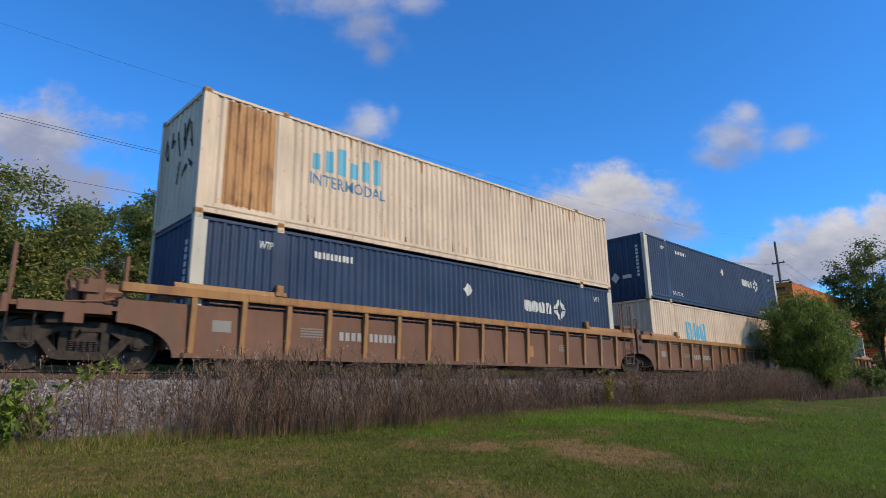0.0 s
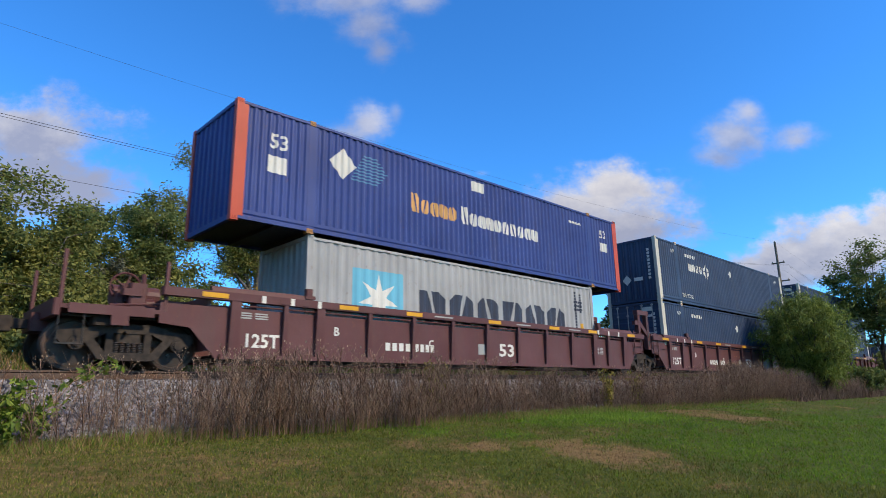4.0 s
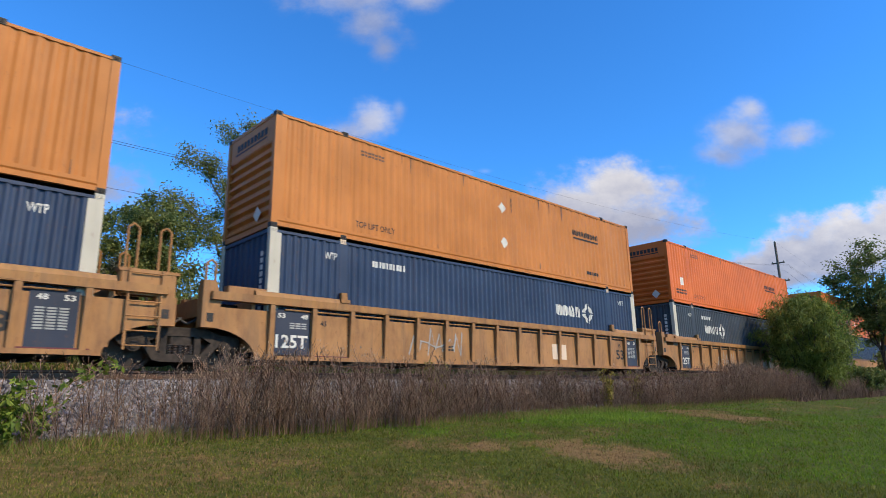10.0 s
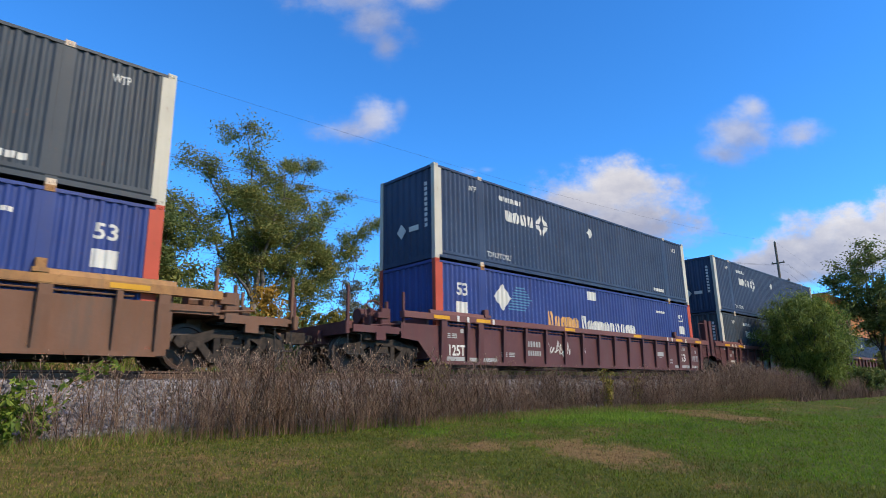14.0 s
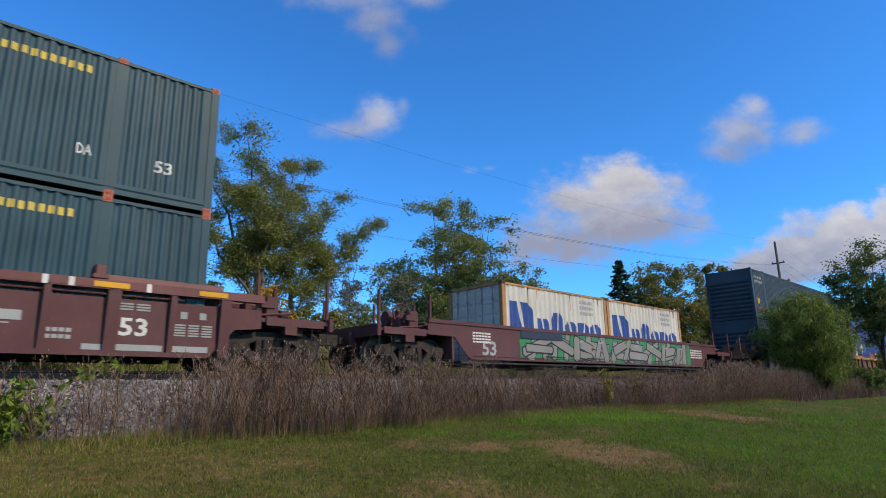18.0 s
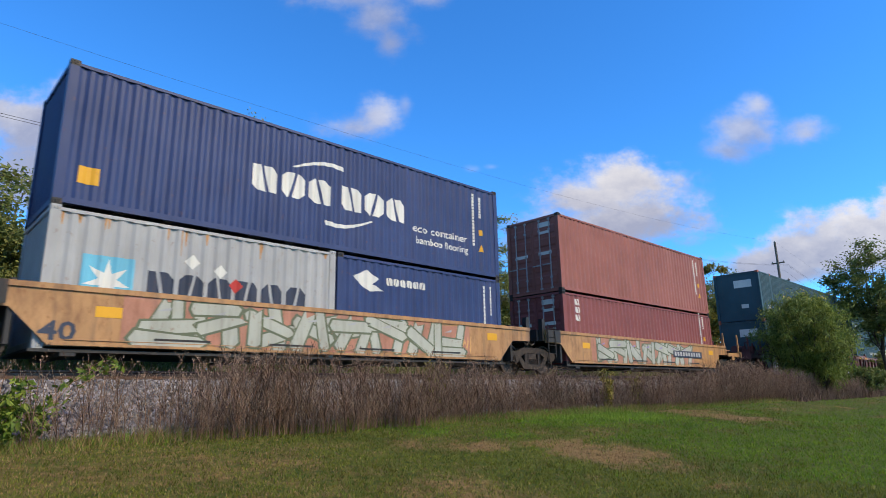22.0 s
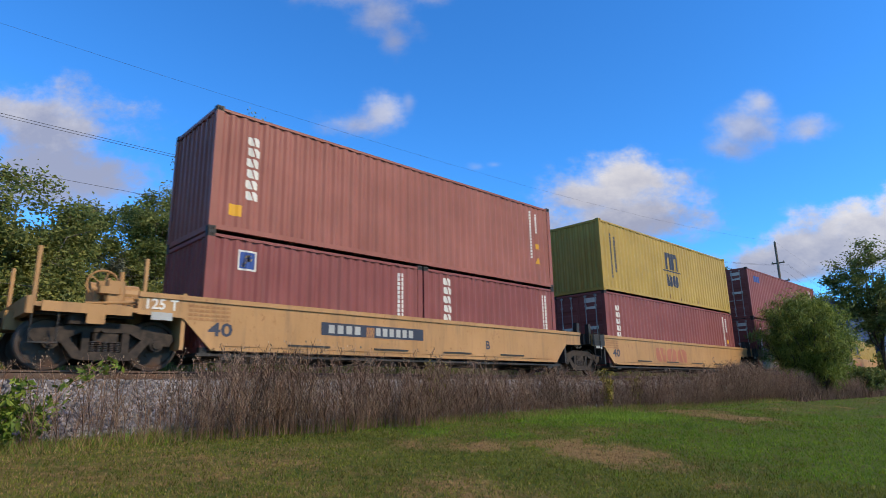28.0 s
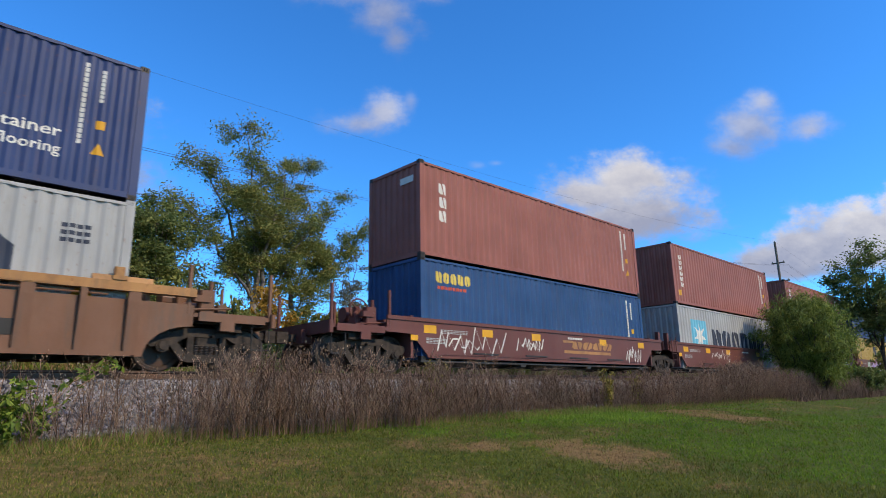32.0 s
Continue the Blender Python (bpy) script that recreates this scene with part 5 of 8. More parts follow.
def build_bed():
    """Crushed-stone bed with a rough face, ties and rails."""
    sh = Shape()
    rnd = random.Random(7)
    xs = [-60 + 0.30 * i for i in range(520)] + [100 + 4 * i for i in range(60)]
    prof = [(10.15, 0.90), (10.7, 1.06), (11.2, 1.33), (11.65, 1.60), (11.95, 1.76), (12.6, 1.80), (13.5, 1.80), (14.6, 1.79), (15.1, 1.74), (16.0, 1.60), (16.9, 1.70)]
    m = len(prof)
    vs = []
    for x in xs:
        for k, (y, z) in enumerate(prof):
            j = 0.035 if 0 < k < m - 1 else 0.0
            vs.append((x, y + rnd.uniform(-j, j) * 2, z + rnd.uniform(-j, j)))
    fs = [(i * m + k, (i + 1) * m + k, (i + 1) * m + k + 1, i * m + k + 1) for i in range(len(xs) - 1) for k in range(m - 1)]
    tagged(new("track_bed", sh.add(vs, fs).mesh("track_bed", "ballast")), "sloping bed of grey crushed stone under the track", "track bed", kind="structure")
    # loose stones on the near slope
    n = 26000
    r = np.random.RandomState(3)
    x = np.concatenate([r.uniform(-3, 16, n * 2 // 3), r.uniform(16, 48, n - n * 2 // 3)])
    y = r.uniform(10.0, 12.2, n)
    z = np.interp(y, [p[0] for p in prof], [p[1] for p in prof])
    size = r.uniform(0.016, 0.044, n)
    tet = np.array([(1, 1, 1), (-1, -1, 1), (-1, 1, -1), (1, -1, -1), (0.2, 0.1, 1.3)], float)
    v = tet[None] * size[:, None, None] * r.uniform(0.6, 1.2, (n, 5, 3))
    a = r.uniform(0, 6.28, n)
    c, s = np.cos(a)[:, None], np.sin(a)[:, None]
    vx = v[..., 0] * c - v[..., 1] * s + x[:, None]
    vy = v[..., 0] * s + v[..., 1] * c + y[:, None]
    vz = v[..., 2] + z[:, None] + 0.005
    f = np.array([(0, 1, 4), (0, 2, 1), (0, 3, 2), (1, 2, 3), (0, 4, 3), (1, 3, 4)])
    me = bulk("stones", np.stack([vx, vy, vz], -1).reshape(-1, 3), (f[None] + 5 * np.arange(n)[:, None, None]).reshape(-1, 3), MAT["stone"])
    tagged(new("loose_ballast", me), "loose grey crushed stones on the slope", "stones", kind="stuff")
    # ties and rails
    tr = thing("railway_track", pose(0, 0, 0), "rusty steel rails on weathered timber ties in stone", "railway track", kind="structure")
    tie = Shape().box(-0.115, 0.115, -1.3, 1.3, -0.17, 0.0, 0.015).mesh("tie", "tie")
    for i in range(170):
        x = -14 + 0.54 * i
        part("tie", tie, tr, pose(x, TRACK_Y, RAIL_Z - 0.172 + 0.004))
    far = Shape()
    for i in range(330):
        for x in (-14 - 0.54 * (i + 1), 77.8 + 0.54 * i):
            far.box(x - 0.115, x + 0.115, TRACK_Y - 1.3, TRACK_Y + 1.3, RAIL_Z - 0.33, RAIL_Z - 0.168)
    tagged(part("tie_row", far.mesh("tie_row", "tie"), tr), kind="stuff")
    web = [(-0.07, 0.0), (0.07, 0.0), (0.07, 0.015), (0.012, 0.035), (0.012, 0.12), (0.036, 0.135), (0.036, 0.172), (-0.036, 0.172), (-0.036, 0.135), (-0.012, 0.12), (-0.012, 0.035), (-0.07, 0.015)]
    rail = Shape().prism(web, -200, 420, "x").mesh("rail", "rail")
    for s in (-1, 1):
        part("rail", rail, tr, pose(0, TRACK_Y + s * 0.752, RAIL_Z - 0.172))


def bulk(name, v, f, mat, mats=None):
    """A large triangle mesh straight from arrays."""
    me = bpy.data.meshes.new(name)
    me.vertices.add(len(v))
    me.vertices.foreach_set("co", np.ascontiguousarray(v, np.float32).ravel())
    k = f.shape[1]
    me.loops.add(f.size)
    me.loops.foreach_set("vertex_index", np.ascontiguousarray(f, np.int32).ravel())
    me.polygons.add(len(f))
    me.polygons.foreach_set("loop_start", np.arange(0, f.size, k, dtype=np.int32))
    me.polygons.foreach_set("loop_total", np.full(len(f), k, np.int32))
    me.materials.append(mat)
    me.update(calc_edges=True)
    return me


def stone_material():
    m, nt, b = shader("stone")
    g = nt.nodes.new("ShaderNodeNewGeometry")
    c = blend(nt, g.outputs["Random Per Island"], (0.050, 0.044, 0.045), (0.300, 0.270, 0.265))
    nt.links.new(c, b.inputs["Base Color"])
    b.inputs["Roughness"].default_value = 0.9
    bumped(nt, b, noise_node(nt, 40, 4).outputs["Fac"], 0.004)
    return m


MAT["stone"] = stone_material()


# ---------------------------------------------------------------- grass and weeds
def lie_many(x, y):
    return np.array([lie(a, b) for a, b in zip(x, y)])


def patch(x, y):
    """Below 0 where the lawn is green, above where it is dry."""
    if y > 12 or abs(x) > 300:
        return -0.2
    v = 0.42 * noise.noise((x * 0.30, y * 0.60, 3.0)) + 0.45 * noise.noise((x * 0.9, y * 1.5, 8.0)) + 0.25 * noise.noise((x * 2.6, y * 3.6, 5.0))

    def spot(cx, cy, rx, ry, turn=-0.75):
        c, s = math.cos(turn), math.sin(turn)
        u, w = (x - cx) * c + (y - cy) * s, -(x - cx) * s + (y - cy) * c
        return math.exp(-(u / rx) ** 2 - (w / ry) ** 2)
    d = 0.85 * spot(9.0, 5.65, 1.05, 1.05, -0.6) + 0.34 * spot(7.3, 6.7, 0.8, 0.4, -0.6) + 0.70 * spot(17.2, 7.4, 1.3, 1.9, -0.6)
    d -= 1.0 * spot(13.6, 8.7, 2.4, 1.8, -0.42) + 0.35 * spot(8.6, 7.4, 0.7, 0.4) + 0.34 * min(1.0, max(0.0, (x - 8.5 + 0.4 * y) / 6.0)) * (y < 6.5)
    west = min(1.0, max(0.0, (7.5 - x) / 4.0))
    return v * (1.0 - 0.75 * west) + d - 0.06 + 0.22 * west


def build_grass():
    r = np.random.RandomState(11)
    n = 430000
    # more blades near the eye: even in angle and in the logarithm of the distance
    az = r.uniform(radians(2), radians(86), n)
    d = np.exp(r.uniform(np.log(3.2), np.log(60.0), n))
    x, y = d * np.sin(az), d * np.cos(az)
    # and an even, thinner cover over the rest of the lawn
    m = 90000
    x = np.concatenate([x, r.uniform(-16, 22, m)])
    y = np.concatenate([y, 9.8 - 18 * r.uniform(0, 1, m) ** 1.3])
    d = np.hypot(x, y)
    keep = (y < 9.8) & (y > -9)
    x, y, d = x[keep], y[keep], d[keep]
    z = lie_many(x, y)
    dryness = np.array([patch(a, b) for a, b in zip(x, y)])
    tuft = np.array([noise.noise((a * 5.5, b * 5.5, 2.0)) + 0.6 * noise.noise((a * 15, b * 15, 6.0)) for a, b in zip(x, y)])
    dry = dryness + r.normal(0, 0.24, len(x)) + np.where(x < 7, r.normal(0, 0.16, len(x)), 0.0) > 0.13
    edge = np.clip((y - 8.7) / 1.0, 0, 1)
    h = (r.uniform(0.012, 0.040, len(x)) + 0.045 * np.clip(tuft + 0.1, 0, 1) + 0.10 * edge * r.uniform(0, 1, len(x)) ** 2) * np.where(dry, 0.55, 1.0)
    keep = (tuft > -0.45) | (r.uniform(0, 1, len(x)) < 0.4)
    w = np.clip(0.0032 * d ** 0.55 * 0.62, 0.003, 0.02) * r.uniform(0.7, 1.3, len(x))
    a = r.uniform(0, 6.28, len(x))
    lean = r.uniform(0.2, 1.4, len(x)) * h
    b = r.uniform(0, 6.28, len(x))
    p0 = np.stack([x - w * np.cos(a), y - w * np.sin(a), z - 0.005], -1)
    p1 = np.stack([x + w * np.cos(a), y + w * np.sin(a), z - 0.005], -1)
    p2 = np.stack([x + lean * np.cos(b), y + lean * np.sin(b), z + h], -1)
    lush = (dryness + r.normal(0, 0.18, len(x)) < np.where(x + 0.5 * y > 11, -0.20, -0.60))
    ca, sa = math.cos(-0.42), math.sin(-0.42)
    bu, bw = (x - 13.8) * ca + (y - 8.8) * sa, -(x - 13.8) * sa + (y - 8.8) * ca
    bright = (np.exp(-(bu / 2.5) ** 2 - (bw / 1.5) ** 2) + 0.35 * tuft + r.normal(0, 0.12, len(x)) > 0.52) 
    p2[bright, 2] += 0.03
    dry, lush = dry & ~bright, lush & ~bright
    for name, m, mat, lab in (("fresh_grass", bright, "fresh", "fresh bright green grass at the weeds' foot"), ("lawn_grass", ~dry & ~lush & ~bright, "blade", "short green grass blades of the lawn"), ("lush_grass", ~dry & lush, "lush", "bright green grass on the lawn"), ("dry_grass", dry, "straw", "dry straw-coloured grass patches")):
        m = m & keep
        k = int(m.sum())
        v = np.stack([p0[m], p1[m], p2[m]], 1).reshape(-1, 3)
        tagged(new(name, bulk(name, v, np.arange(3 * k).reshape(-1, 3), MAT[mat])), lab, "grass", kind="stuff")


def stalk(rnd, h, bare=0.12):
    """One dead stalk with twigs and seed heads: vertices and triangles."""
    v, f = [], []
    sv, sf = [], []

    def strip(p, q, w0, w1, side):
        o = len(v)
        v.extend([p - side * w0, p + side * w0, q + side * w1, q - side * w1])
        f.extend([(o, o + 1, o + 2), (o, o + 2, o + 3)])
    bend = Vector((rnd.uniform(-0.42, 0.42), rnd.uniform(-0.3, 0.3), 0))
    pts = [Vector((0, 0, 0)) + bend * (t * t * h) + Vector((0, 0, t * h)) for t in (0, 0.35, 0.7, 1.0)]
    for k in range(3):
        for side in (Vector((1, 0, 0)), Vector((0, 1, 0))):
            strip(pts[k], pts[k + 1], 0.0060 - 0.0013 * k, 0.0047 - 0.0013 * k, side)
    for i in range(rnd.randint(17, 24)):
        t = rnd.uniform(bare, 1.0)
        k = min(2, int(t / 0.35))
        base = pts[k].lerp(pts[k + 1], min(1, (t - 0.35 * k) / 0.35))
        a = rnd.uniform(0, 6.28)
        ln = h * rnd.uniform(0.10, 0.26) * (1.25 - t * 0.6)
        tip = base + Vector((math.cos(a) * ln * 0.75, math.sin(a) * ln * 0.75, ln * 0.8))
        side = Vector((-math.sin(a), math.cos(a), 0))
        strip(base, tip, 0.0040, 0.0018, side)
        for _ in range(3):
            q = base.lerp(tip, rnd.uniform(0.55, 1.05)) + Vector((rnd.uniform(-0.02, 0.02), rnd.uniform(-0.02, 0.02), rnd.uniform(-0.01, 0.03)))
            g = rnd.uniform(0.004, 0.0095)
            o = len(sv)
            b = rnd.uniform(0, 6.28)
            sv.extend([q + Vector((math.cos(b), math.sin(b), -0.4)) * g, q + Vector((-math.cos(b), -math.sin(b), 0.2)) * g, q + Vector((0, 0, 2.2)) * g])
            sf.append((o, o + 1, o + 2))
    return (np.array(v), np.array(f)), (np.array(sv), np.array(sf))


def strew(models, spots, r):
    """Joins turned copies of small models at many spots: x, y, z, scale."""
    vs, fs, o = [], [], 0
    for i, (x, y, z, k) in enumerate(spots):
        v, f = models[i % len(models)]
        a = r.uniform(0, 6.28)
        c, s = math.cos(a), math.sin(a)
        q = v * k
        vs.append(np.stack([q[:, 0] * c - q[:, 1] * s + x, q[:, 0] * s + q[:, 1] * c + y, q[:, 2] + z], -1))
        fs.append(f + o)
        o += len(v)
    return np.concatenate(vs), np.concatenate(fs)


def bed_height(y):
    return float(np.interp(y, [9.5, 10.15, 10.7, 11.2, 11.65, 11.95], [0.90, 0.93, 1.06, 1.33, 1.60, 1.76]))


def build_weeds():
    rnd = random.Random(5)
    r = np.random.RandomState(5)
    pairs = [stalk(rnd, 1.0) for _ in range(16)]
    spots = []
    for _ in range(10400):
        x = -3.5 + 47 * rnd.random() ** 1.2
        y = 9.25 - 0.45 * math.exp(-((x - 6.0) / 2.8) ** 2) + 0.48 * math.exp(-((x - 14.0) / 3.4) ** 2) + 0.26 * noise.noise((x * 1.1, 2.0, 7.0)) + 1.7 * rnd.random() ** 1.5
        gap = noise.noise((x * 0.75, y * 0.5, 11.0)) + 0.5 * noise.noise((x * 2.3, y * 1.2, 5.0))
        thin = 0.16 if x < 2.4 else 0.34 if x < 3.7 else 0.70 if x < 5.0 else 0.85 if x < 9.0 else 0.95
        if rnd.random() > thin * (1.0 + 0.9 * gap):
            continue
        drift = noise.noise((x * 0.55, y * 0.8, 1.7))
        swell = 0.24 * math.exp(-((x - 5.2) / 1.8) ** 2) + 0.42 * math.exp(-((x - 27.0) / 5.0) ** 2)
        top = 1.92 + 0.26 * drift + swell + rnd.uniform(-0.95, 0.14) + (0.25 if rnd.random() < 0.06 else 0.0)
        z = bed_height(y)
        spots.append((x, y, z - 0.02, max(0.35, top - z)))
    v, f = strew([p[0] for p in pairs], spots, random.Random(1))
    tagged(new("dead_weeds", bulk("dead_weeds", v, f, MAT["dead"])), "dense band of dead brown weeds along the track", "weeds", kind="stuff")
    v, f = strew([p[1] for p in pairs], spots, random.Random(1))
    tagged(new("weed_seed_heads", bulk("weed_seed_heads", v, f, MAT["seed"])), "pale seed heads of the dead weeds", "weeds", kind="stuff")
    # rough grass at the weeds' foot and on the far side of the track
    tuft_n = 22000
    near = r.uniform(0, 1, tuft_n) < 0.52
    x = np.where(near, r.uniform(-3, 46, tuft_n), -14 + 84 * r.uniform(0, 1, tuft_n) ** 1.2)
    y = np.where(near, 9.75 - 0.75 * r.uniform(0, 1, tuft_n) ** 1.6, r.uniform(16.6, 19.8, tuft_n))
    wave = np.array([noise.noise((a * 0.8, 4.0, 0.0)) for a in x])
    y = y + np.where(near, 0.22 * wave, 0.0)
    k = 4
    x, y, near, wave = np.repeat(x, k) + r.normal(0, 0.035, tuft_n * k), np.repeat(y, k) + r.normal(0, 0.035, tuft_n * k), np.repeat(near, k), np.repeat(wave, k)
    z = lie_many(x, y)
    h = np.where(near, r.uniform(0.05, 0.20, len(x)) * (1 + 0.8 * wave), r.uniform(0.25, 0.85, len(x)))
    a, b = r.uniform(0, 6.28, len(x)), r.uniform(0, 6.28, len(x))
    w = np.where(near, 0.0042, 0.014)
    v = np.stack([np.stack([x - w * np.cos(a), y - w * np.sin(a), z], -1), np.stack([x + w * np.cos(a), y + w * np.sin(a), z], -1), np.stack([x + 0.5 * h * np.cos(b), y + 0.5 * h * np.sin(b), z + h], -1)], 1)
    m = r.uniform(0, 1, len(x)) < 0.42
    for name, sel, mat, lab in (("rough_grass", ~m, "vine", "rough yellow-green grass beside the track"), ("rough_straw", m, "straw", "rough dry grass beside the weeds")):
        q = v[sel].reshape(-1, 3)
        tagged(new(name, bulk(name, q, np.arange(len(q)).reshape(-1, 3), MAT[mat])), lab, "grass", kind="stuff")


def build_track_weeds():
    """Yellow-green growth in the stones between the rails."""
    r = np.random.RandomState(21)
    n = 16000
    x = -6 + 44 * r.uniform(0, 1, n) ** 1.3
    y = r.uniform(12.85, 13.5, n)
    lush = np.array([noise.noise((a * 0.5, 1.0, 3.0)) for a in x])
    h = r.uniform(0.06, 0.26, n) * np.clip(0.75 + 0.9 * lush, 0.2, 1.4)
    a, b = r.uniform(0, 6.28, n), r.uniform(0, 6.28, n)
    z, w = 1.80, 0.008
    v = np.stack([np.stack([x - w * np.cos(a), y - w * np.sin(a), 0 * x + z], -1), np.stack([x + w * np.cos(a), y + w * np.sin(a), 0 * x + z], -1), np.stack([x + 0.4 * h * np.cos(b), y + 0.4 * h * np.sin(b), z + h], -1)], 1).reshape(-1, 3)
    tagged(new("track_weeds", bulk("track_weeds", v, np.arange(3 * n).reshape(-1, 3), MAT["fresh"])), "yellow-green low growth between the rails", "weeds", kind="stuff")


def leaf_cloud(r, centres, radii, n, size, flat=0.55, slim=0.45):
    """n leaf quads spread through many small clumps; an uneven outline with gaps."""
    k = r.randint(0, len(centres), n)
    c, rad = centres[k], radii[k]
    d = r.normal(0, 1, (n, 3))
    d /= np.linalg.norm(d, axis=1)[:, None]
    p = c + d * (rad * 1.25 * r.uniform(0, 1, n) ** 0.5 * r.uniform(0.7, 1.15, n))[:, None] * np.array([1, 1, 0.8])
    a = r.normal(0, 1, (n, 3))
    a[:, 2] *= flat
    a /= np.linalg.norm(a, axis=1)[:, None]
    b = np.cross(a, r.normal(0, 1, (n, 3)))
    b /= np.linalg.norm(b, axis=1)[:, None]
    s = size * r.uniform(0.6, 1.3, n)[:, None]
    v = np.stack([p - a * s, p + b * s * slim, p + a * s, p - b * s * slim], 1).reshape(-1, 3)
    return v, np.arange(4 * n).reshape(-1, 4)


def limb_mesh(sh, p0, p1, r0, r1, rnd, kinks=4):
    """A tapered, slightly crooked limb; returns its points."""
    p0, p1 = Vector(p0), Vector(p1)
    ln = (p1 - p0).length
    pts = [p0]
    for i in range(1, kinks + 1):
        t = i / kinks
        j = ln * 0.045 * (1 if i < kinks else 0.3)
        pts.append(p0.lerp(p1, t) + Vector((rnd.uniform(-j, j), rnd.uniform(-j, j), rnd.uniform(-j, j) * 0.5)))
    for i in range(kinks):
        a, b = r0 + (r1 - r0) * i / kinks, r0 + (r1 - r0) * (i + 1) / kinks
        sh.tube(pts[i], pts[i + 1], a, b, 7, caps=i == kinks - 1)
    return pts


def tree(name, x, y, top, crown, label, leaf="leaf", seed=1, leaves=9000, size=0.13, limbs=9, low=0.35, trunk=0.20, clump=0.75, open_=0.5, bark="bark", extra=None, lean=0.0, tips=None, twigs=(2, 4)):
    """A tree: tapered trunk, limbs, twigs, and leaves in clumps at the ends of the twigs. crown: radius."""
    rnd = random.Random(seed)
    r = np.random.RandomState(seed)
    z0 = lie(x, y)
    h = top - z0
    ob = thing(name, pose(x, y, z0), label, "tree" if name != "bush" and name != "shrub" else name)
    wood = Shape()
    fork = Vector((lean * 0.4, 0, h * low))
    spine = limb_mesh(wood, (0, 0, -0.1), fork, trunk, trunk * 0.72, rnd, 4)
    ends, rads = [], []
    for i in range(limbs):
        a = 2 * math.pi * (i + rnd.uniform(-0.3, 0.3)) / limbs
        t = rnd.uniform(0, 1) if i else 1.0
        ht = h * (low + (0.98 - low) * (0.35 + 0.65 * t))
        spreadr = crown * (1.0 - 0.62 * t) * rnd.uniform(0.7, 1.05) if i else crown * 0.12
        tip = Vector((lean * ht / h + math.cos(a) * spreadr, math.sin(a) * spreadr, ht - clump * 0.5))
        if tips:
            tip = Vector((tips[i][0] - x, rnd.uniform(-0.3, 0.3) * crown, tips[i][1] - z0 - clump * 0.4))
        root = spine[rnd.randint(2, 4)] if i > 2 else fork
        pts = limb_mesh(wood, root, tip, trunk * (0.50 if i < 3 else 0.34), trunk * 0.07, rnd, 6)
        for k in range(2, 7):
            for _ in range(rnd.randint(*twigs)):
                aa = rnd.uniform(0, 6.28)
                ln = crown * rnd.uniform(0.14, 0.36)
                q = pts[k] + Vector((math.cos(aa) * ln, math.sin(aa) * ln, rnd.uniform(-0.65, 0.60) * ln))
                q.z = min(q.z, h - clump * 0.35)
                limb_mesh(wood, pts[k], q, trunk * 0.075, trunk * 0.025, rnd, 2)
                if rnd.random() > open_ * 0.45:
                    ends.append(q), rads.append(clump * rnd.uniform(0.4, 0.85))
                    ends.append(pts[k].lerp(q, 0.75)), rads.append(clump * rnd.uniform(0.35, 0.7))
                mid = pts[k].lerp(q, 0.55)
                if rnd.random() > open_:
                    ends.append(mid), rads.append(clump * rnd.uniform(0.3, 0.65))
        ends.append(tip), rads.append(clump * 0.8)
    part("trunk", wood.mesh("trunk", bark, True), ob)
    c, q = np.array([tuple(e) for e in ends]), np.array(rads)
    if extra:
        sel = r.uniform(0, 1, len(c)) < extra[1]
        if sel.sum() > 0:
            v, f = leaf_cloud(r, c[sel], q[sel], int(leaves * extra[1]), size)
            part("foliage", bulk("foliage", v, f, MAT[extra[0]]), ob, None, "yellowing leaves")
            c, q = c[~sel], q[~sel]
            leaves = int(leaves * (1 - extra[1]))
    v, f = leaf_cloud(r, c, q, leaves, size)
    part("crown", bulk("crown", v, f, MAT[leaf]), ob)
    return ob


def shrub(name, x, y, w, h, label, leaf="leaf", seed=1, leaves=5000, size=0.10, stems=14, depth=None, bark="bark_dark", slim=0.45, full=0.62):
    """A many-stemmed shrub with a ragged outline."""
    rnd = random.Random(seed)
    r = np.random.RandomState(seed)
    z0 = lie(x, y)
    ob = thing(name, pose(x, y, z0), label, "bush")
    wood = Shape()
    ends, rads = [], []
    depth = depth or w
    for i in range(stems):
        a = 2 * math.pi * (i + rnd.uniform(-0.4, 0.4)) / stems
        q = rnd.uniform(0.15, 1.0)
        tip = Vector((math.cos(a) * w * q, math.sin(a) * depth * q, h * (1 - full * q ** 2.2) * rnd.uniform(0.82, 1.0)))
        pts = limb_mesh(wood, (math.cos(a) * w * 0.12, math.sin(a) * depth * 0.12, -0.05), tip, 0.03 + 0.006 * h, 0.008, rnd, 6)
        for k in range(2, 7):
            t = k / 6
            for _ in range(3):
                o = Vector((rnd.uniform(-1, 1) * w * 0.22, rnd.uniform(-1, 1) * depth * 0.22, rnd.uniform(-0.3, 0.5) * h * 0.16))
                e = pts[k] + o
                e.z = max(0.15, e.z)
                limb_mesh(wood, pts[k], e, 0.010, 0.004, rnd, 1)
                ends.append(e), rads.append(h * rnd.uniform(0.05, 0.11))
    part("branchwork", wood.mesh("branchwork", bark), ob)
    v, f = leaf_cloud(r, np.array([tuple(e) for e in ends]), np.array(rads), leaves, size, 1.4, slim)
    part("foliage", bulk("foliage", v, f, MAT[leaf]), ob)
    return ob


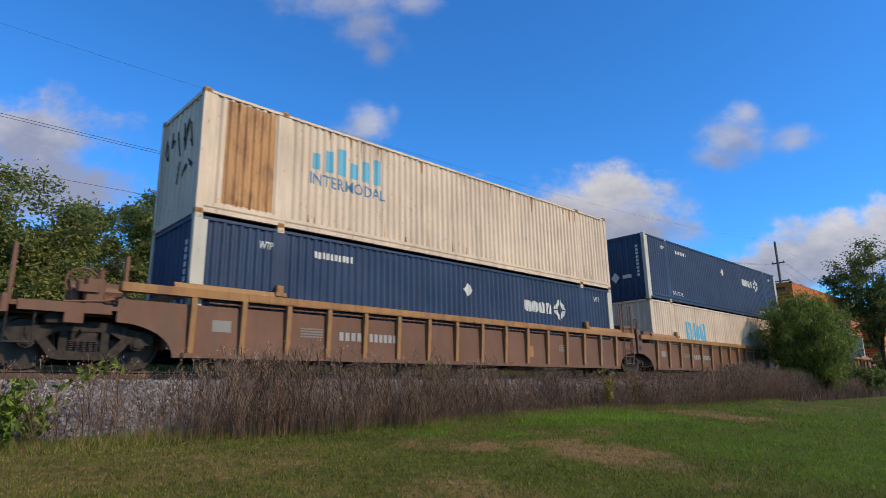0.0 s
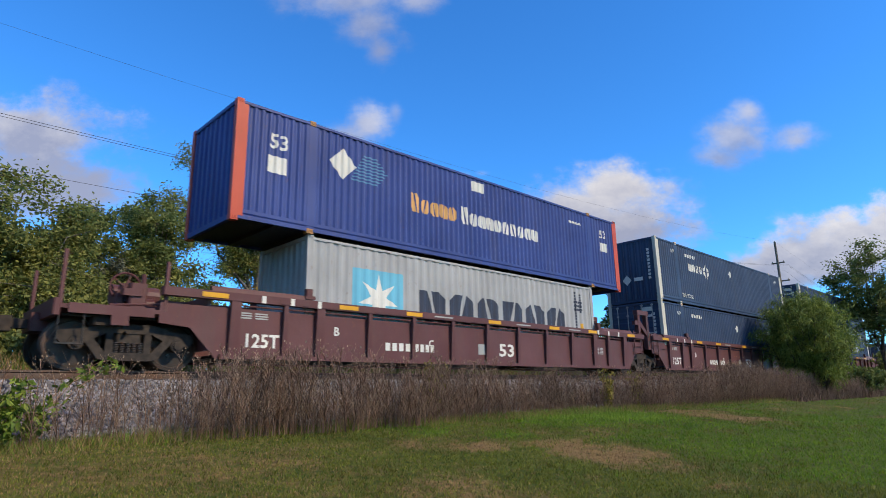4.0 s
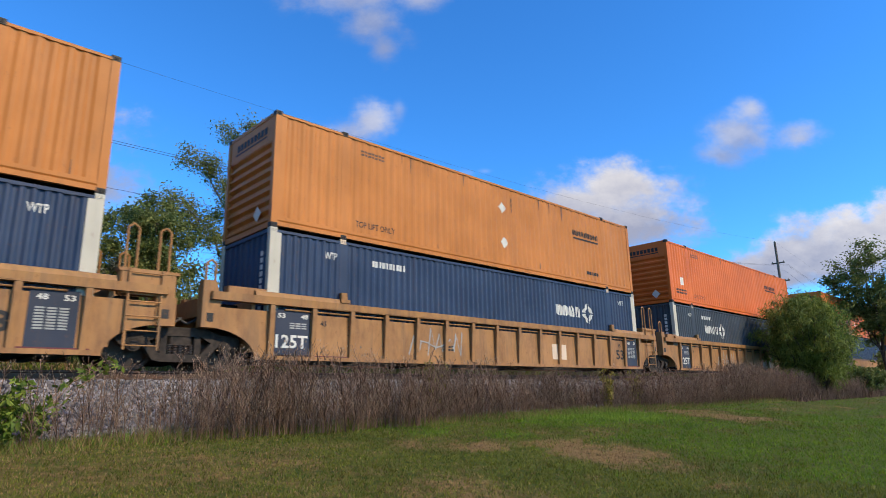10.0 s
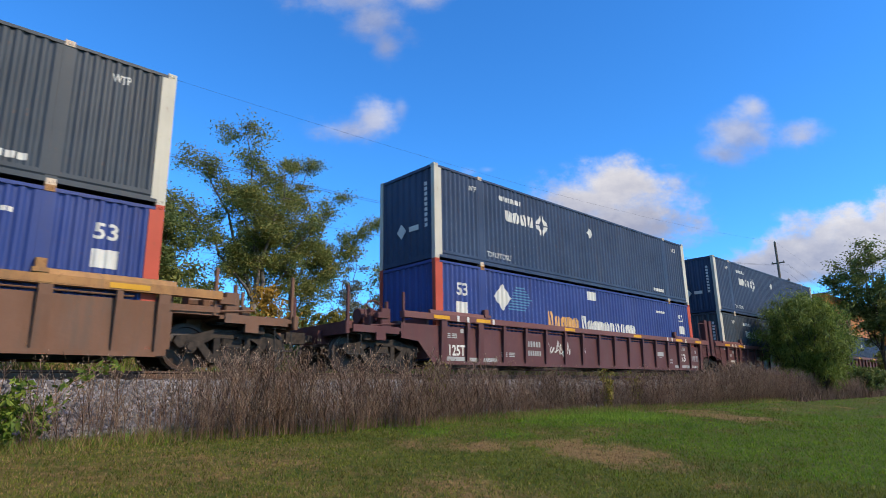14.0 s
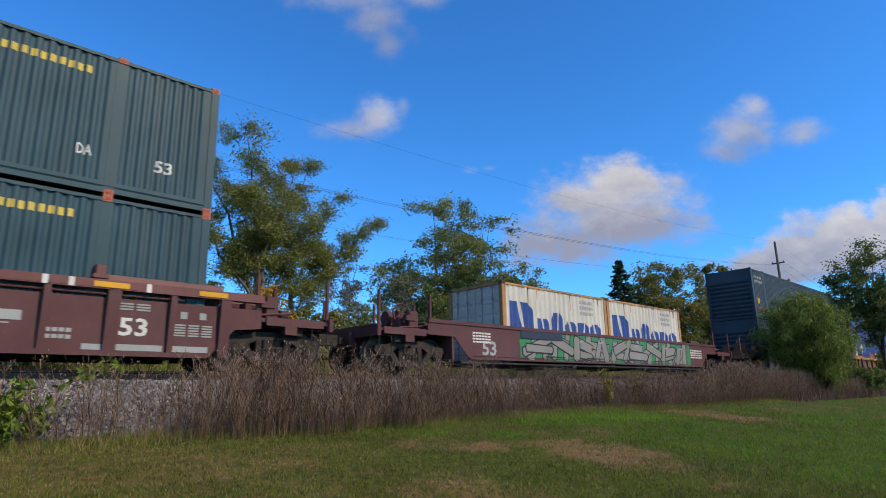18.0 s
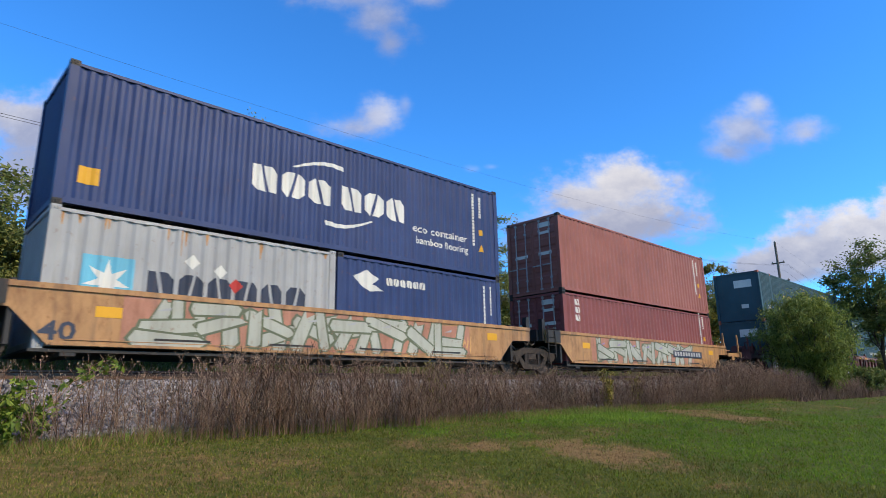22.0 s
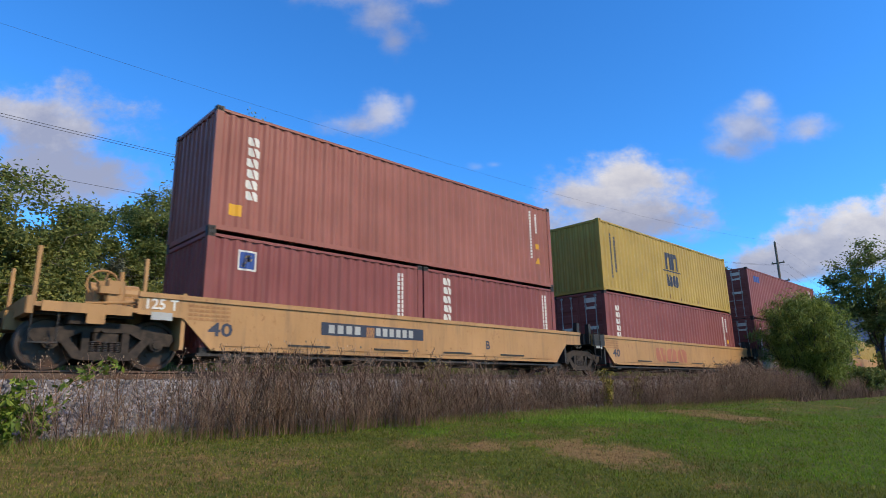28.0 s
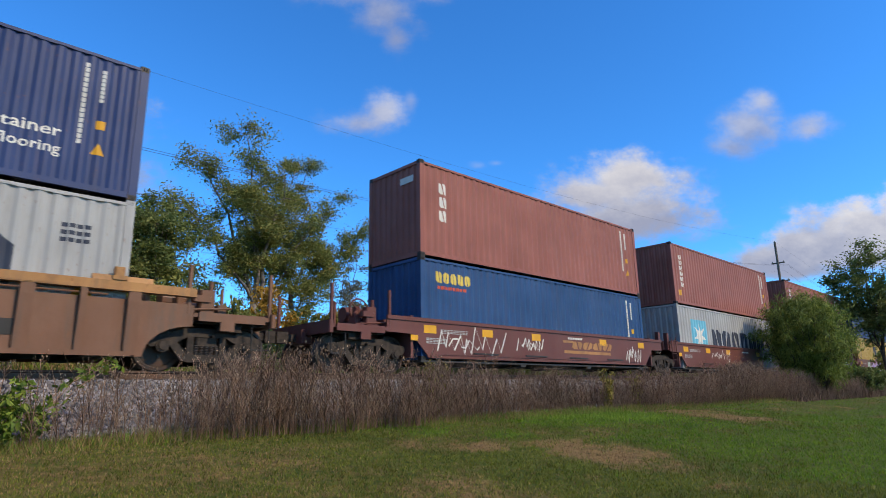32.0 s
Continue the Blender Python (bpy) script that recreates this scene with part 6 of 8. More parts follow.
def thicket(name, x, y, top, leaf, label, n, seed, size=0.10):
    """A continuous low thicket of leaves over many small clumps."""
    r = np.random.RandomState(seed)
    z = lie_many(x, y) + r.uniform(0.0, 1.0, len(x)) * top
    v, f = leaf_cloud(r, np.stack([x, y, z], -1), np.full(len(x), 0.5), n, size, 1.0)
    tagged(new(name, bulk(name, v, f, MAT[leaf])), label, "undergrowth", kind="stuff")


def build_undergrowth():
    r = np.random.RandomState(9)
    n = 3400
    x = -14 + 130 * r.uniform(0, 1, n) ** 1.5
    y = r.uniform(19.0, 25.5, n)
    swell = np.array([noise.noise((a * 0.22, b * 0.3, 4.0)) for a, b in zip(x, y)])
    top = np.maximum(0.6, np.where(x < 10, 3.6, 2.3) * (y - 16) / 8 + 1.1 * swell + 0.006 * np.clip(x, 0, 200))
    k = r.uniform(0, 1, n)
    thicket("undergrowth", x[k < 0.5], y[k < 0.5], top[k < 0.5], "leaf_dark", "dense green undergrowth behind the track", 34000, 1)
    thicket("undergrowth", x[k > 0.55], y[k > 0.55], top[k > 0.55], "leaf", "olive undergrowth behind the track", 22000, 2)
    lx = r.uniform(-9, 9.5, 1500)
    thicket("undergrowth", lx, r.uniform(22.5, 26, 1500), np.where(lx < 3.2, 5.6, 3.6), "leaf", "tall olive thicket under the trees", 70000, 7, 0.085)
    gx = r.uniform(-16, 12, 500)
    thicket("undergrowth", gx, r.uniform(19.2, 22, 500), np.full(500, 1.7), "leaf_dark", "low green growth behind the track", 20000, 8, 0.08)
    hx = r.uniform(-30, 60, 900)
    thicket("undergrowth", hx, r.uniform(24, 31, 900), np.full(900, 3.4), "leaf_dark", "dense shaded thicket behind the track", 30000, 6, 0.16)
    thicket("undergrowth", x[k > 0.82], y[k > 0.82], top[k > 0.82] * 0.8, "leaf_yellow", "yellowing undergrowth behind the track", 8000, 3)
    m = 700
    x2 = 44 + 130 * r.uniform(0, 1, m)
    thicket("hedge_scrub", x2, 9.9 + 1.2 * r.uniform(0, 1, m), 1.2 + 0.016 * (x2 - 40), "leaf_dark", "dark scrub along the lawn's edge", 14000, 4, 0.13)
    # dry pale grass round the foot of the bush
    k2 = 7000
    gx, gy = r.uniform(29, 62, k2), r.uniform(8.5, 9.9, k2)
    gz = lie_many(gx, gy)
    h = r.uniform(0.15, 0.75, k2) * r.uniform(0.5, 1.0, k2)
    a, b = r.uniform(0, 6.28, k2), r.uniform(0, 6.28, k2)
    v = np.stack([np.stack([gx - 0.007 * np.cos(a), gy - 0.014 * np.sin(a), gz], -1), np.stack([gx + 0.007 * np.cos(a), gy + 0.014 * np.sin(a), gz], -1), np.stack([gx + 0.4 * h * np.cos(b), gy + 0.4 * h * np.sin(b), gz + h], -1)], 1).reshape(-1, 3)
    tagged(new("dry_tall_grass", bulk("dry_tall_grass", v, np.arange(3 * k2).reshape(-1, 3), MAT["dead"])), "brown dry tall grass at the bush's foot", "grass", kind="stuff")


def conifer(x, y, top, w, seed):
    rnd = random.Random(seed)
    r = np.random.RandomState(seed)
    z0 = lie(x, y)
    h = top - z0
    ob = thing("spruce_tree", pose(x, y, z0), "dark green spruce behind the track", "tree")
    wood = Shape()
    limb_mesh(wood, (0, 0, -0.1), (0, 0, h * 0.98), 0.22, 0.02, rnd, 8)
    ends, rads = [], []
    z = h * 0.12
    while z < h * 0.97:
        t = z / h
        for i in range(8):
            a = rnd.uniform(0, 6.28)
            ln = w * (1 - t) ** 0.85 * rnd.uniform(0.75, 1.1)
            tip = Vector((math.cos(a) * ln, math.sin(a) * ln, z - ln * 0.18))
            wood.tube((0, 0, z), tip, 0.03, 0.01, 5)
            for k in range(1, 6):
                ends.append(Vector((0, 0, z)).lerp(tip, k / 5)), rads.append(0.16 + 0.22 * (1 - t))
        z += h * 0.035
    part("trunk", wood.mesh("trunk", "bark_dark"), ob)
    v, f = leaf_cloud(r, np.array([tuple(e) for e in ends]), np.array(rads), 9000, 0.16, 0.3)
    part("crown", bulk("crown", v, f, MAT["needle"]), ob)


# ---------------------------------------------------------------- poles and wires
def build_line():
    ly = 20.0
    poles = []
    for x in (-67, 67, 201):
        z0 = lie(x, ly)
        ob = thing("utility_pole", pose(x, ly, z0), "weathered wooden utility pole with crossarms", "utility pole", "poles of the power line")
        h = 16.1 - z0
        part("post", Shape().tube((0, 0, -0.5), (0, 0, h), 0.17, 0.11, 12).mesh("post", "pole"), ob)
        for k, (z, ln, mat) in enumerate(((h - 2.2, 0.62, "pole"), (h - 4.1, 0.85, "pole"))):
            arm = part("crossarm", Shape().box(-0.06, 0.06, -ln, ln, -0.06, 0.06, 0.01).mesh("crossarm", mat), ob, pose(0.12, 0, z))
            for s in (-1, 1):
                part("insulator", stored("insul", lambda: Shape().lathe([(0.02, 0), (0.06, 0.02), (0.04, 0.06), (0.06, 0.09), (0.03, 0.15)], 10, "z").mesh("insulator", "grey")), arm, pose(0, s * (ln - 0.1), 0.06))
        part("top_insulator", STORE["insul"], ob, pose(0, 0, h))
        poles.append(ob)
    for k, (zmid, zend, dy, rad) in enumerate(((12.2, 16.2, 0.0, 0.0035), (9.06, 13.55, -0.98, 0.0065), (9.02, 13.50, -0.88, 0.0065), (7.67, 12.98, -0.58, 0.0055))):
        for a, b in ((-67, 67), (67, 201)):
            cu = bpy.data.curves.new("wire", "CURVE")
            cu.dimensions, cu.bevel_depth, cu.bevel_resolution = "3D", rad, 1
            sp = cu.splines.new("POLY")
            n = 48
            sp.points.add(n)
            for i in range(n + 1):
                t = i / n
                x = a + (b - a) * t
                u = 2 * t - 1
                sp.points[i].co = (x, ly + dy, zmid + (zend - zmid) * u * u, 1)
            cu.materials.append(MAT["wire"])
            tagged(new("power_wire", cu), "thin dark overhead wire between the poles", "wire", "wires of the power line")


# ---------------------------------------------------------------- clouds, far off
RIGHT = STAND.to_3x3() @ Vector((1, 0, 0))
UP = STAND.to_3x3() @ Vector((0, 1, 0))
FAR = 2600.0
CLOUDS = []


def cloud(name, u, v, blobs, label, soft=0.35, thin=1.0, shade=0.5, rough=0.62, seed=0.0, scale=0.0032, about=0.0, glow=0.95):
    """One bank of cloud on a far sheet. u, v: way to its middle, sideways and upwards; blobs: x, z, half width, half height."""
    m = bpy.data.materials.new(name)
    m.use_nodes = True
    nt = m.node_tree
    nt.nodes.clear()
    out = nt.nodes.new("ShaderNodeOutputMaterial")
    tc = nt.nodes.new("ShaderNodeTexCoord")

    def math_node(op, a, b=None, c=None):
        n = nt.nodes.new("ShaderNodeMath")
        n.operation = op
        for i, q in enumerate((a, b, c)):
            if q is None:
                continue
            if isinstance(q, (int, float)):
                n.inputs[i].default_value = q
            else:
                nt.links.new(q, n.inputs[i])
        return n.outputs[0]

    def fbm(shift, sc, detail):
        mp = nt.nodes.new("ShaderNodeMapping")
        mp.inputs["Location"].default_value = shift
        mp.inputs["Scale"].default_value = (1, 1, 1.5)
        n = nt.nodes.new("ShaderNodeTexNoise")
        n.inputs["Scale"].default_value, n.inputs["Detail"].default_value, n.inputs["Roughness"].default_value = sc, detail, rough
        nt.links.new(tc.outputs["Object"], mp.inputs[0])
        nt.links.new(mp.outputs[0], n.inputs["Vector"])
        return n.outputs["Fac"]
    field = None
    off = 3100.0                              # the sheet's origin lies well aside of the cloud
    blobs = [(x + off, z + off, rx * 1.22, rz * 1.22) for x, z, rx, rz in blobs]
    for x, z, rx, rz in blobs:
        mp = nt.nodes.new("ShaderNodeMapping")
        mp.inputs["Location"].default_value = (-x / rx, 0, -z / rz)
        mp.inputs["Scale"].default_value = (1 / rx, 0, 1 / rz)
        ln = nt.nodes.new("ShaderNodeVectorMath")
        ln.operation = "LENGTH"
        nt.links.new(tc.outputs["Object"], mp.inputs[0])
        nt.links.new(mp.outputs[0], ln.inputs[0])
        q = math_node("SUBTRACT", 1.0, ln.outputs["Value"])
        field = q if field is None else math_node("SMOOTH_MAX", field, q, 0.25)
    big = fbm((seed * 900, 0, seed * 500), scale, 9)
    dens = math_node("MULTIPLY_ADD", math_node("SUBTRACT", big, 0.5), 2.7, math_node("MULTIPLY", field, 1.25))
    al = nt.nodes.new("ShaderNodeMapRange")
    al.interpolation_type = "SMOOTHERSTEP"
    al.inputs["From Min"].default_value, al.inputs["From Max"].default_value = -0.05, soft * 2
    nt.links.new(dens, al.inputs["Value"])
    inside = math_node("MULTIPLY", al.outputs[0], thin)
    rim = nt.nodes.new("ShaderNodeMapRange")
    rim.inputs["From Min"].default_value, rim.inputs["From Max"].default_value = -0.55, -0.05
    nt.links.new(field, rim.inputs["Value"])
    edge = rim.outputs[0]
    alpha = math_node("MULTIPLY", inside, edge)
    # light from above and behind the eye: thick and low parts are greyer
    sep = nt.nodes.new("ShaderNodeSeparateXYZ")
    nt.links.new(tc.outputs["Object"], sep.inputs[0])
    hgt = max(b[3] for b in blobs)
    lower = math_node("MULTIPLY_ADD", sep.outputs["Z"], -0.45 / hgt, shade + 0.45 * off / hgt)
    grain = math_node("MULTIPLY", math_node("SUBTRACT", fbm((seed * 900 + 30, 0, seed * 500 + 60), scale * 1.3, 6), 0.5), 1.7)
    fac = nt.nodes.new("ShaderNodeClamp")
    nt.links.new(math_node("ADD", lower, grain), fac.inputs[0])
    col = blend(nt, fac.outputs[0], (0.86, 0.83, 0.84), (0.40, 0.42, 0.55))
    em = nt.nodes.new("ShaderNodeEmission")
    em.inputs["Strength"].default_value = glow
    nt.links.new(col, em.inputs[0])
    tr = nt.nodes.new("ShaderNodeBsdfTransparent")
    mix = nt.nodes.new("ShaderNodeMixShader")
    nt.links.new(alpha, mix.inputs[0])
    nt.links.new(tr.outputs[0], mix.inputs[1])
    nt.links.new(em.outputs[0], mix.inputs[2])
    nt.links.new(mix.outputs[0], out.inputs[0])
    x0, x1 = min(b[0] - 1.7 * b[2] for b in blobs), max(b[0] + 1.7 * b[2] for b in blobs)
    z0, z1 = min(b[1] - 1.7 * b[3] for b in blobs), max(b[1] + 1.7 * b[3] for b in blobs)
    me = Shape().add([(x0, 0, z0), (x1, 0, z0), (x1, 0, z1), (x0, 0, z1)], [(0, 1, 2, 3)]).mesh(name, "white")
    me.materials.clear()
    me.materials.append(m)
    ob = tagged(new(name, me), label, "cloud", "clouds in the sky", "structure")
    ob.visible_shadow = False
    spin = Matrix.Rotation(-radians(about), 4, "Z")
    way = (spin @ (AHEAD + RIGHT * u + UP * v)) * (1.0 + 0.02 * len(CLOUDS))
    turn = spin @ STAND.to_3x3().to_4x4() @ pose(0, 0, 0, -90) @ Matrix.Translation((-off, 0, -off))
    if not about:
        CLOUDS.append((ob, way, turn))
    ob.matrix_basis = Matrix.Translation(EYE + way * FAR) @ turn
    return ob
# ---------------------------------------------------------------- the train
TRACK_Y, RAIL_Z = 13.5, 2.0
SPEED, GAIN = 21.8345, 0.00744           # metres a second at 16 s, and its slow rise
MOVERS = []                              # (thing, place along the train, height, side shift)


def travelled(t):
    return SPEED * (t - 16) + 0.5 * GAIN * (t - 16) ** 2


def blue(art=None, end="folds", mat="navy", **k):
    return lambda: container("dom53", mat, "dark grey-blue domestic container with white corner posts" if mat == "slate" else "navy blue corrugated domestic container with white corner posts", end, "ivory", art_navy(**k), cast="cream")


def haul(mat, art=None, **k):
    word = {"orange": "bright orange", "tan": "faded tan-orange", "amber": "orange"}[mat]
    return lambda: container("dom53r", mat, word + " corrugated domestic container with a ribbed end", "ribs", None, art_haul(**k) + (art or []) + [a_streaks(len(mat), "umber", 9, True, 15.9), a_streaks(7, "umber", 7, False, 15.9)])


def stack(end="folds", **k):
    return lambda: container("dom53", "royal", "royal blue domestic container with red corner posts", end, "coral", art_stack(**k), cast="khaki")


def green(mat="lemon"):
    return lambda: container("dom53", "pine", "dark green domestic container with bracketed slogan", "flat", None, art_moves(mat) + [end_papers], cast="salmon")


def end_papers(ob, wave, y, x0, L, H):
    for i, (a, b, z0, z1) in enumerate(((-0.85, 0.15, 1.98, 2.42), (-0.55, -0.15, 0.75, 0.98))):
        part("end_plate", stored(("endp", i), lambda: Shape().box(x0 + 0.030, x0 + 0.036, a, b, z0, z1).mesh("end_plate", "white")), ob, None, "white plate on the end wall")


def iso(mat, label, end="folds", art=(), kind="iso40h"):
    return lambda: container(kind, mat, label, end, None, list(art), cast=mat if mat in ("mustard", "pale") else "soot")


BLOCKRED = "brick-red corrugated shipping container with white block name"
PLAINRED = "rust-red corrugated shipping container"
LINES = "dark blue corrugated shipping container with white arcs"
WAVE = "mustard-yellow corrugated shipping container with dark arched emblem"

def scrawl(ob, x0):
    """Thin black letters scrawled on the end wall, in two rows."""
    rnd = random.Random(12)
    for y0, n, z0, h in ((-0.95, 5, 1.62, 0.85), (-0.15, 3, 0.95, 0.55)):
        for i in range(n):
            a = y0 + i * 0.37
            sh = Shape()
            p = (x0 + 0.022, -(a + rnd.uniform(0, 0.28)), z0 + rnd.uniform(0, h))
            for _ in range(3):
                q = (x0 + 0.022, -(a + rnd.uniform(0, 0.30)), z0 + rnd.uniform(0, h))
                sh.tube(p, q, 0.016, n=5)
                p = q
            part("end_graffiti", sh.mesh("end_graffiti", "black"), ob, None, "black scrawled letter on the end wall")


def over_text(t, x, z, h, mat, w):
    return lambda ob, wave, y, x0, L, H: decal("lettering", flat_text(t, x0 + x, z, h, w), wave, y - 0.003, mat, ob, "red figure")


def rust_panel(ob, wave, y, x0, L, H):
    decal("rust_stain", polys(rect(x0 + 0.55, x0 + 1.75, 0.32, 2.74)), wave, y, "rusty", ob, "broad rust-stained panel")
    scrawl(ob, x0)


def spray_box(ob, wave, y, x0, L, H):
    rnd = random.Random(4)
    for k, m in enumerate(("white", "mint", "royal")):
        pts = []
        for i in range(9):
            a, b = x0 + 3.6 + i * 0.48, 1.35 + rnd.uniform(0, 0.3)
            h = rnd.uniform(0.3, 0.75)
            pts.append([(a, b), (a + 0.2, b - 0.05), (a + 0.28, b + h), (a + 0.02, b + h + 0.08)])
        decal("graffiti", polys(*pts), wave, y - 0.003 * (k + 1), m, ob, "sprayed letters")


def over_blocks(x, z, w, h, n, mat):
    return lambda ob, wave, y, x0, L, H: decal("logo", blocks(x0 + x, z, w, h, n), wave, y - 0.003, mat, ob, "block name on the panel")


def emblem_track(ob, y, half, zc):
    decal("logo", polys(rect(0.35, 3.3, 0.72, 0.82), rect(0.3, 0.9, 1.08, 1.16)), None, y, "ochre", ob, "yellow stripes")
    decal("logo", blocks(0.8, 0.88, 2.6, 0.26, 4, 0.12, 0.12), None, y, "ochre", ob, "yellow slanted block name")


def hat_blob(ob, y, half, zc):
    """Black and white sprayed figure-like blob, left plain."""
    decal("graffiti", polys([(3.5, 0.42), (3.7, 0.8), (3.55, 0.98), (3.85, 1.1), (3.9, 1.36), (4.7, 1.34), (4.75, 1.1), (5.2, 1.22), (5.35, 0.85), (5.2, 0.42)]), None, y, "white", ob, "white and black sprayed shape")
    decal("graffiti", polys([(3.95, 1.05), (4.0, 1.3), (4.6, 1.28), (4.65, 1.05)], [(3.85, 0.45), (3.95, 0.88), (4.75, 0.86), (5.1, 1.05), (5.25, 0.8), (4.9, 0.45)]), None, y - 0.004, "black", ob, "black sprayed shape")


def cat_blob(ob, y, half, zc):
    """A lilac and pink sprayed figure, left as plain shapes."""
    decal("graffiti", polys(disc(4.65, 0.50, 1.15, 0.09)), None, y, "mint", ob, "pale green sprayed ground")
    decal("graffiti", polys(disc(4.65, 0.72, 0.92, 0.30)), None, y - 0.003, "dusk", ob, "slate-violet sprayed shape")
    decal("graffiti", polys(disc(4.65, 1.10, 0.46, 0.27)), None, y - 0.006, "pink", ob, "pink sprayed shape")
    decal("graffiti", polys(disc(4.62, 1.02, 0.24, 0.12)), None, y - 0.009, "taupe", ob, "grey sprayed shape")


def w_bubble(text, x0, x1, z0, z1):
    """A black sprayed cloud with a white rim and white letters in it."""
    def f(ob, y, half, zc):
        n, cx, cz = 34, (x0 + x1) / 2, (z0 + z1) / 2
        def cloud_ring(g):
            pts = []
            for i in range(n):
                a = 2 * math.pi * i / n
                c, q = math.cos(a), math.sin(a)
                m = 1.0 / (abs(c) ** 4 + abs(q) ** 4) ** 0.25
                bump = 1.0 + 0.05 * math.sin(a * 7 + 1.0)
                pts.append((cx + (x1 - x0) / 2 * m * c * bump - g * c, cz + (z1 - z0) / 2 * m * q * bump - g * q))
            return pts
        decal("graffiti", polys(cloud_ring(0.0)), None, y, "white", ob, "white rim of a sprayed word")
        decal("graffiti", polys(cloud_ring(0.055)), None, y - 0.004, "black", ob, "black ground of a sprayed word")
        decal("graffiti_letter", flat_text(text, x0 + 0.16 * (x1 - x0), z0 + 0.27 * (z1 - z0), 0.50 * (z1 - z0), 0.68 * (x1 - x0)), None, y - 0.008, "white", ob, "white sprayed letters")
    return f


def w_bubbles(x0, x1, seed):
    """Pink sprayed ground with red dots and a ragged edge."""
    def f(ob, y, half, zc):
        rnd = random.Random(seed)
        up = [(x0 + (x1 - x0) * i / 20, 1.40 + rnd.uniform(-0.10, 0.04)) for i in range(21)]
        dn = [(x0 + (x1 - x0) * i / 20 + rnd.uniform(-0.1, 0.1), 0.42 + rnd.uniform(-0.02, 0.10)) for i in range(21)]
        decal("graffiti", polys(up + dn[::-1]), None, y, "pink", ob, "pink sprayed ground")
        for k in range(26):
            decal("graffiti_dot", polys(disc(rnd.uniform(x0 + 0.1, x1 - 0.1), rnd.uniform(0.52, 1.3), rnd.uniform(0.04, 0.08), None, 9)), None, y - 0.003 - 0.0001 * k, "coral", ob)
    return f


def proud(fn, d):
    return lambda ob, y, half, zc: fn(ob, y - d, half, zc)


def end_mark(ob, wave, y, x0, L, H):
    part("marking", stored("endmark", lambda: Shape().box(x0 + 0.02, x0 + 0.026, -0.9, -0.3, 2.3, 2.5).mesh("marking", "white")), ob)


def ochre_guide(ob, y, half, zc):
    """A raised strip on the side's upper edge beside the load's end."""
    part("load_guide", stored("oguide", lambda: Shape().prism([(-1.35, 1.47), (-1.30, 1.47), (-1.30, 1.64), (-1.33, 1.64)], -8.2, -3.9, "x").mesh("load_guide", "ochre")), ob)


REFL = [w_chord(-7.9, -7.2, "yellow"), w_chord(-4.8, -4.3, "yellow"), w_chord(-2.2, -1.7, "yellow"), w_chord(0.6, 1.1, "yellow"), w_chord(4.3, 4.8, "yellow"), w_chord(7.2, 7.9, "yellow")]
PLAIN_MARKS = [w_panel(-7.55, -7.15, 0.78, 1.02, "taupe", "worn data panel"), w_panel(2.6, 3.0, 0.55, 0.9, "khaki"), w_dash(-5.5, 0.95, 0.6, 0.035, 7, "taupe", 4), w_dash(4.4, 0.95, 0.55, 0.035, 6, "taupe", 4)]
SET_BROWN = PLAIN_MARKS + [w_dash(-4.45, 0.74, 0.7, 0.2, 4, "grey"), w_dash(-3.55, 0.74, 0.9, 0.2, 6, "grey")]
SET_YELLOW = REFL + PLAIN_MARKS + [w_text("53", 2.0, 0.62, 0.32, "white", 0.5), w_dash(-4.45, 0.62, 1.15, 0.20, 7, "grey")]
SET_MAROON = [w_text("125T", -7.56, 0.50, 0.28, "white", 0.78), w_text("53", 0.58, 0.53, 0.36, "white", 0.70), w_text("C", -2.3, 0.7, 0.18, "white"), w_dash(-7.75, 1.2, 0.75, 0.03, 2, "grey", 3),
              w_dash(5.65, 0.95, 0.8, 0.03, 3, "grey", 5), w_text("B", -5.35, 0.85, 0.2, "white"), w_dash(-3.8, 0.55, 0.9, 0.2, 4, "white"), w_dash(-2.8, 0.55, 0.75, 0.2, 4, "white"), w_panel(-0.35, -0.05, 0.55, 0.85, "grey")] + [w_chord(x, x + 0.55, "yellow") for x in (-8.6, -5.3, -3.2, 0.0, 3.0, 5.3, 8.0)] + [w_chord(x, x + 0.10, "white", 0.0, 0.16) for x in (-7.3, -6.6, -5.9, 5.9, 6.6, 7.3)] + [w_chord(x, x + 0.7, "grey", 0.06, 0.10) for x in (-2.2, 1.3, 4.1)]
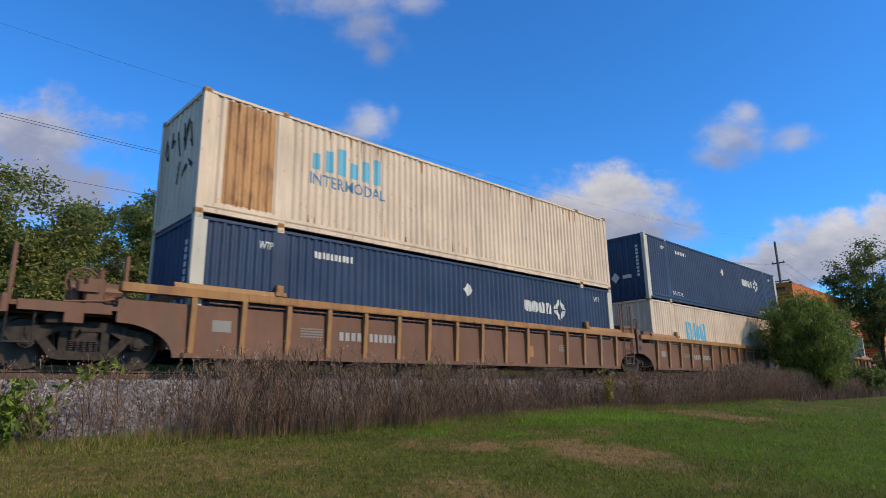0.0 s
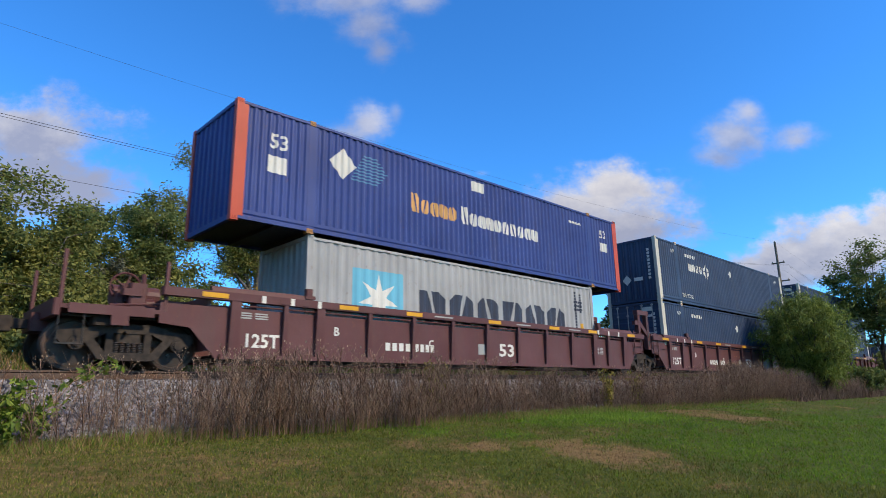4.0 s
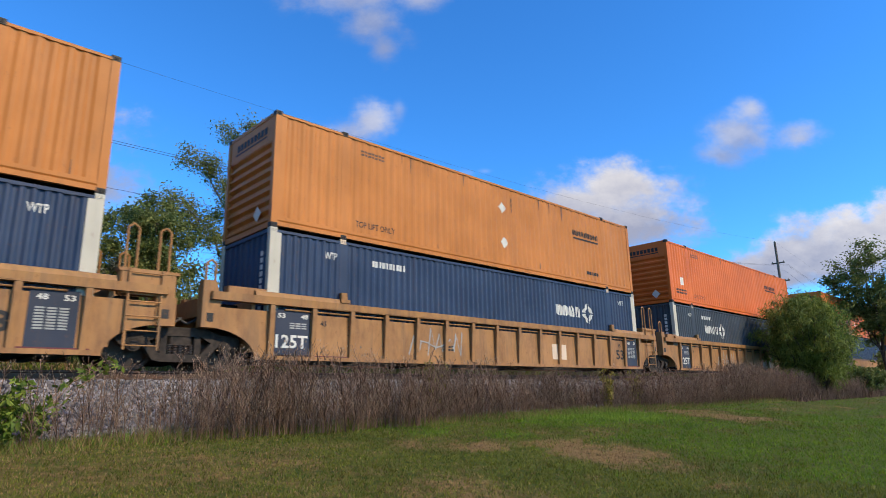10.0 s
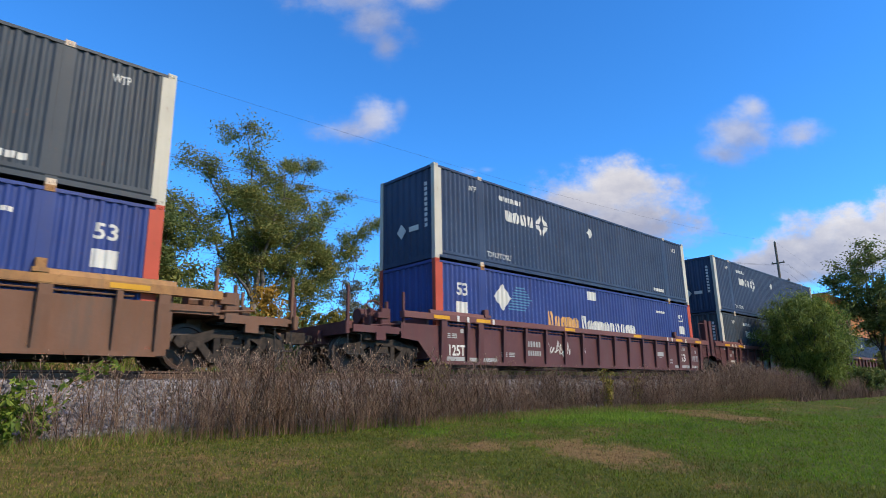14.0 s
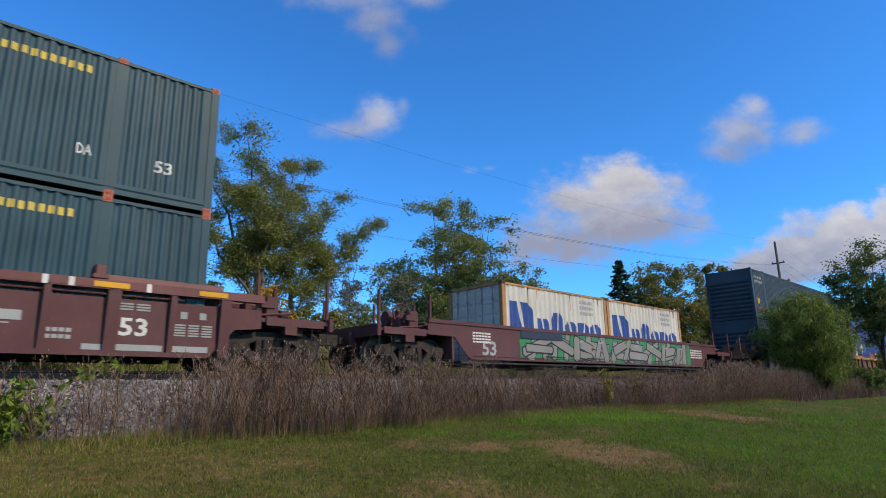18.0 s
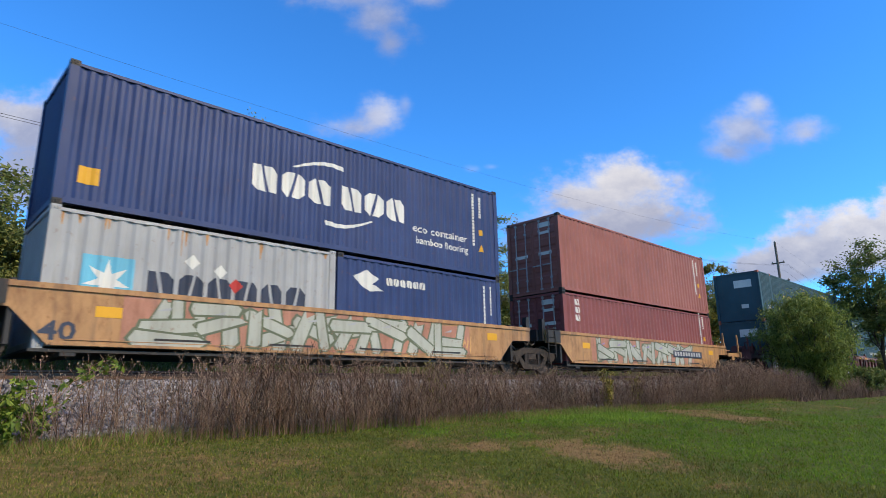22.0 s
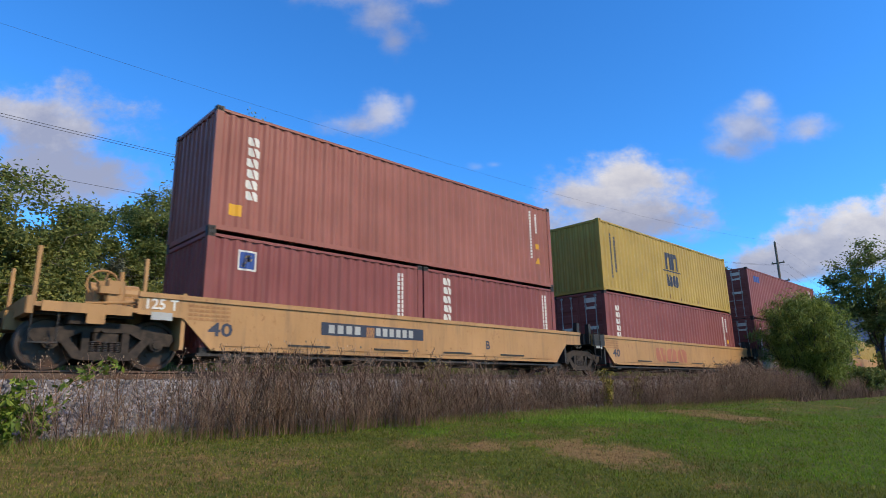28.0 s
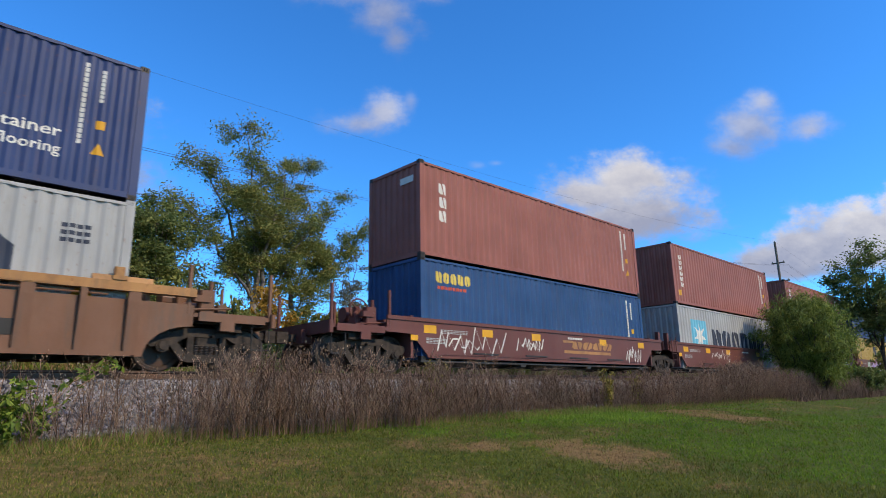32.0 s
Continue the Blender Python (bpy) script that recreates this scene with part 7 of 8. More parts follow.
SET_PORTAL = [w_text("125T", -7.61, 0.50, 0.29, "white", 0.64), w_text("53", 6.52, 0.63, 0.32, "white", 0.50), w_panel(-7.72, -7.0, 0.345, 0.46, "grey", "pale stripe"), w_panel(-6.8, -5.6, 0.345, 0.45, "grey", "pale stripe"), w_panel(5.94, 6.28, 0.345, 0.45, "grey", "pale stripe"), w_panel(6.5, 7.32, 0.345, 0.46, "grey", "pale stripe"), w_panel(7.5, 8.2, 0.345, 0.46, "grey", "pale stripe"),
              w_dash(-7.75, 1.08, 0.5, 0.03, 2, "grey", 3), w_dash(-7.15, 1.14, 0.16, 0.12, 1, "grey"), w_dash(6.5, 1.2, 0.6, 0.03, 2, "grey", 3), w_dash(7.52, 0.86, 0.8, 0.03, 3, "grey", 5), w_dash(7.62, 1.0, 0.20, 0.14, 1, "grey"), w_dash(8.0, 1.0, 0.20, 0.14, 1, "grey"), w_panel(4.45, 5.0, 0.80, 0.97, "grey", "pale plate"), w_dash(4.6, 0.74, 0.3, 0.02, 1, "grey"),
              w_dash(-4.1, 0.86, 0.7, 0.18, 5, "grey"), w_dash(-4.1, 0.58, 0.7, 0.16, 6, "grey"), w_dash(5.36, 0.64, 0.42, 0.07, 4, "grey", 2), w_dash(-5.4, 0.62, 0.7, 0.03, 2, "grey", 3), w_text("B", -1.0, 0.75, 0.22, "white")] + [w_chord(x, x + 0.6, "yellow") for x in (-8.3, -6.6, -2.2, 2.4, 6.0, 7.9)] + [w_chord(x, x + 0.09, "white", 0.0, 0.16) for x in (-7.4, -7.0, -5.9, 5.2, 5.6, 6.9)]
SET_KHAKI = [w_panel(-7.86, -6.98, 0.26, 1.36, "ink", "dark stencil panel"), w_text("20", -5.92, 0.98, 0.12, "black"), w_text("40", -5.92, 0.82, 0.12, "black"), w_panel(7.10, 7.86, 0.36, 1.36, "ink", "dark stencil panel"), w_panel(7.0, 8.1, 0.245, 0.36, "wine", "dark red foot panel"),
             w_text("53", 6.32, 0.60, 0.34, "black", 0.56), w_text("45", 6.5, 1.05, 0.12, "black"), w_text("45", -6.7, 1.05, 0.12, "black"), w_panel(-7.86, -5.9, 0.245, 0.36, "wine", "dark red foot panel"),
             w_dash(-2.8, 0.7, 0.5, 0.05, 4, "black", 2), w_panel(2.3, 3.1, 0.5, 1.0, "cream", "worn pale panel"), w_tag(-4.0, 0.4, 2.4, 0.8, "grey", 3)]


def w_front(t, x, z, h, w, mat="white"):
    return lambda ob, y, half, zc: decal("lettering", flat_text(t, x, z, h, w), None, y - 0.004, mat, ob, "", ("wf", t, x, z, h, w, y))


SET_KHAKI += [w_front("125T", -7.84, 0.52, 0.28, 0.80), w_front("53", -7.80, 1.18, 0.10, 0.18), w_front("48", -7.22, 1.18, 0.10, 0.18), w_front("48", 7.2, 1.18, 0.10, 0.18), w_front("53", 7.62, 1.18, 0.10, 0.18),
              lambda ob, y, half, zc: decal("marking", dashes(7.2, 1.02, 0.55, 0.03, 3, 8), None, y - 0.004, "grey", ob, "", ("kh1", y)), lambda ob, y, half, zc: decal("marking", dashes(-7.5, 1.05, 0.45, 0.03, 3, 3), None, y - 0.004, "grey", ob, "", ("kh2", y))]
DARK = [w_panel(-7.35, -6.55, 1.06, 1.47, "soot", "black end panel", 0.036)]
GOLD = [w_text("40", -6.05, 0.50, 0.32, "ink", 0.58), w_front("125-T", -7.2, 1.16, 0.2, 0.55), w_chord(-5.2, -4.75, "yellow", -0.14, 0.06), w_chord(-2.0, -1.55, "yellow", -0.14, 0.06), w_chord(0.62, 1.04, "yellow", -0.14, 0.06), w_chord(3.0, 3.4, "yellow", -0.14, 0.02), w_panel(5.33, 5.76, 0.99, 1.2, "yellow", "yellow patch")]
BUFF = [w_text("40", -5.98, 0.70, 0.27, "ink", 0.52), w_front("125 T", -7.2, 1.16, 0.2, 0.6), w_dash(-6.4, 1.25, 0.9, 0.05, 8, "khaki", 4), w_panel(-2.0, -1.75, 0.85, 1.1, "khaki", "stencilled grid"), w_panel(-7.1, -6.7, 0.95, 1.1, "grey", "white plate")]
RUSS = [w_chord(x, x + 0.46, "yellow", 0.0, 0.22) for x in (-6.08, -3.75, -1.4, 2.6, 5.4)] + [w_dash(-5.45, 1.17, 1.1, 0.025, 9, "grey", 3), w_dash(-6.0, 0.92, 0.75, 0.025, 6, "grey", 4), w_panel(-6.55, -6.3, 0.85, 1.0, "yellow", "yellow patch"), w_dash(0.6, 1.2, 0.9, 0.07, 9, "white")]
def number_panel(x):
    """A dark panel with two groups of white bars."""
    return [w_panel(x, x + 3.2, 0.85, 1.15, "ink", "dark number panel"),
            lambda ob, y, half, zc: decal("marking", dashes(x + 0.2, 0.90, 1.0, 0.2, 4, 1), None, y - 0.004, "grey", ob, "", ("pn1", x, y)),
            lambda ob, y, half, zc: decal("marking", dashes(x + 1.6, 0.90, 1.3, 0.2, 6, 1), None, y - 0.004, "grey", ob, "", ("pn2", x, y))]


THREE = [lambda ob, y, half, zc: decal("logo", blocks(-2.6, 0.58, 2.9, 0.56, 3, 0.14), None, y, "faded", ob, "faded red block emblem", ("three", y)), w_dash(-1.9, 0.50, 1.4, 0.04, 3, "khaki")]

TB = dict(style="ribbed", long=True)
TS = dict(style="smooth", long=False)
BROWN = dict(TB, fit="box", body="umber", chord="ochre", post="khaki", label="rusty brown well wagon with ochre top edge on the track")
YELL = dict(TB, fit="box", arch="cut", body="umber", chord="ochre", post="umber", label="brown well wagon with yellow-ochre top edge and reflectors")
MARO = dict(TB, fit="frame", arch="slant", body="maroon", chord="maroon", post="maroon", label="maroon well wagon with white stencils and yellow reflectors")
PORT = dict(TB, fit="portal", arch="portal", body="maroon", chord="rose", post="maroon", label="maroon well wagon with tall end stanchions")
KHAK = dict(TB, fit="box", body="khaki", chord="ochre", post="khaki", label="weathered ochre well wagon with ribbed sides")
GOLDW = dict(TS, body="gold", chord="gold", post="gold", label="smooth-sided yellow well wagon covered in graffiti", dark_end=True)
BUFFW = dict(TS, body="buff", chord="buff", post="buff", label="clean buff-yellow smooth-sided well wagon", dark_end=True)
RUSSW = dict(TS, body="russet", chord="russet", post="russet", label="brown-red smooth-sided well wagon with graffiti")

E, J, N = "end", "joint", "lap"
# place of the unit's middle at 16 s, wagon, rear end, front end, marks, lower load, upper load
UNITS = [
    (423.1, MARO, E, E, SET_MAROON, [haul("orange")], [haul("orange")]),
    (399.5, BROWN, J, E, SET_BROWN, [blue()], [haul("amber")]),
    (380.2, BROWN, J, N, SET_BROWN, [lambda: container("dom53", "cream", "cream-white domestic container with light blue block name", "folds", None, [a_block(3.2, 1.25, 2.2, 0.85, 3, "sky", label="light blue block name"), a_text("INTERMODAL", 3.25, 0.75, 0.25, "sky", 2.1)], cast="khaki")], [blue(rear=True, plate=True)]),
    (361.0, BROWN, E, N, SET_BROWN, [blue(rear=True, plate=True, top=False)],
     [lambda: container("dom53", "cream", "rust-streaked cream-white domestic container with faded blue name", "folds", None,
                        [a_text("INTERMODAL", 2.70, 1.28, 0.30, "steelblue", 2.33), a_poly([rect(2.75 + 0.38 * i, 2.98 + 0.38 * i, 1.68, 2.1 + 0.15 * (i % 3)) for i in range(6)], "sky", "logo", "peeling light blue block name"), rust_panel, a_streaks(3, "rusty", 26, True, 15.9), a_streaks(4, "rusty", 16, False, 15.9)], cast="khaki")]),
    (337.56, BROWN, E, E, SET_BROWN,
     [lambda: container("iso45", "smoke", "grey corrugated high-cube container with white wing emblem", "doors", None,
                        [a_poly([[(1.75, 2.22), (2.15, 2.34), (2.6, 2.56), (2.5, 2.42), (2.62, 2.44), (2.5, 2.3), (2.2, 2.2)]], "white", "logo", "white wing"), a_block(1.43, 1.98, 1.46, 0.18, 9, "white", label="white block name"), a_dash(1.6, 1.78, 1.2, 0.11, 10, "white"),
                         a_poly([rect(0.26, 0.69, 0.2, 2.72)], "white", "sign", "white end panel"), over_text("4", 0.35, 2.06, 0.40, "red", 0.26),
                         over_text("5", 0.35, 1.60, 0.40, "red", 0.25), a_poly([rect(0.71, 0.90, 0.2, 2.72)], "hinge", "hinge_post", "rusty upright post"),
                         a_poly([rect(12.95, 13.35, 0.2, 2.72)], "white", "sign", "white end panel"), over_text("4", 13.05, 2.06, 0.40, "red", 0.25), over_text("5", 13.05, 1.60, 0.40, "red", 0.25), a_dash(11.05, 2.45, 1.5, 0.16, 9, "white", 2)], cast="soot")], []),
    (313.91, MARO, J, E, SET_MAROON, [blue(rear=True, plate=True, top=False, number=2.83)], [blue(rear=True, plate=True, number=12.46, end="doors")]),
    (294.28, MARO, J, N, SET_MAROON, [blue(rear=True, plate=True, top=False, end="doors")], [blue(rear=False, plate=True)]),
    (274.83, MARO, E, N, SET_MAROON, [iso("pale", "dirty pale grey shipping container with dark block name", "folds", art_star() + art_iso("ink"))], [stack()]),
    (251.14, YELL, J, E, SET_YELLOW, [stack(fade=True)], [haul("amber", [a_poly([rect(3.4, 8.0, 1.2, 2.6)], "lilac", "graffiti", "sprayed lilac panel"), spray_box], placards=False)]),
    (231.61, YELL, J, N, REFL + PLAIN_MARKS + [w_text("125-T", -7.18, 0.62, 0.26, "white", 0.76)] + THREE, ["tank", "tank"],
     [iso("sage", "weathered grey-green shipping container with blue and orange name panels", "folds",
          [a_poly([rect(3.97, 5.30, 0.92, 1.76)], "blue", "logo", "blue name panel"), a_poly([rect(5.36, 8.14, 0.92, 1.76)], "vermilion", "logo", "orange name panel"),
           over_blocks(4.12, 1.15, 1.05, 0.40, 3, "white"), over_blocks(5.6, 1.13, 2.3, 0.42, 8, "blue"), a_dash(5.48, 0.62, 2.0, 0.14, 11, "white"), a_dash(10.9, 2.3, 0.8, 0.1, 8, "white", 2),
           a_poly([rect(6.3, 9.5, 0.22, 0.38)], "umber", "rust_stain", "rust stain")], "iso40")]),
    (211.92, YELL, E, N, SET_YELLOW, [blue(rear=False, plate=True, top=False)], [haul("tan")]),
    (188.25, dict(style="smooth", long=True, body="umber", chord="umber", post="umber", label="smooth-sided weathered tan and brown well wagon"), E, E, REFL[2:] + [w_panel(-3.9, 8.2, 0.53, 1.365, "ochre", "ochre older paint"), proud(w_tag(-3.2, 0.7, 2.6, 0.5, "khaki", 8, 18), 0.004), w_panel(-6.6, -6.25, 0.98, 1.22, "grey", "white plate"), w_panel(-7.6, -7.0, 1.22, 1.34, "taupe", "worn plate"), ochre_guide], [blue(rear=False, plate=True, top=False)], [haul("orange")]),
    (164.75, KHAK, J, E, SET_KHAKI, [blue(rear=False, plate=False, top=False, mat="slate")], [haul("orange", placards=False, panel=True)]),
    (145.19, KHAK, J, N, SET_KHAKI, [blue(rear=True, plate=False, top=False)], [haul("tan")]),
    (125.63, KHAK, E, N, [m for i, m in enumerate(SET_KHAKI) if i > 0] + [w_dash(-4.4, 0.7, 1.5, 0.24, 9, "grey")], [blue(rear=False, plate=True, top=False)], [haul("tan")]),
    (102.1, PORT, J, E, SET_PORTAL, [blue(rear=False, plate=True, top=False)], [haul("tan")]),
    (82.6, PORT, J, N, SET_PORTAL, [blue(rear=False, plate=False, top=False, mat="slate")], [blue(rear=False, plate=True)]),
    (63.08, PORT, E, N, SET_PORTAL + [w_tag(-3.2, 0.55, 1.6, 0.6, "white", 5)], [stack()], [blue(rear=False, plate=True, end="folds")]),
    (39.5, YELL, J, E, SET_YELLOW, [stack()], [blue(rear=False, plate=False, mat="slate")]),
    (19.94, YELL, J, N, SET_YELLOW, [stack(fade=True)], [stack()]),
    (0.3, YELL, E, N, SET_YELLOW, [lambda: container("dom53", "deep", "dark slate-green domestic container with ribbed end", "ribs", None, art_deep(), cast="deep")],
     [lambda: container("dom53", "deep", "dark slate-green domestic container with yellow block name", "ribs", None, art_deep() + [a_poly([rect(0.62, 1.0, 0.87, 1.21)], "yellow", "sign", "yellow sign"), a_dash(0.5, 0.62, 1.2, 0.06, 11, "coral", 2)], cast="deep")]),
    (-23.3, dict(style="smooth", long=True, body="maroon", chord="maroon", post="maroon", label="maroon smooth-sided well wagon with grey and green graffiti"), E, E,
     [w_text("53", -7.2, 0.55, 0.40, "grey", 0.62), w_panel(-5.4, -3.2, 1.12, 1.36, "ink", "dark number panel", 0.036), w_wild(-5.2, 6.3, 0.44, 1.40, 9, "taupe", "black", "grey", 21, "green"), w_dash(-7.6, 1.15, 0.8, 0.05, 6, "white", 4), w_dash(6.6, 1.1, 1.2, 0.06, 7, "white", 4)] + REFL[1:5],
     ["half"], []),
    (-46.9, PORT, J, E, SET_PORTAL, [green()], [green()]),
    (-66.46, PORT, J, N, SET_PORTAL, [green("white")], [green()]),
    (-86.0, PORT, E, N, SET_PORTAL, [green()], [green()]),
    (-107.5, GOLDW, J, E, GOLD[2:] + DARK + [w_wild(-4.4, 3.4, 0.45, 1.38, 7, "patina", "moss", "lilac", 11, "blush"), w_panel(1.64, 4.45, 0.80, 1.08, "ink", "dark number panel", 0.03), lambda ob, y, half, zc: decal("marking", dashes(1.75, 0.86, 2.6, 0.17, 10, 1), None, y - 0.034, "grey", ob), w_tag(4.4, 0.45, 1.5, 0.5, "khaki", 12)],
     [iso("oxide", "dark red corrugated shipping container", "doors", art_tall(False, n=3, h=0.24) + art_iso(), "iso40")], [iso("brick", PLAINRED, "doors", art_iso())]),
    (-123.05, GOLDW, J, N, GOLD + DARK + [w_wild(-4.5, 4.3, 0.45, 1.40, 8, "patina", "moss", "pale", 5, "blush"), w_tag(3.6, 0.5, 1.2, 0.6, "apricot", 3)],
     ["star20", "curl20"], [iso("marine", LINES, "folds", art_lines(big=True, sign=True) + art_iso())]),
    (-138.62, GOLDW, J, N, GOLD + DARK + [w_graffiti(-3.1, -0.75, 0.45, 1.38, 4, "white", "ink", "pink", 15, "pink"), w_graffiti(-0.4, 1.8, 0.55, 1.1, 3, "grey", "grey", "white", 6), w_tag(3.4, 0.5, 2.2, 0.6, "grey", 5)],
     [iso("wine", "wine-red corrugated shipping container with patchwork emblem", "doors", art_factor() + art_iso())], [iso("mustard", WAVE, "folds", art_wave() + [a_streaks(9, "umber", 4, False)])]),
    (-154.4, GOLDW, J, N, GOLD + DARK + [w_graffiti(-4.6, -1.5, 0.5, 1.3, 3, "patina", "khaki", "white", 25), w_panel(0.2, 2.4, 0.7, 1.15, "ink", "dark panel"), w_tag(2.7, 0.5, 2.4, 0.6, "khaki", 15)] ,
     [iso("mustard", WAVE, "doors", art_wave() + [a_streaks(9, "umber", 4, False)])], [iso("marine", LINES, "doors", art_lines(True, False, True) + art_iso())]),
    (-170.0, GOLDW, E, N, GOLD[2:] + [w_panel(-5.0, -1.86, 0.80, 1.12, "ink", "dark number panel"), lambda ob, y, half, zc: decal("marking", dashes(-4.8, 0.87, 2.8, 0.17, 10, 1), None, y - 0.004, "grey", ob), w_graffiti(-1.75, 0.25, 0.45, 1.35, 3, "black", "grey", "white", 33, "mint"), w_wild(0.76, 4.65, 0.44, 1.36, 6, "teal", "wine", "sky", 31), w_tag(4.5, 0.6, 1.2, 0.5, "black", 8)],
     [iso("wine", "wine-red corrugated shipping container with patchwork emblem", "doors", art_factor() + art_iso(), "iso40")], [iso("mustard", WAVE, "doors", art_wave() + [a_streaks(9, "umber", 4, False)])]),
    (-189.8, BUFFW, J, E, BUFF + DARK + number_panel(0.4) + [w_text("A", -1.8, 0.72, 0.24, "ink")], [iso("marine", LINES, "folds", art_lines(False) + art_iso())], [iso("marine", LINES, "folds", art_lines(sign=True) + art_iso())]),
    (-205.25, BUFFW, J, N, BUFF + DARK + THREE, [iso("mustard", WAVE, "doors", art_wave() + [a_streaks(9, "umber", 4, False)], "iso40")], [iso("marine", "dark blue corrugated shipping container", "doors", art_iso())]),
    (-220.85, BUFFW, J, N, BUFF + DARK + THREE + [w_tag(-3.9, 0.7, 1.2, 0.4, "white", 4)], [iso("oxide", BLOCKRED, "doors", art_tall(False) + art_iso())], [iso("oxide", "dark red corrugated shipping container with a small blue sign", "doors", [a_poly([rect(0.9, 1.9, 2.15, 2.5)], "blue", "sign", "blue sign")] + art_iso())]),
    (-236.15, BUFFW, J, N, BUFF + DARK + THREE + [w_text("C", 2.9, 0.68, 0.22, "ink")], [iso("oxide", BLOCKRED, "doors", art_tall(False) + art_iso())], [iso("mustard", WAVE, "folds", art_wave() + [a_streaks(9, "umber", 4, False)])]),
    (-251.6, BUFFW, E, N, BUFF + number_panel(-3.3) + [w_text("B", 2.4, 0.72, 0.24, "ink")], ["red20", "block20"], [iso("brick", BLOCKRED, "folds", art_tall(True) + art_iso())]),
    (-271.35, RUSSW, J, E, RUSS + [proud(w_bubbles(-4.9, -2.9, 3), 0.034), proud(w_bubbles(4.4, 5.6, 4), 0.034), proud(w_graffiti(-3.6, 5.0, 0.42, 1.38, 9, "teal", "black", "mint", 41, "teal"), 0.042)], [iso("marine", LINES, "folds", art_lines(False) + art_iso())],
     [iso("fog", "faded grey corrugated shipping container with blue block name", "folds", [a_poly([rect(5.0, 8.0, 1.0, 1.5), rect(3.3, 4.3, 2.0, 2.3)], "slate", "logo", "faded blue painted-out name"), a_block(1.25, 2.22, 1.8, 0.28, 5, "white", label="small white block name"), a_block(0.6, 2.25, 0.6, 0.22, 2, "coral")] + art_iso())]),
    (-287.0, RUSSW, J, N, RUSS + [w_graffiti(-2.7, 2.8, 0.45, 1.35, 5, "lilac", "wine", "white", 51), w_graffiti(-4.0, -2.9, 0.45, 1.35, 1, "mint", "russet", "white", 52), cat_blob, w_graffiti(3.0, 3.7, 0.45, 1.3, 1, "mint", "mint", "pink", 53)], [iso("mustard", WAVE, "folds", art_wave() + [a_streaks(9, "umber", 4, False)])], [iso("marine", LINES, "folds", art_lines(sign=True) + art_iso())]),
    (-302.35, RUSSW, J, N, RUSS + [w_bubble("REM", -4.29, -2.87, 0.47, 1.2), w_bubble("CFS", -2.13, -0.5, 0.44, 1.19), w_text("D", -2.55, 0.74, 0.25, "white"), emblem_track, hat_blob], [iso("lagoon", LINES, "folds", art_lines(False, True) + art_iso())], [iso("brick", BLOCKRED, "folds", art_tall(True) + art_iso())]),
    (-317.87, RUSSW, J, N, RUSS + [w_tag(-3.2, 0.8, 2.3, 0.5, "white", 71), w_tag(4.2, 0.7, 0.9, 0.5, "white", 72), w_text("E", -1.2, 0.65, 0.18, "white")], [iso("pale", "pale grey corrugated shipping container with star emblem", "folds", art_star() + art_iso("ink"))], [iso("brick", BLOCKRED, "folds", art_tall(True) + art_iso())]),
    (-333.35, RUSSW, E, N, RUSS + [w_tag(-5.6, 0.45, 2.9, 0.9, "white", 81, 16), w_tag(-2.2, 0.7, 1.7, 0.5, "white", 82), w_tag(4.4, 0.45, 1.2, 0.8, "white", 83), emblem_track], [iso("lagoon", "blue corrugated shipping container with yellow block name", "folds", [a_block(0.6, 2.2, 1.45, 0.32, 5, "lemon", label="yellow block name"), a_dash(0.65, 2.02, 1.2, 0.09, 8, "coral"), a_poly([rect(6.0, 6.4, 0.4, 0.9)], "marine", "marking")] + art_iso())], [iso("brick", PLAINRED, "folds", art_tall(False, n=3, h=0.36) + art_iso() + [end_mark])]),
    (-353.0, dict(style="ribbed", long=False, body="umber", chord="ochre", post="umber", label="rusty brown well wagon with ochre top edge"), J, E, [w_panel(1.8, 4.6, 0.55, 0.82, "soot", "dark number panel"), w_chord(3.0, 3.5, "yellow")], [iso("pale", "pale grey shipping container with dark block name", "folds", art_star() + [a_poly([[(11.25, 0.95), (11.65, 0.95), (11.45, 1.25)]], "yellow", "sign", "yellow warning triangle")])], [iso("marine", LINES, "folds", art_lines() + art_iso())]),
    (-368.5, dict(style="ribbed", long=False, body="umber", chord="ochre", post="umber", label="rusty brown well wagon with ochre top edge"), E, N, [w_chord(3.0, 3.5, "yellow")], [iso("brick", PLAINRED, "folds", art_iso())], [iso("mustard", WAVE, "folds", art_wave() + [a_streaks(9, "umber", 4, False)])]),
]
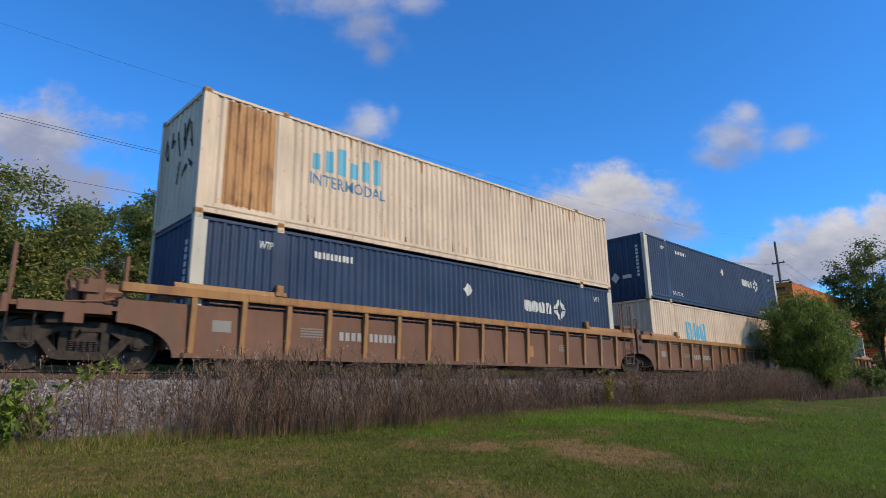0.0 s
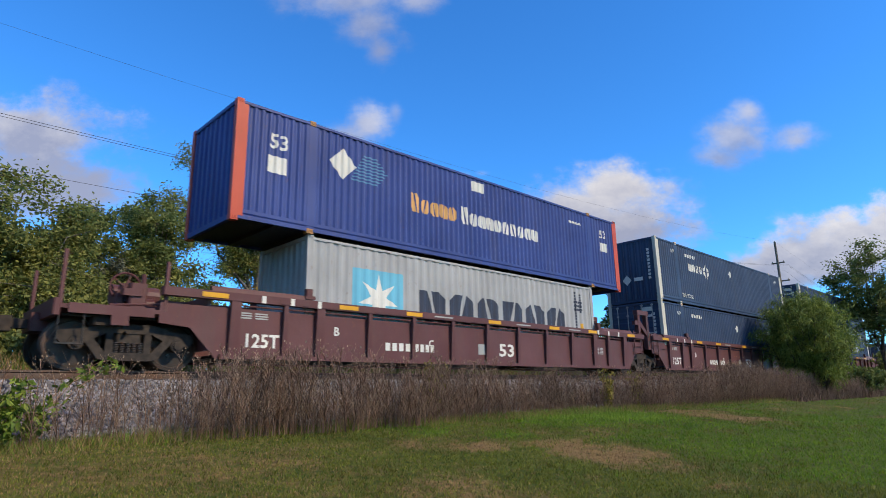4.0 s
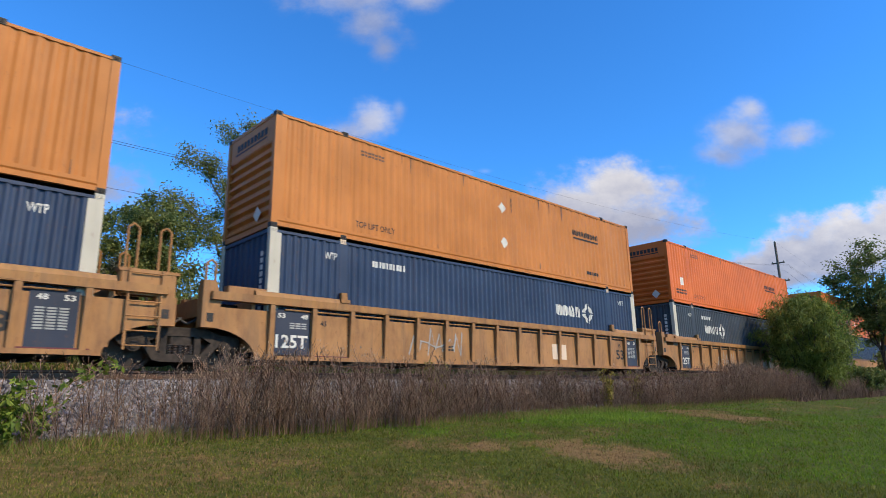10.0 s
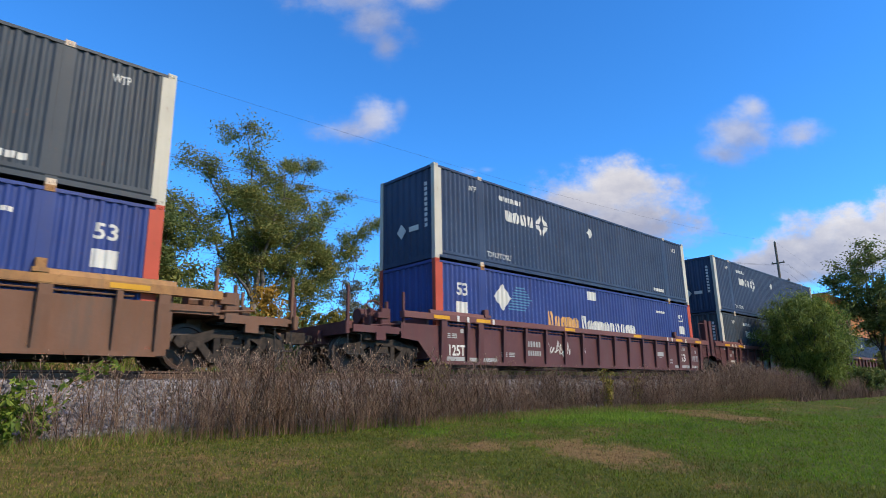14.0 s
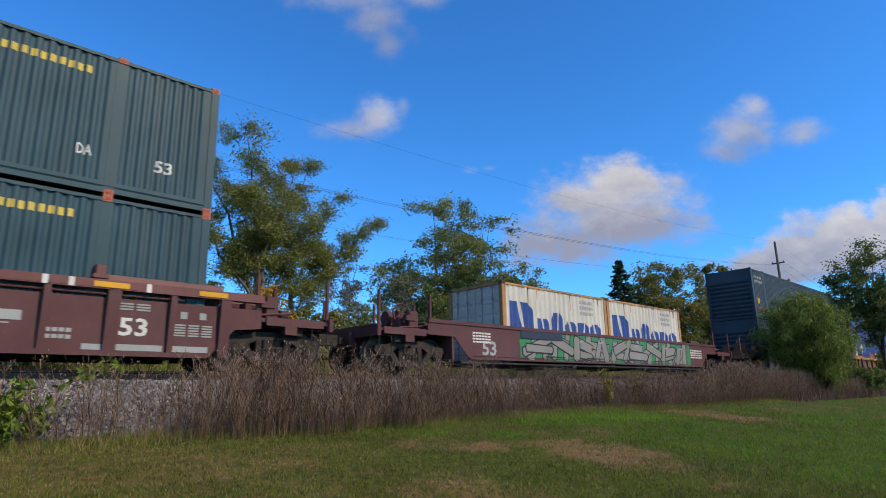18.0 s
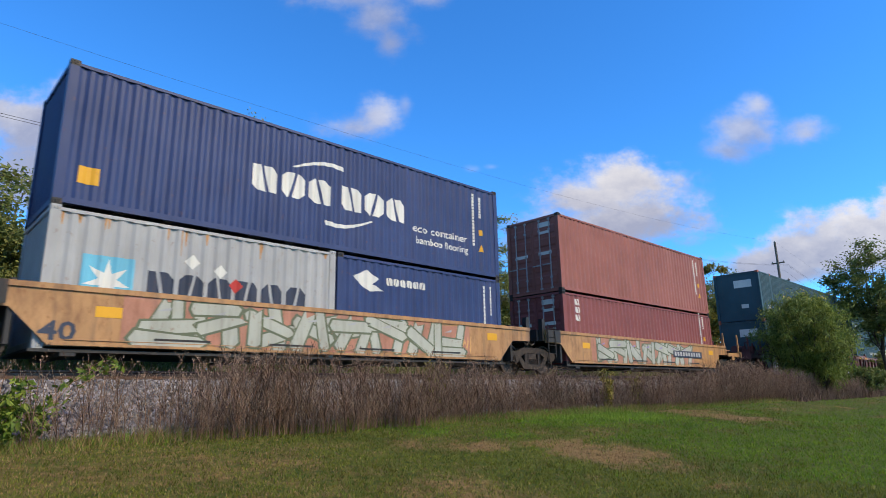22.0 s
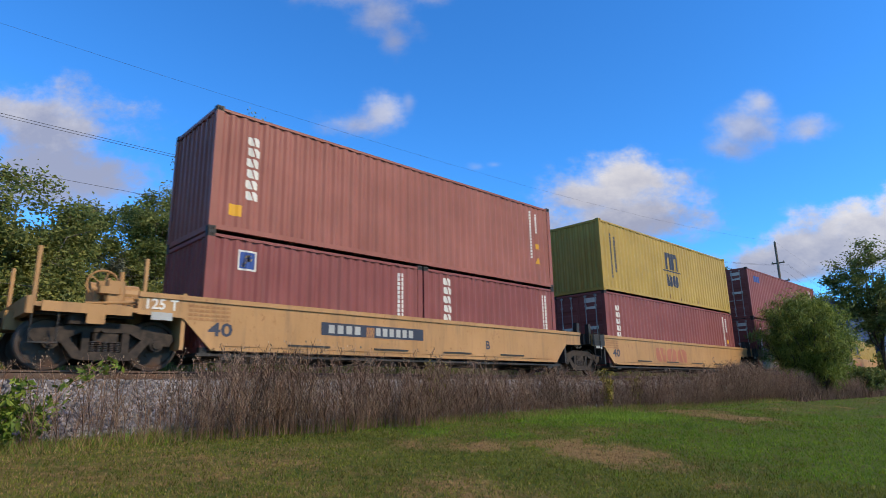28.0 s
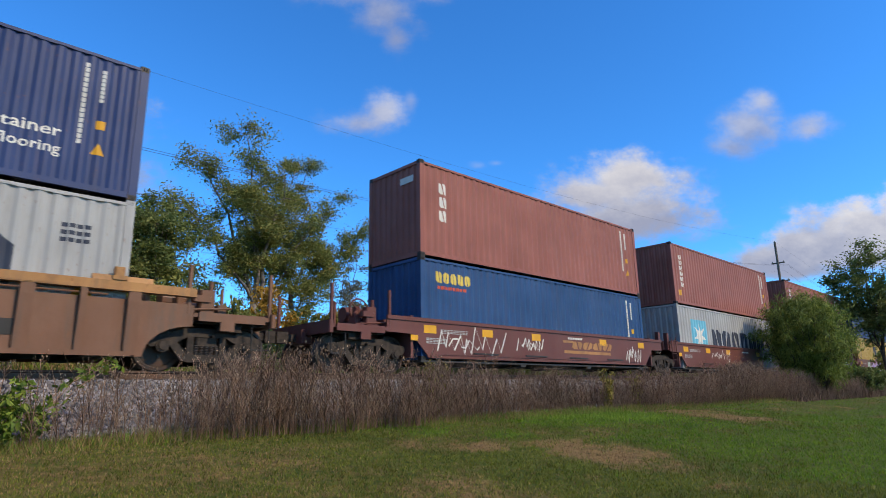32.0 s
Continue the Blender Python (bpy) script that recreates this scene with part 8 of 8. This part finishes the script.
SHORT = {
    "star20": (iso("pale", "dirty white half-length container with star emblem", "folds", [a_poly([rect(0.6, 1.5, 0.8, 1.75)], "sky", "logo", "light blue square"), a_over([star(1.05, 1.28, 0.42)], "white", "logo", "white star"), a_block(1.75, 0.92, 3.6, 0.65, 6, "ink", label="dark block name"), a_poly([diamond(2.6, 1.85, 0.16)], "white", "placard"), a_poly([diamond(3.2, 1.72, 0.15)], "white", "placard"), a_over([diamond(3.55, 1.45, 0.16)], "red", "placard", "red placard"), a_streaks(12, "rusty", 12, True, 5.9), a_streaks(13, "khaki", 6, False, 5.9)], "iso20"), -3.06),
    "curl20": (iso("marine", "dark blue half-length container with white emblem", "folds", [a_poly([[(0.5, 2.05), (0.9, 2.25), (1.3, 2.05), (1.1, 1.9), (1.45, 1.75), (1.0, 1.7), (0.7, 1.85)]], "white", "logo", "white curled emblem"), a_block(1.55, 1.92, 1.4, 0.20, 6, "white", label="white block name"), a_dash(5.3, 2.3, 1.2, 0.07, 10, "white", 1, True), a_dash(5.6, 2.3, 0.9, 0.07, 8, "white", 1, True)], "iso20"), 3.06),
    "red20": (iso("oxide", "dark red half-length container with a blue sign", "folds", [a_poly([rect(0.70, 1.14, 1.82, 2.27)], "white", "sign", "white-edged sign"), a_over([rect(0.74, 1.10, 1.86, 2.23)], "blue", "sign", "blue sign"), a_over([[(0.80, 1.90), (0.87, 1.90), (0.91, 2.02), (1.02, 2.02), (1.03, 2.09), (0.93, 2.09), (1.06, 2.18), (0.88, 2.16)]], "lemon", "sign", "yellow stroke"), a_dash(5.2, 2.3, 1.2, 0.07, 10, "white", 2, True), a_poly([rect(5.4, 5.55, 0.75, 0.9)], "yellow", "sign")], "iso20"), -3.06),
    "block20": (iso("oxide", "dark red half-length container with white block name", "folds", art_tall(False, n=5) + [a_dash(5.4, 2.3, 1.2, 0.07, 10, "white", 2, True)], "iso20"), 3.06),
}


def large_name(ob, wave, y, x0, L, H):
    """A tall first block, low ones after it and one of middle height."""
    decal("logo", blocks(x0 + 0.35, 0.72, 1.35, 1.25, 1, 0.10), wave, y, "blue", ob, "large blue block name", ("big1", x0, y))
    decal("logo", blocks(x0 + 1.75, 0.72, 3.95, 0.78, 5, 0.14, heights=(1, 1.32, 1, 1, 1)), wave, y, "blue", ob, "large blue block name", ("big2", x0, y))


def ride(ob, s, z):
    MOVERS.append((ob, s, z))
    ob.matrix_basis = pose(s + travelled(0), TRACK_Y, z)


def build_train():
    for s, car, rear, front, marks, low, up in UNITS:
        ride(well_car(rear=rear, front=front, marks=marks, **car), s, RAIL_Z)
        z, top = RAIL_Z + 0.345, 0.0
        for one in low:
            if one == "tank":
                for dx in (-3.06, 3.06):
                    ride(tank_container(), s + dx, z)
                top = 2.59
                break
            if one == "half":
                for dx in (-3.06, 3.06):
                    ride(container("iso20", "chalk", "dirty white half-length container with large blue block name", "doors" if dx < 0 else "folds", None, [large_name, a_dash(4.3, 2.2, 0.9, 0.12, 6, "grey", 3), a_streaks(5, "rusty", 14, True, 5.9)], rail="rusty", cast="hinge"), s + dx, z)
                top = 2.59
                continue
            if isinstance(one, str):
                make, dx = SHORT[one]
                ride(make(), s + dx, z)
                top = 2.59
                continue
            ob = one()
            ride(ob, s, z)
            top = max(v[2] for c in ob.children if c.name.startswith("corner_casting") for v in [c.matrix_basis.translation]) + 0.118
        for one in up:
            ride(one(), s, z + top)
# ---------------------------------------------------------------- putting the place together
build_ground()
build_bed()
build_line()

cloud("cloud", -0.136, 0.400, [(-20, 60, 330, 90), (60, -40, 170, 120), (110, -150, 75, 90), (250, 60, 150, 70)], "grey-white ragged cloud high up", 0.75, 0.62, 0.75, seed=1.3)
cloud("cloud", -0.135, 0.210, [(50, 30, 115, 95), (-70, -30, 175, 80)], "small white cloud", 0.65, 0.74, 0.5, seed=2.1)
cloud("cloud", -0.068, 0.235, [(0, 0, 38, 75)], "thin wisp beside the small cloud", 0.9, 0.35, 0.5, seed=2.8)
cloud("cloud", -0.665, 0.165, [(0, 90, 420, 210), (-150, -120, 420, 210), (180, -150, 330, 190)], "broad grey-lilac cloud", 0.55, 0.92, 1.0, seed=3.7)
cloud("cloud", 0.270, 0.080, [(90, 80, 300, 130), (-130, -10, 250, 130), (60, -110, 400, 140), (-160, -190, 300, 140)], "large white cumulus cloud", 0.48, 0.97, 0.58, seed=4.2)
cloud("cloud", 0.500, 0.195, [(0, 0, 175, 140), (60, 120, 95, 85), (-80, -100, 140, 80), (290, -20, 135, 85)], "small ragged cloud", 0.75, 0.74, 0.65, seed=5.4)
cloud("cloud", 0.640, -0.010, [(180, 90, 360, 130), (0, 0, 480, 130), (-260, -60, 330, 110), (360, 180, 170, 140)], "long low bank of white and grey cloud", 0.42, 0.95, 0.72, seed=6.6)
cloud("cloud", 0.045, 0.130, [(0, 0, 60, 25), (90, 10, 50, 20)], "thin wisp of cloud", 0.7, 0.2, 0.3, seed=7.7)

# unseen cloud sheets added all round, larger and brighter, as neutral fill light
for i, (about, u, v) in enumerate(((75, 0.0, 0.15), (105, 0.2, 0.45), (150, -0.3, 0.1), (170, 0.1, 0.6), (205, 0.0, 0.2), (240, 0.2, 0.5), (262, -0.1, 0.12), (275, 0.0, 0.75))):
    cloud("cloud", u, v, [(0, 60, 820, 380), (-620, -40, 640, 320), (630, -70, 620, 310)], "unseen bright cloud sheet added as fill light", 0.5, 0.9, 0.5, seed=8.3 + i, about=about, glow=1.4)

# trees behind the track
tree("locust_tree", 13.7, 28.0, 15.2, 4.0, "tall open-crowned tree with dark limbs behind the track", "leaf", 3, 66000, 0.068, 8, 0.30, 0.25, 0.95, 0.55, "bark", ("leaf_yellow", 0.10), twigs=(4, 7), tips=[(12.6, 15.1), (10.8, 13.1), (14.4, 13.0), (16.3, 14.6), (15.6, 12.4), (9.9, 10.8), (16.4, 10.8), (12.9, 11.6)])
tree("locust_tree", 15.9, 28.5, 14.9, 3.0, "slender tree with tufts of leaves behind the track", "leaf", 8, 34000, 0.068, 6, 0.34, 0.16, 0.85, 0.5, "bark", ("leaf_yellow", 0.1), twigs=(4, 6), tips=[(17.0, 14.8), (18.2, 12.7), (21.2, 11.8), (19.4, 10.6), (15.7, 11.2), (17.6, 9.6)])
tree("thin_tree", 20.8, 30.0, 10.4, 3.0, "half-bare tree with grey twigs behind the track", "leaf_grey", 14, 11000, 0.070, 10, 0.2, 0.12, 0.5, 0.7)
tree("thin_tree", 24.6, 30.0, 9.6, 2.4, "small half-bare tree behind the track", "leaf_grey", 15, 9000, 0.070, 8, 0.2, 0.10, 0.45, 0.7)
tree("round_tree", 31.6, 32.0, 16.4, 6.6, "broad green tree behind the track", "leaf", 21, 66000, 0.11, 24, 0.18, 0.28, 1.05, 0.15, "bark", ("leaf_dark", 0.30))
tree("round_tree", 36.6, 30.0, 11.6, 2.8, "small yellow-green tree behind the track", "leaf_yellow", 22, 20000, 0.10, 12, 0.18, 0.16, 0.85, 0.1, "bark", ("leaf", 0.4))
tree("left_tree", 2.9, 25.0, 9.9, 3.3, "dense olive-green tree behind the track", "leaf", 31, 90000, 0.080, 26, 0.10, 0.2, 1.0, 0.05, "bark", ("leaf_dark", 0.3))
tree("left_tree", -3.2, 25.5, 10.0, 4.2, "dense olive-green tree behind the track", "leaf", 32, 40000, 0.085, 16, 0.16, 0.22, 0.8, 0.15)
tree("thin_tree", 5.6, 27.0, 9.3, 2.0, "thin tree with bare twigs behind the track", "leaf_grey", 33, 12000, 0.07, 8, 0.2, 0.10, 0.45, 0.8)
tree("round_tree", 8.2, 27.5, 10.6, 2.9, "green tree behind the track", "leaf_dark", 34, 64000, 0.080, 18, 0.2, 0.16, 0.85, 0.15, "bark", ("leaf", 0.35))
conifer(47.5, 27.0, 12.9, 3.2, 41)
tree("round_tree", 53.5, 27.0, 13.6, 5.0, "yellow-green broad tree behind the track", "leaf_yellow", 42, 30000, 0.13, 13, 0.2, 0.28, 1.0, 0.3, "bark", ("leaf_dark", 0.35))
tree("round_tree", 67.0, 28.0, 15.2, 6.0, "yellow-green broad tree behind the track", "leaf_yellow", 43, 26000, 0.15, 13, 0.2, 0.3, 1.1, 0.3, "bark", ("leaf_dark", 0.35))
tree("round_tree", 84.0, 30.0, 17.0, 6.0, "green tree far along the track", "leaf", 44, 16000, 0.16, 12, 0.2, 0.3, 1.2, 0.3)

# undergrowth behind the track
rnd = random.Random(77)
for i, (x, y, w, h, leaf) in enumerate(((0.5, 21.5, 1.9, 2.6, "leaf_dark"), (4.2, 22.0, 2.0, 3.0, "leaf"), (8.0, 22.5, 1.8, 2.8, "leaf_dark"), (10.6, 23.5, 1.5, 3.2, "leaf"), (13.2, 25.8, 1.7, 4.4, "leaf_gold"),
                                        (15.6, 25.0, 1.8, 3.6, "leaf_yellow"), (18.6, 26.0, 2.0, 3.8, "leaf"), (21.8, 26.0, 1.9, 3.4, "leaf_dark"), (26.0, 27.0, 2.4, 5.4, "leaf"), (29.5, 27.0, 2.2, 4.2, "leaf_yellow"), (33.5, 28.0, 2.6, 5.2, "leaf"),
                                        (38.0, 28.0, 2.6, 4.6, "leaf_dark"), (43.0, 28.0, 2.8, 4.6, "leaf_dark"), (60.0, 27.0, 3.2, 5.2, "leaf_dark"), (75.0, 27.0, 3.6, 5.6, "leaf"), (92.0, 27.0, 4.2, 6.5, "leaf"))):
    shrub("shrub", x, y, w, h, "golden autumn shrub behind the track" if leaf == "leaf_gold" else "leafy green shrub behind the track", leaf, 100 + i, 4200, 0.10 + 0.0012 * x, 12)

# between track and lawn
shrub("bush", 36.0, 9.9, 2.6, 5.1, "big feathery green bush at the edge of the lawn", "willow", 201, 66000, 0.135, 84, 2.3, slim=0.13, full=0.42)
tree("edge_tree", 54.5, 10.0, 12.6, 3.7, "thin green tree with bare lower branches at the lawn's edge", "leaf_dark", 202, 26000, 0.105, 14, 0.36, 0.14, 0.95, 0.3, "bark_dark")
shrub("shrub", 44.5, 9.9, 1.8, 1.9, "dark scrub beside the bush", "leaf_dark", 203, 4000, 0.11, 16)
shrub("shrub", 58.0, 10.0, 3.2, 3.2, "dark scrub along the lawn", "leaf_dark", 204, 4500, 0.12, 16)
shrub("shrub", 70.0, 10.0, 4.0, 4.2, "dark scrub along the lawn", "leaf_dark", 205, 4500, 0.14, 16)


def vine(x, y, label, seed, leaves, w, h, mat="vine", size=0.05, reach=None):
    """A leafy weed; reach: a way along which one long shoot arches."""
    r = np.random.RandomState(seed)
    z0 = bed_height(y)
    ob = thing("leafy_weed", pose(x, y, z0), label, "weed")
    rn = random.Random(seed)
    wood, ends, rads = Shape(), [], []
    for i in range(7):
        tip = Vector((rn.uniform(-w, w), rn.uniform(-0.2, 0.2), h * rn.uniform(0.45, 1.0)))
        pts = limb_mesh(wood, (rn.uniform(-0.1, 0.1), 0, -0.02), tip, 0.008, 0.003, rn, 5)
        for p in pts[1:]:
            ends.append(p), rads.append(0.10)
    if reach:
        for k in range(3):
            bow = [Vector((reach[0] * t + rn.uniform(-0.05, 0.05), 0.1 * k, reach[1] * (1 - (1 - t) ** 2) + 0.08 * k)) for t in (0.0, 0.25, 0.5, 0.75, 1.0)]
            for p, q in zip(bow, bow[1:]):
                wood.tube(p, q, 0.008, 0.005, 6)
                ends += [p.lerp(q, 0.5), q]
                rads += [0.09, 0.09]
    part("stem", wood.mesh("stem", "dead"), ob)
    v, f = leaf_cloud(r, np.array([tuple(e) for e in ends]), np.array(rads), leaves, size, 1.2)
    part("leaves", bulk("leaves", v, f, MAT[mat]), ob)


vine(1.45, 9.6, "bright green vine climbing through the dead weeds", 301, 520, 0.26, 0.80, "vine", 0.07)
vine(1.75, 9.9, "bright green shoot arching out of the vine", 302, 330, 0.12, 0.55, "vine", 0.062, (0.95, 0.98))
vine(8.9, 9.7, "yellow-green leafy weed among the dead ones", 303, 800, 0.20, 1.2, "leaf_yellow", 0.042)
vine(15.8, 9.7, "yellow-green leafy weed among the dead ones", 304, 800, 0.22, 1.2, "leaf_yellow", 0.045)
vine(17.5, 9.8, "yellow-green leafy weed among the dead ones", 305, 600, 0.24, 1.1, "leaf_yellow", 0.045)
vine(24.5, 9.75, "pale seed tufts among the dead weeds", 306, 700, 0.9, 0.75, "fluff", 0.03)
vine(27.5, 9.8, "pale seed tufts among the dead weeds", 307, 500, 0.8, 0.7, "fluff", 0.03)
build_undergrowth()
build_weeds()
build_track_weeds()
build_grass()
build_train()
# ---------------------------------------------------------------- what moves
def motions():
    stops = [4.0 * i for i in range(9)]
    for ob, s, z in MOVERS:
        walk(ob, [(t, pose(s + travelled(t), TRACK_Y, z)) for t in stops])
    # wheels roll without slipping: one turn is keyed and shared by all wheelsets of a kind
    turn = math.degrees(1 / WHEEL_R)
    for side, sets in SPINNERS.items():
        first = sets[0]
        walk(first, [(k / FPS, pose(side * 0.89, 0, WHEEL_R, 0, turn * (travelled(k / FPS) - travelled(0)), 0)) for k in range(32 * FPS + 1)])
        for other in sets[1:]:
            other.rotation_mode = "QUATERNION"
            other.animation_data_create()
            other.animation_data.action = first.animation_data.action
            other.animation_data.action_slot = first.animation_data.action_slot
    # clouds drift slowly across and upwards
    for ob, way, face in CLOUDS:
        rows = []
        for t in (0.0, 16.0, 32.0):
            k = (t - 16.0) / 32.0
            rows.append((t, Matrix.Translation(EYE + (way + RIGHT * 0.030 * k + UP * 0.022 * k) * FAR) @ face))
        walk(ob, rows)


motions()
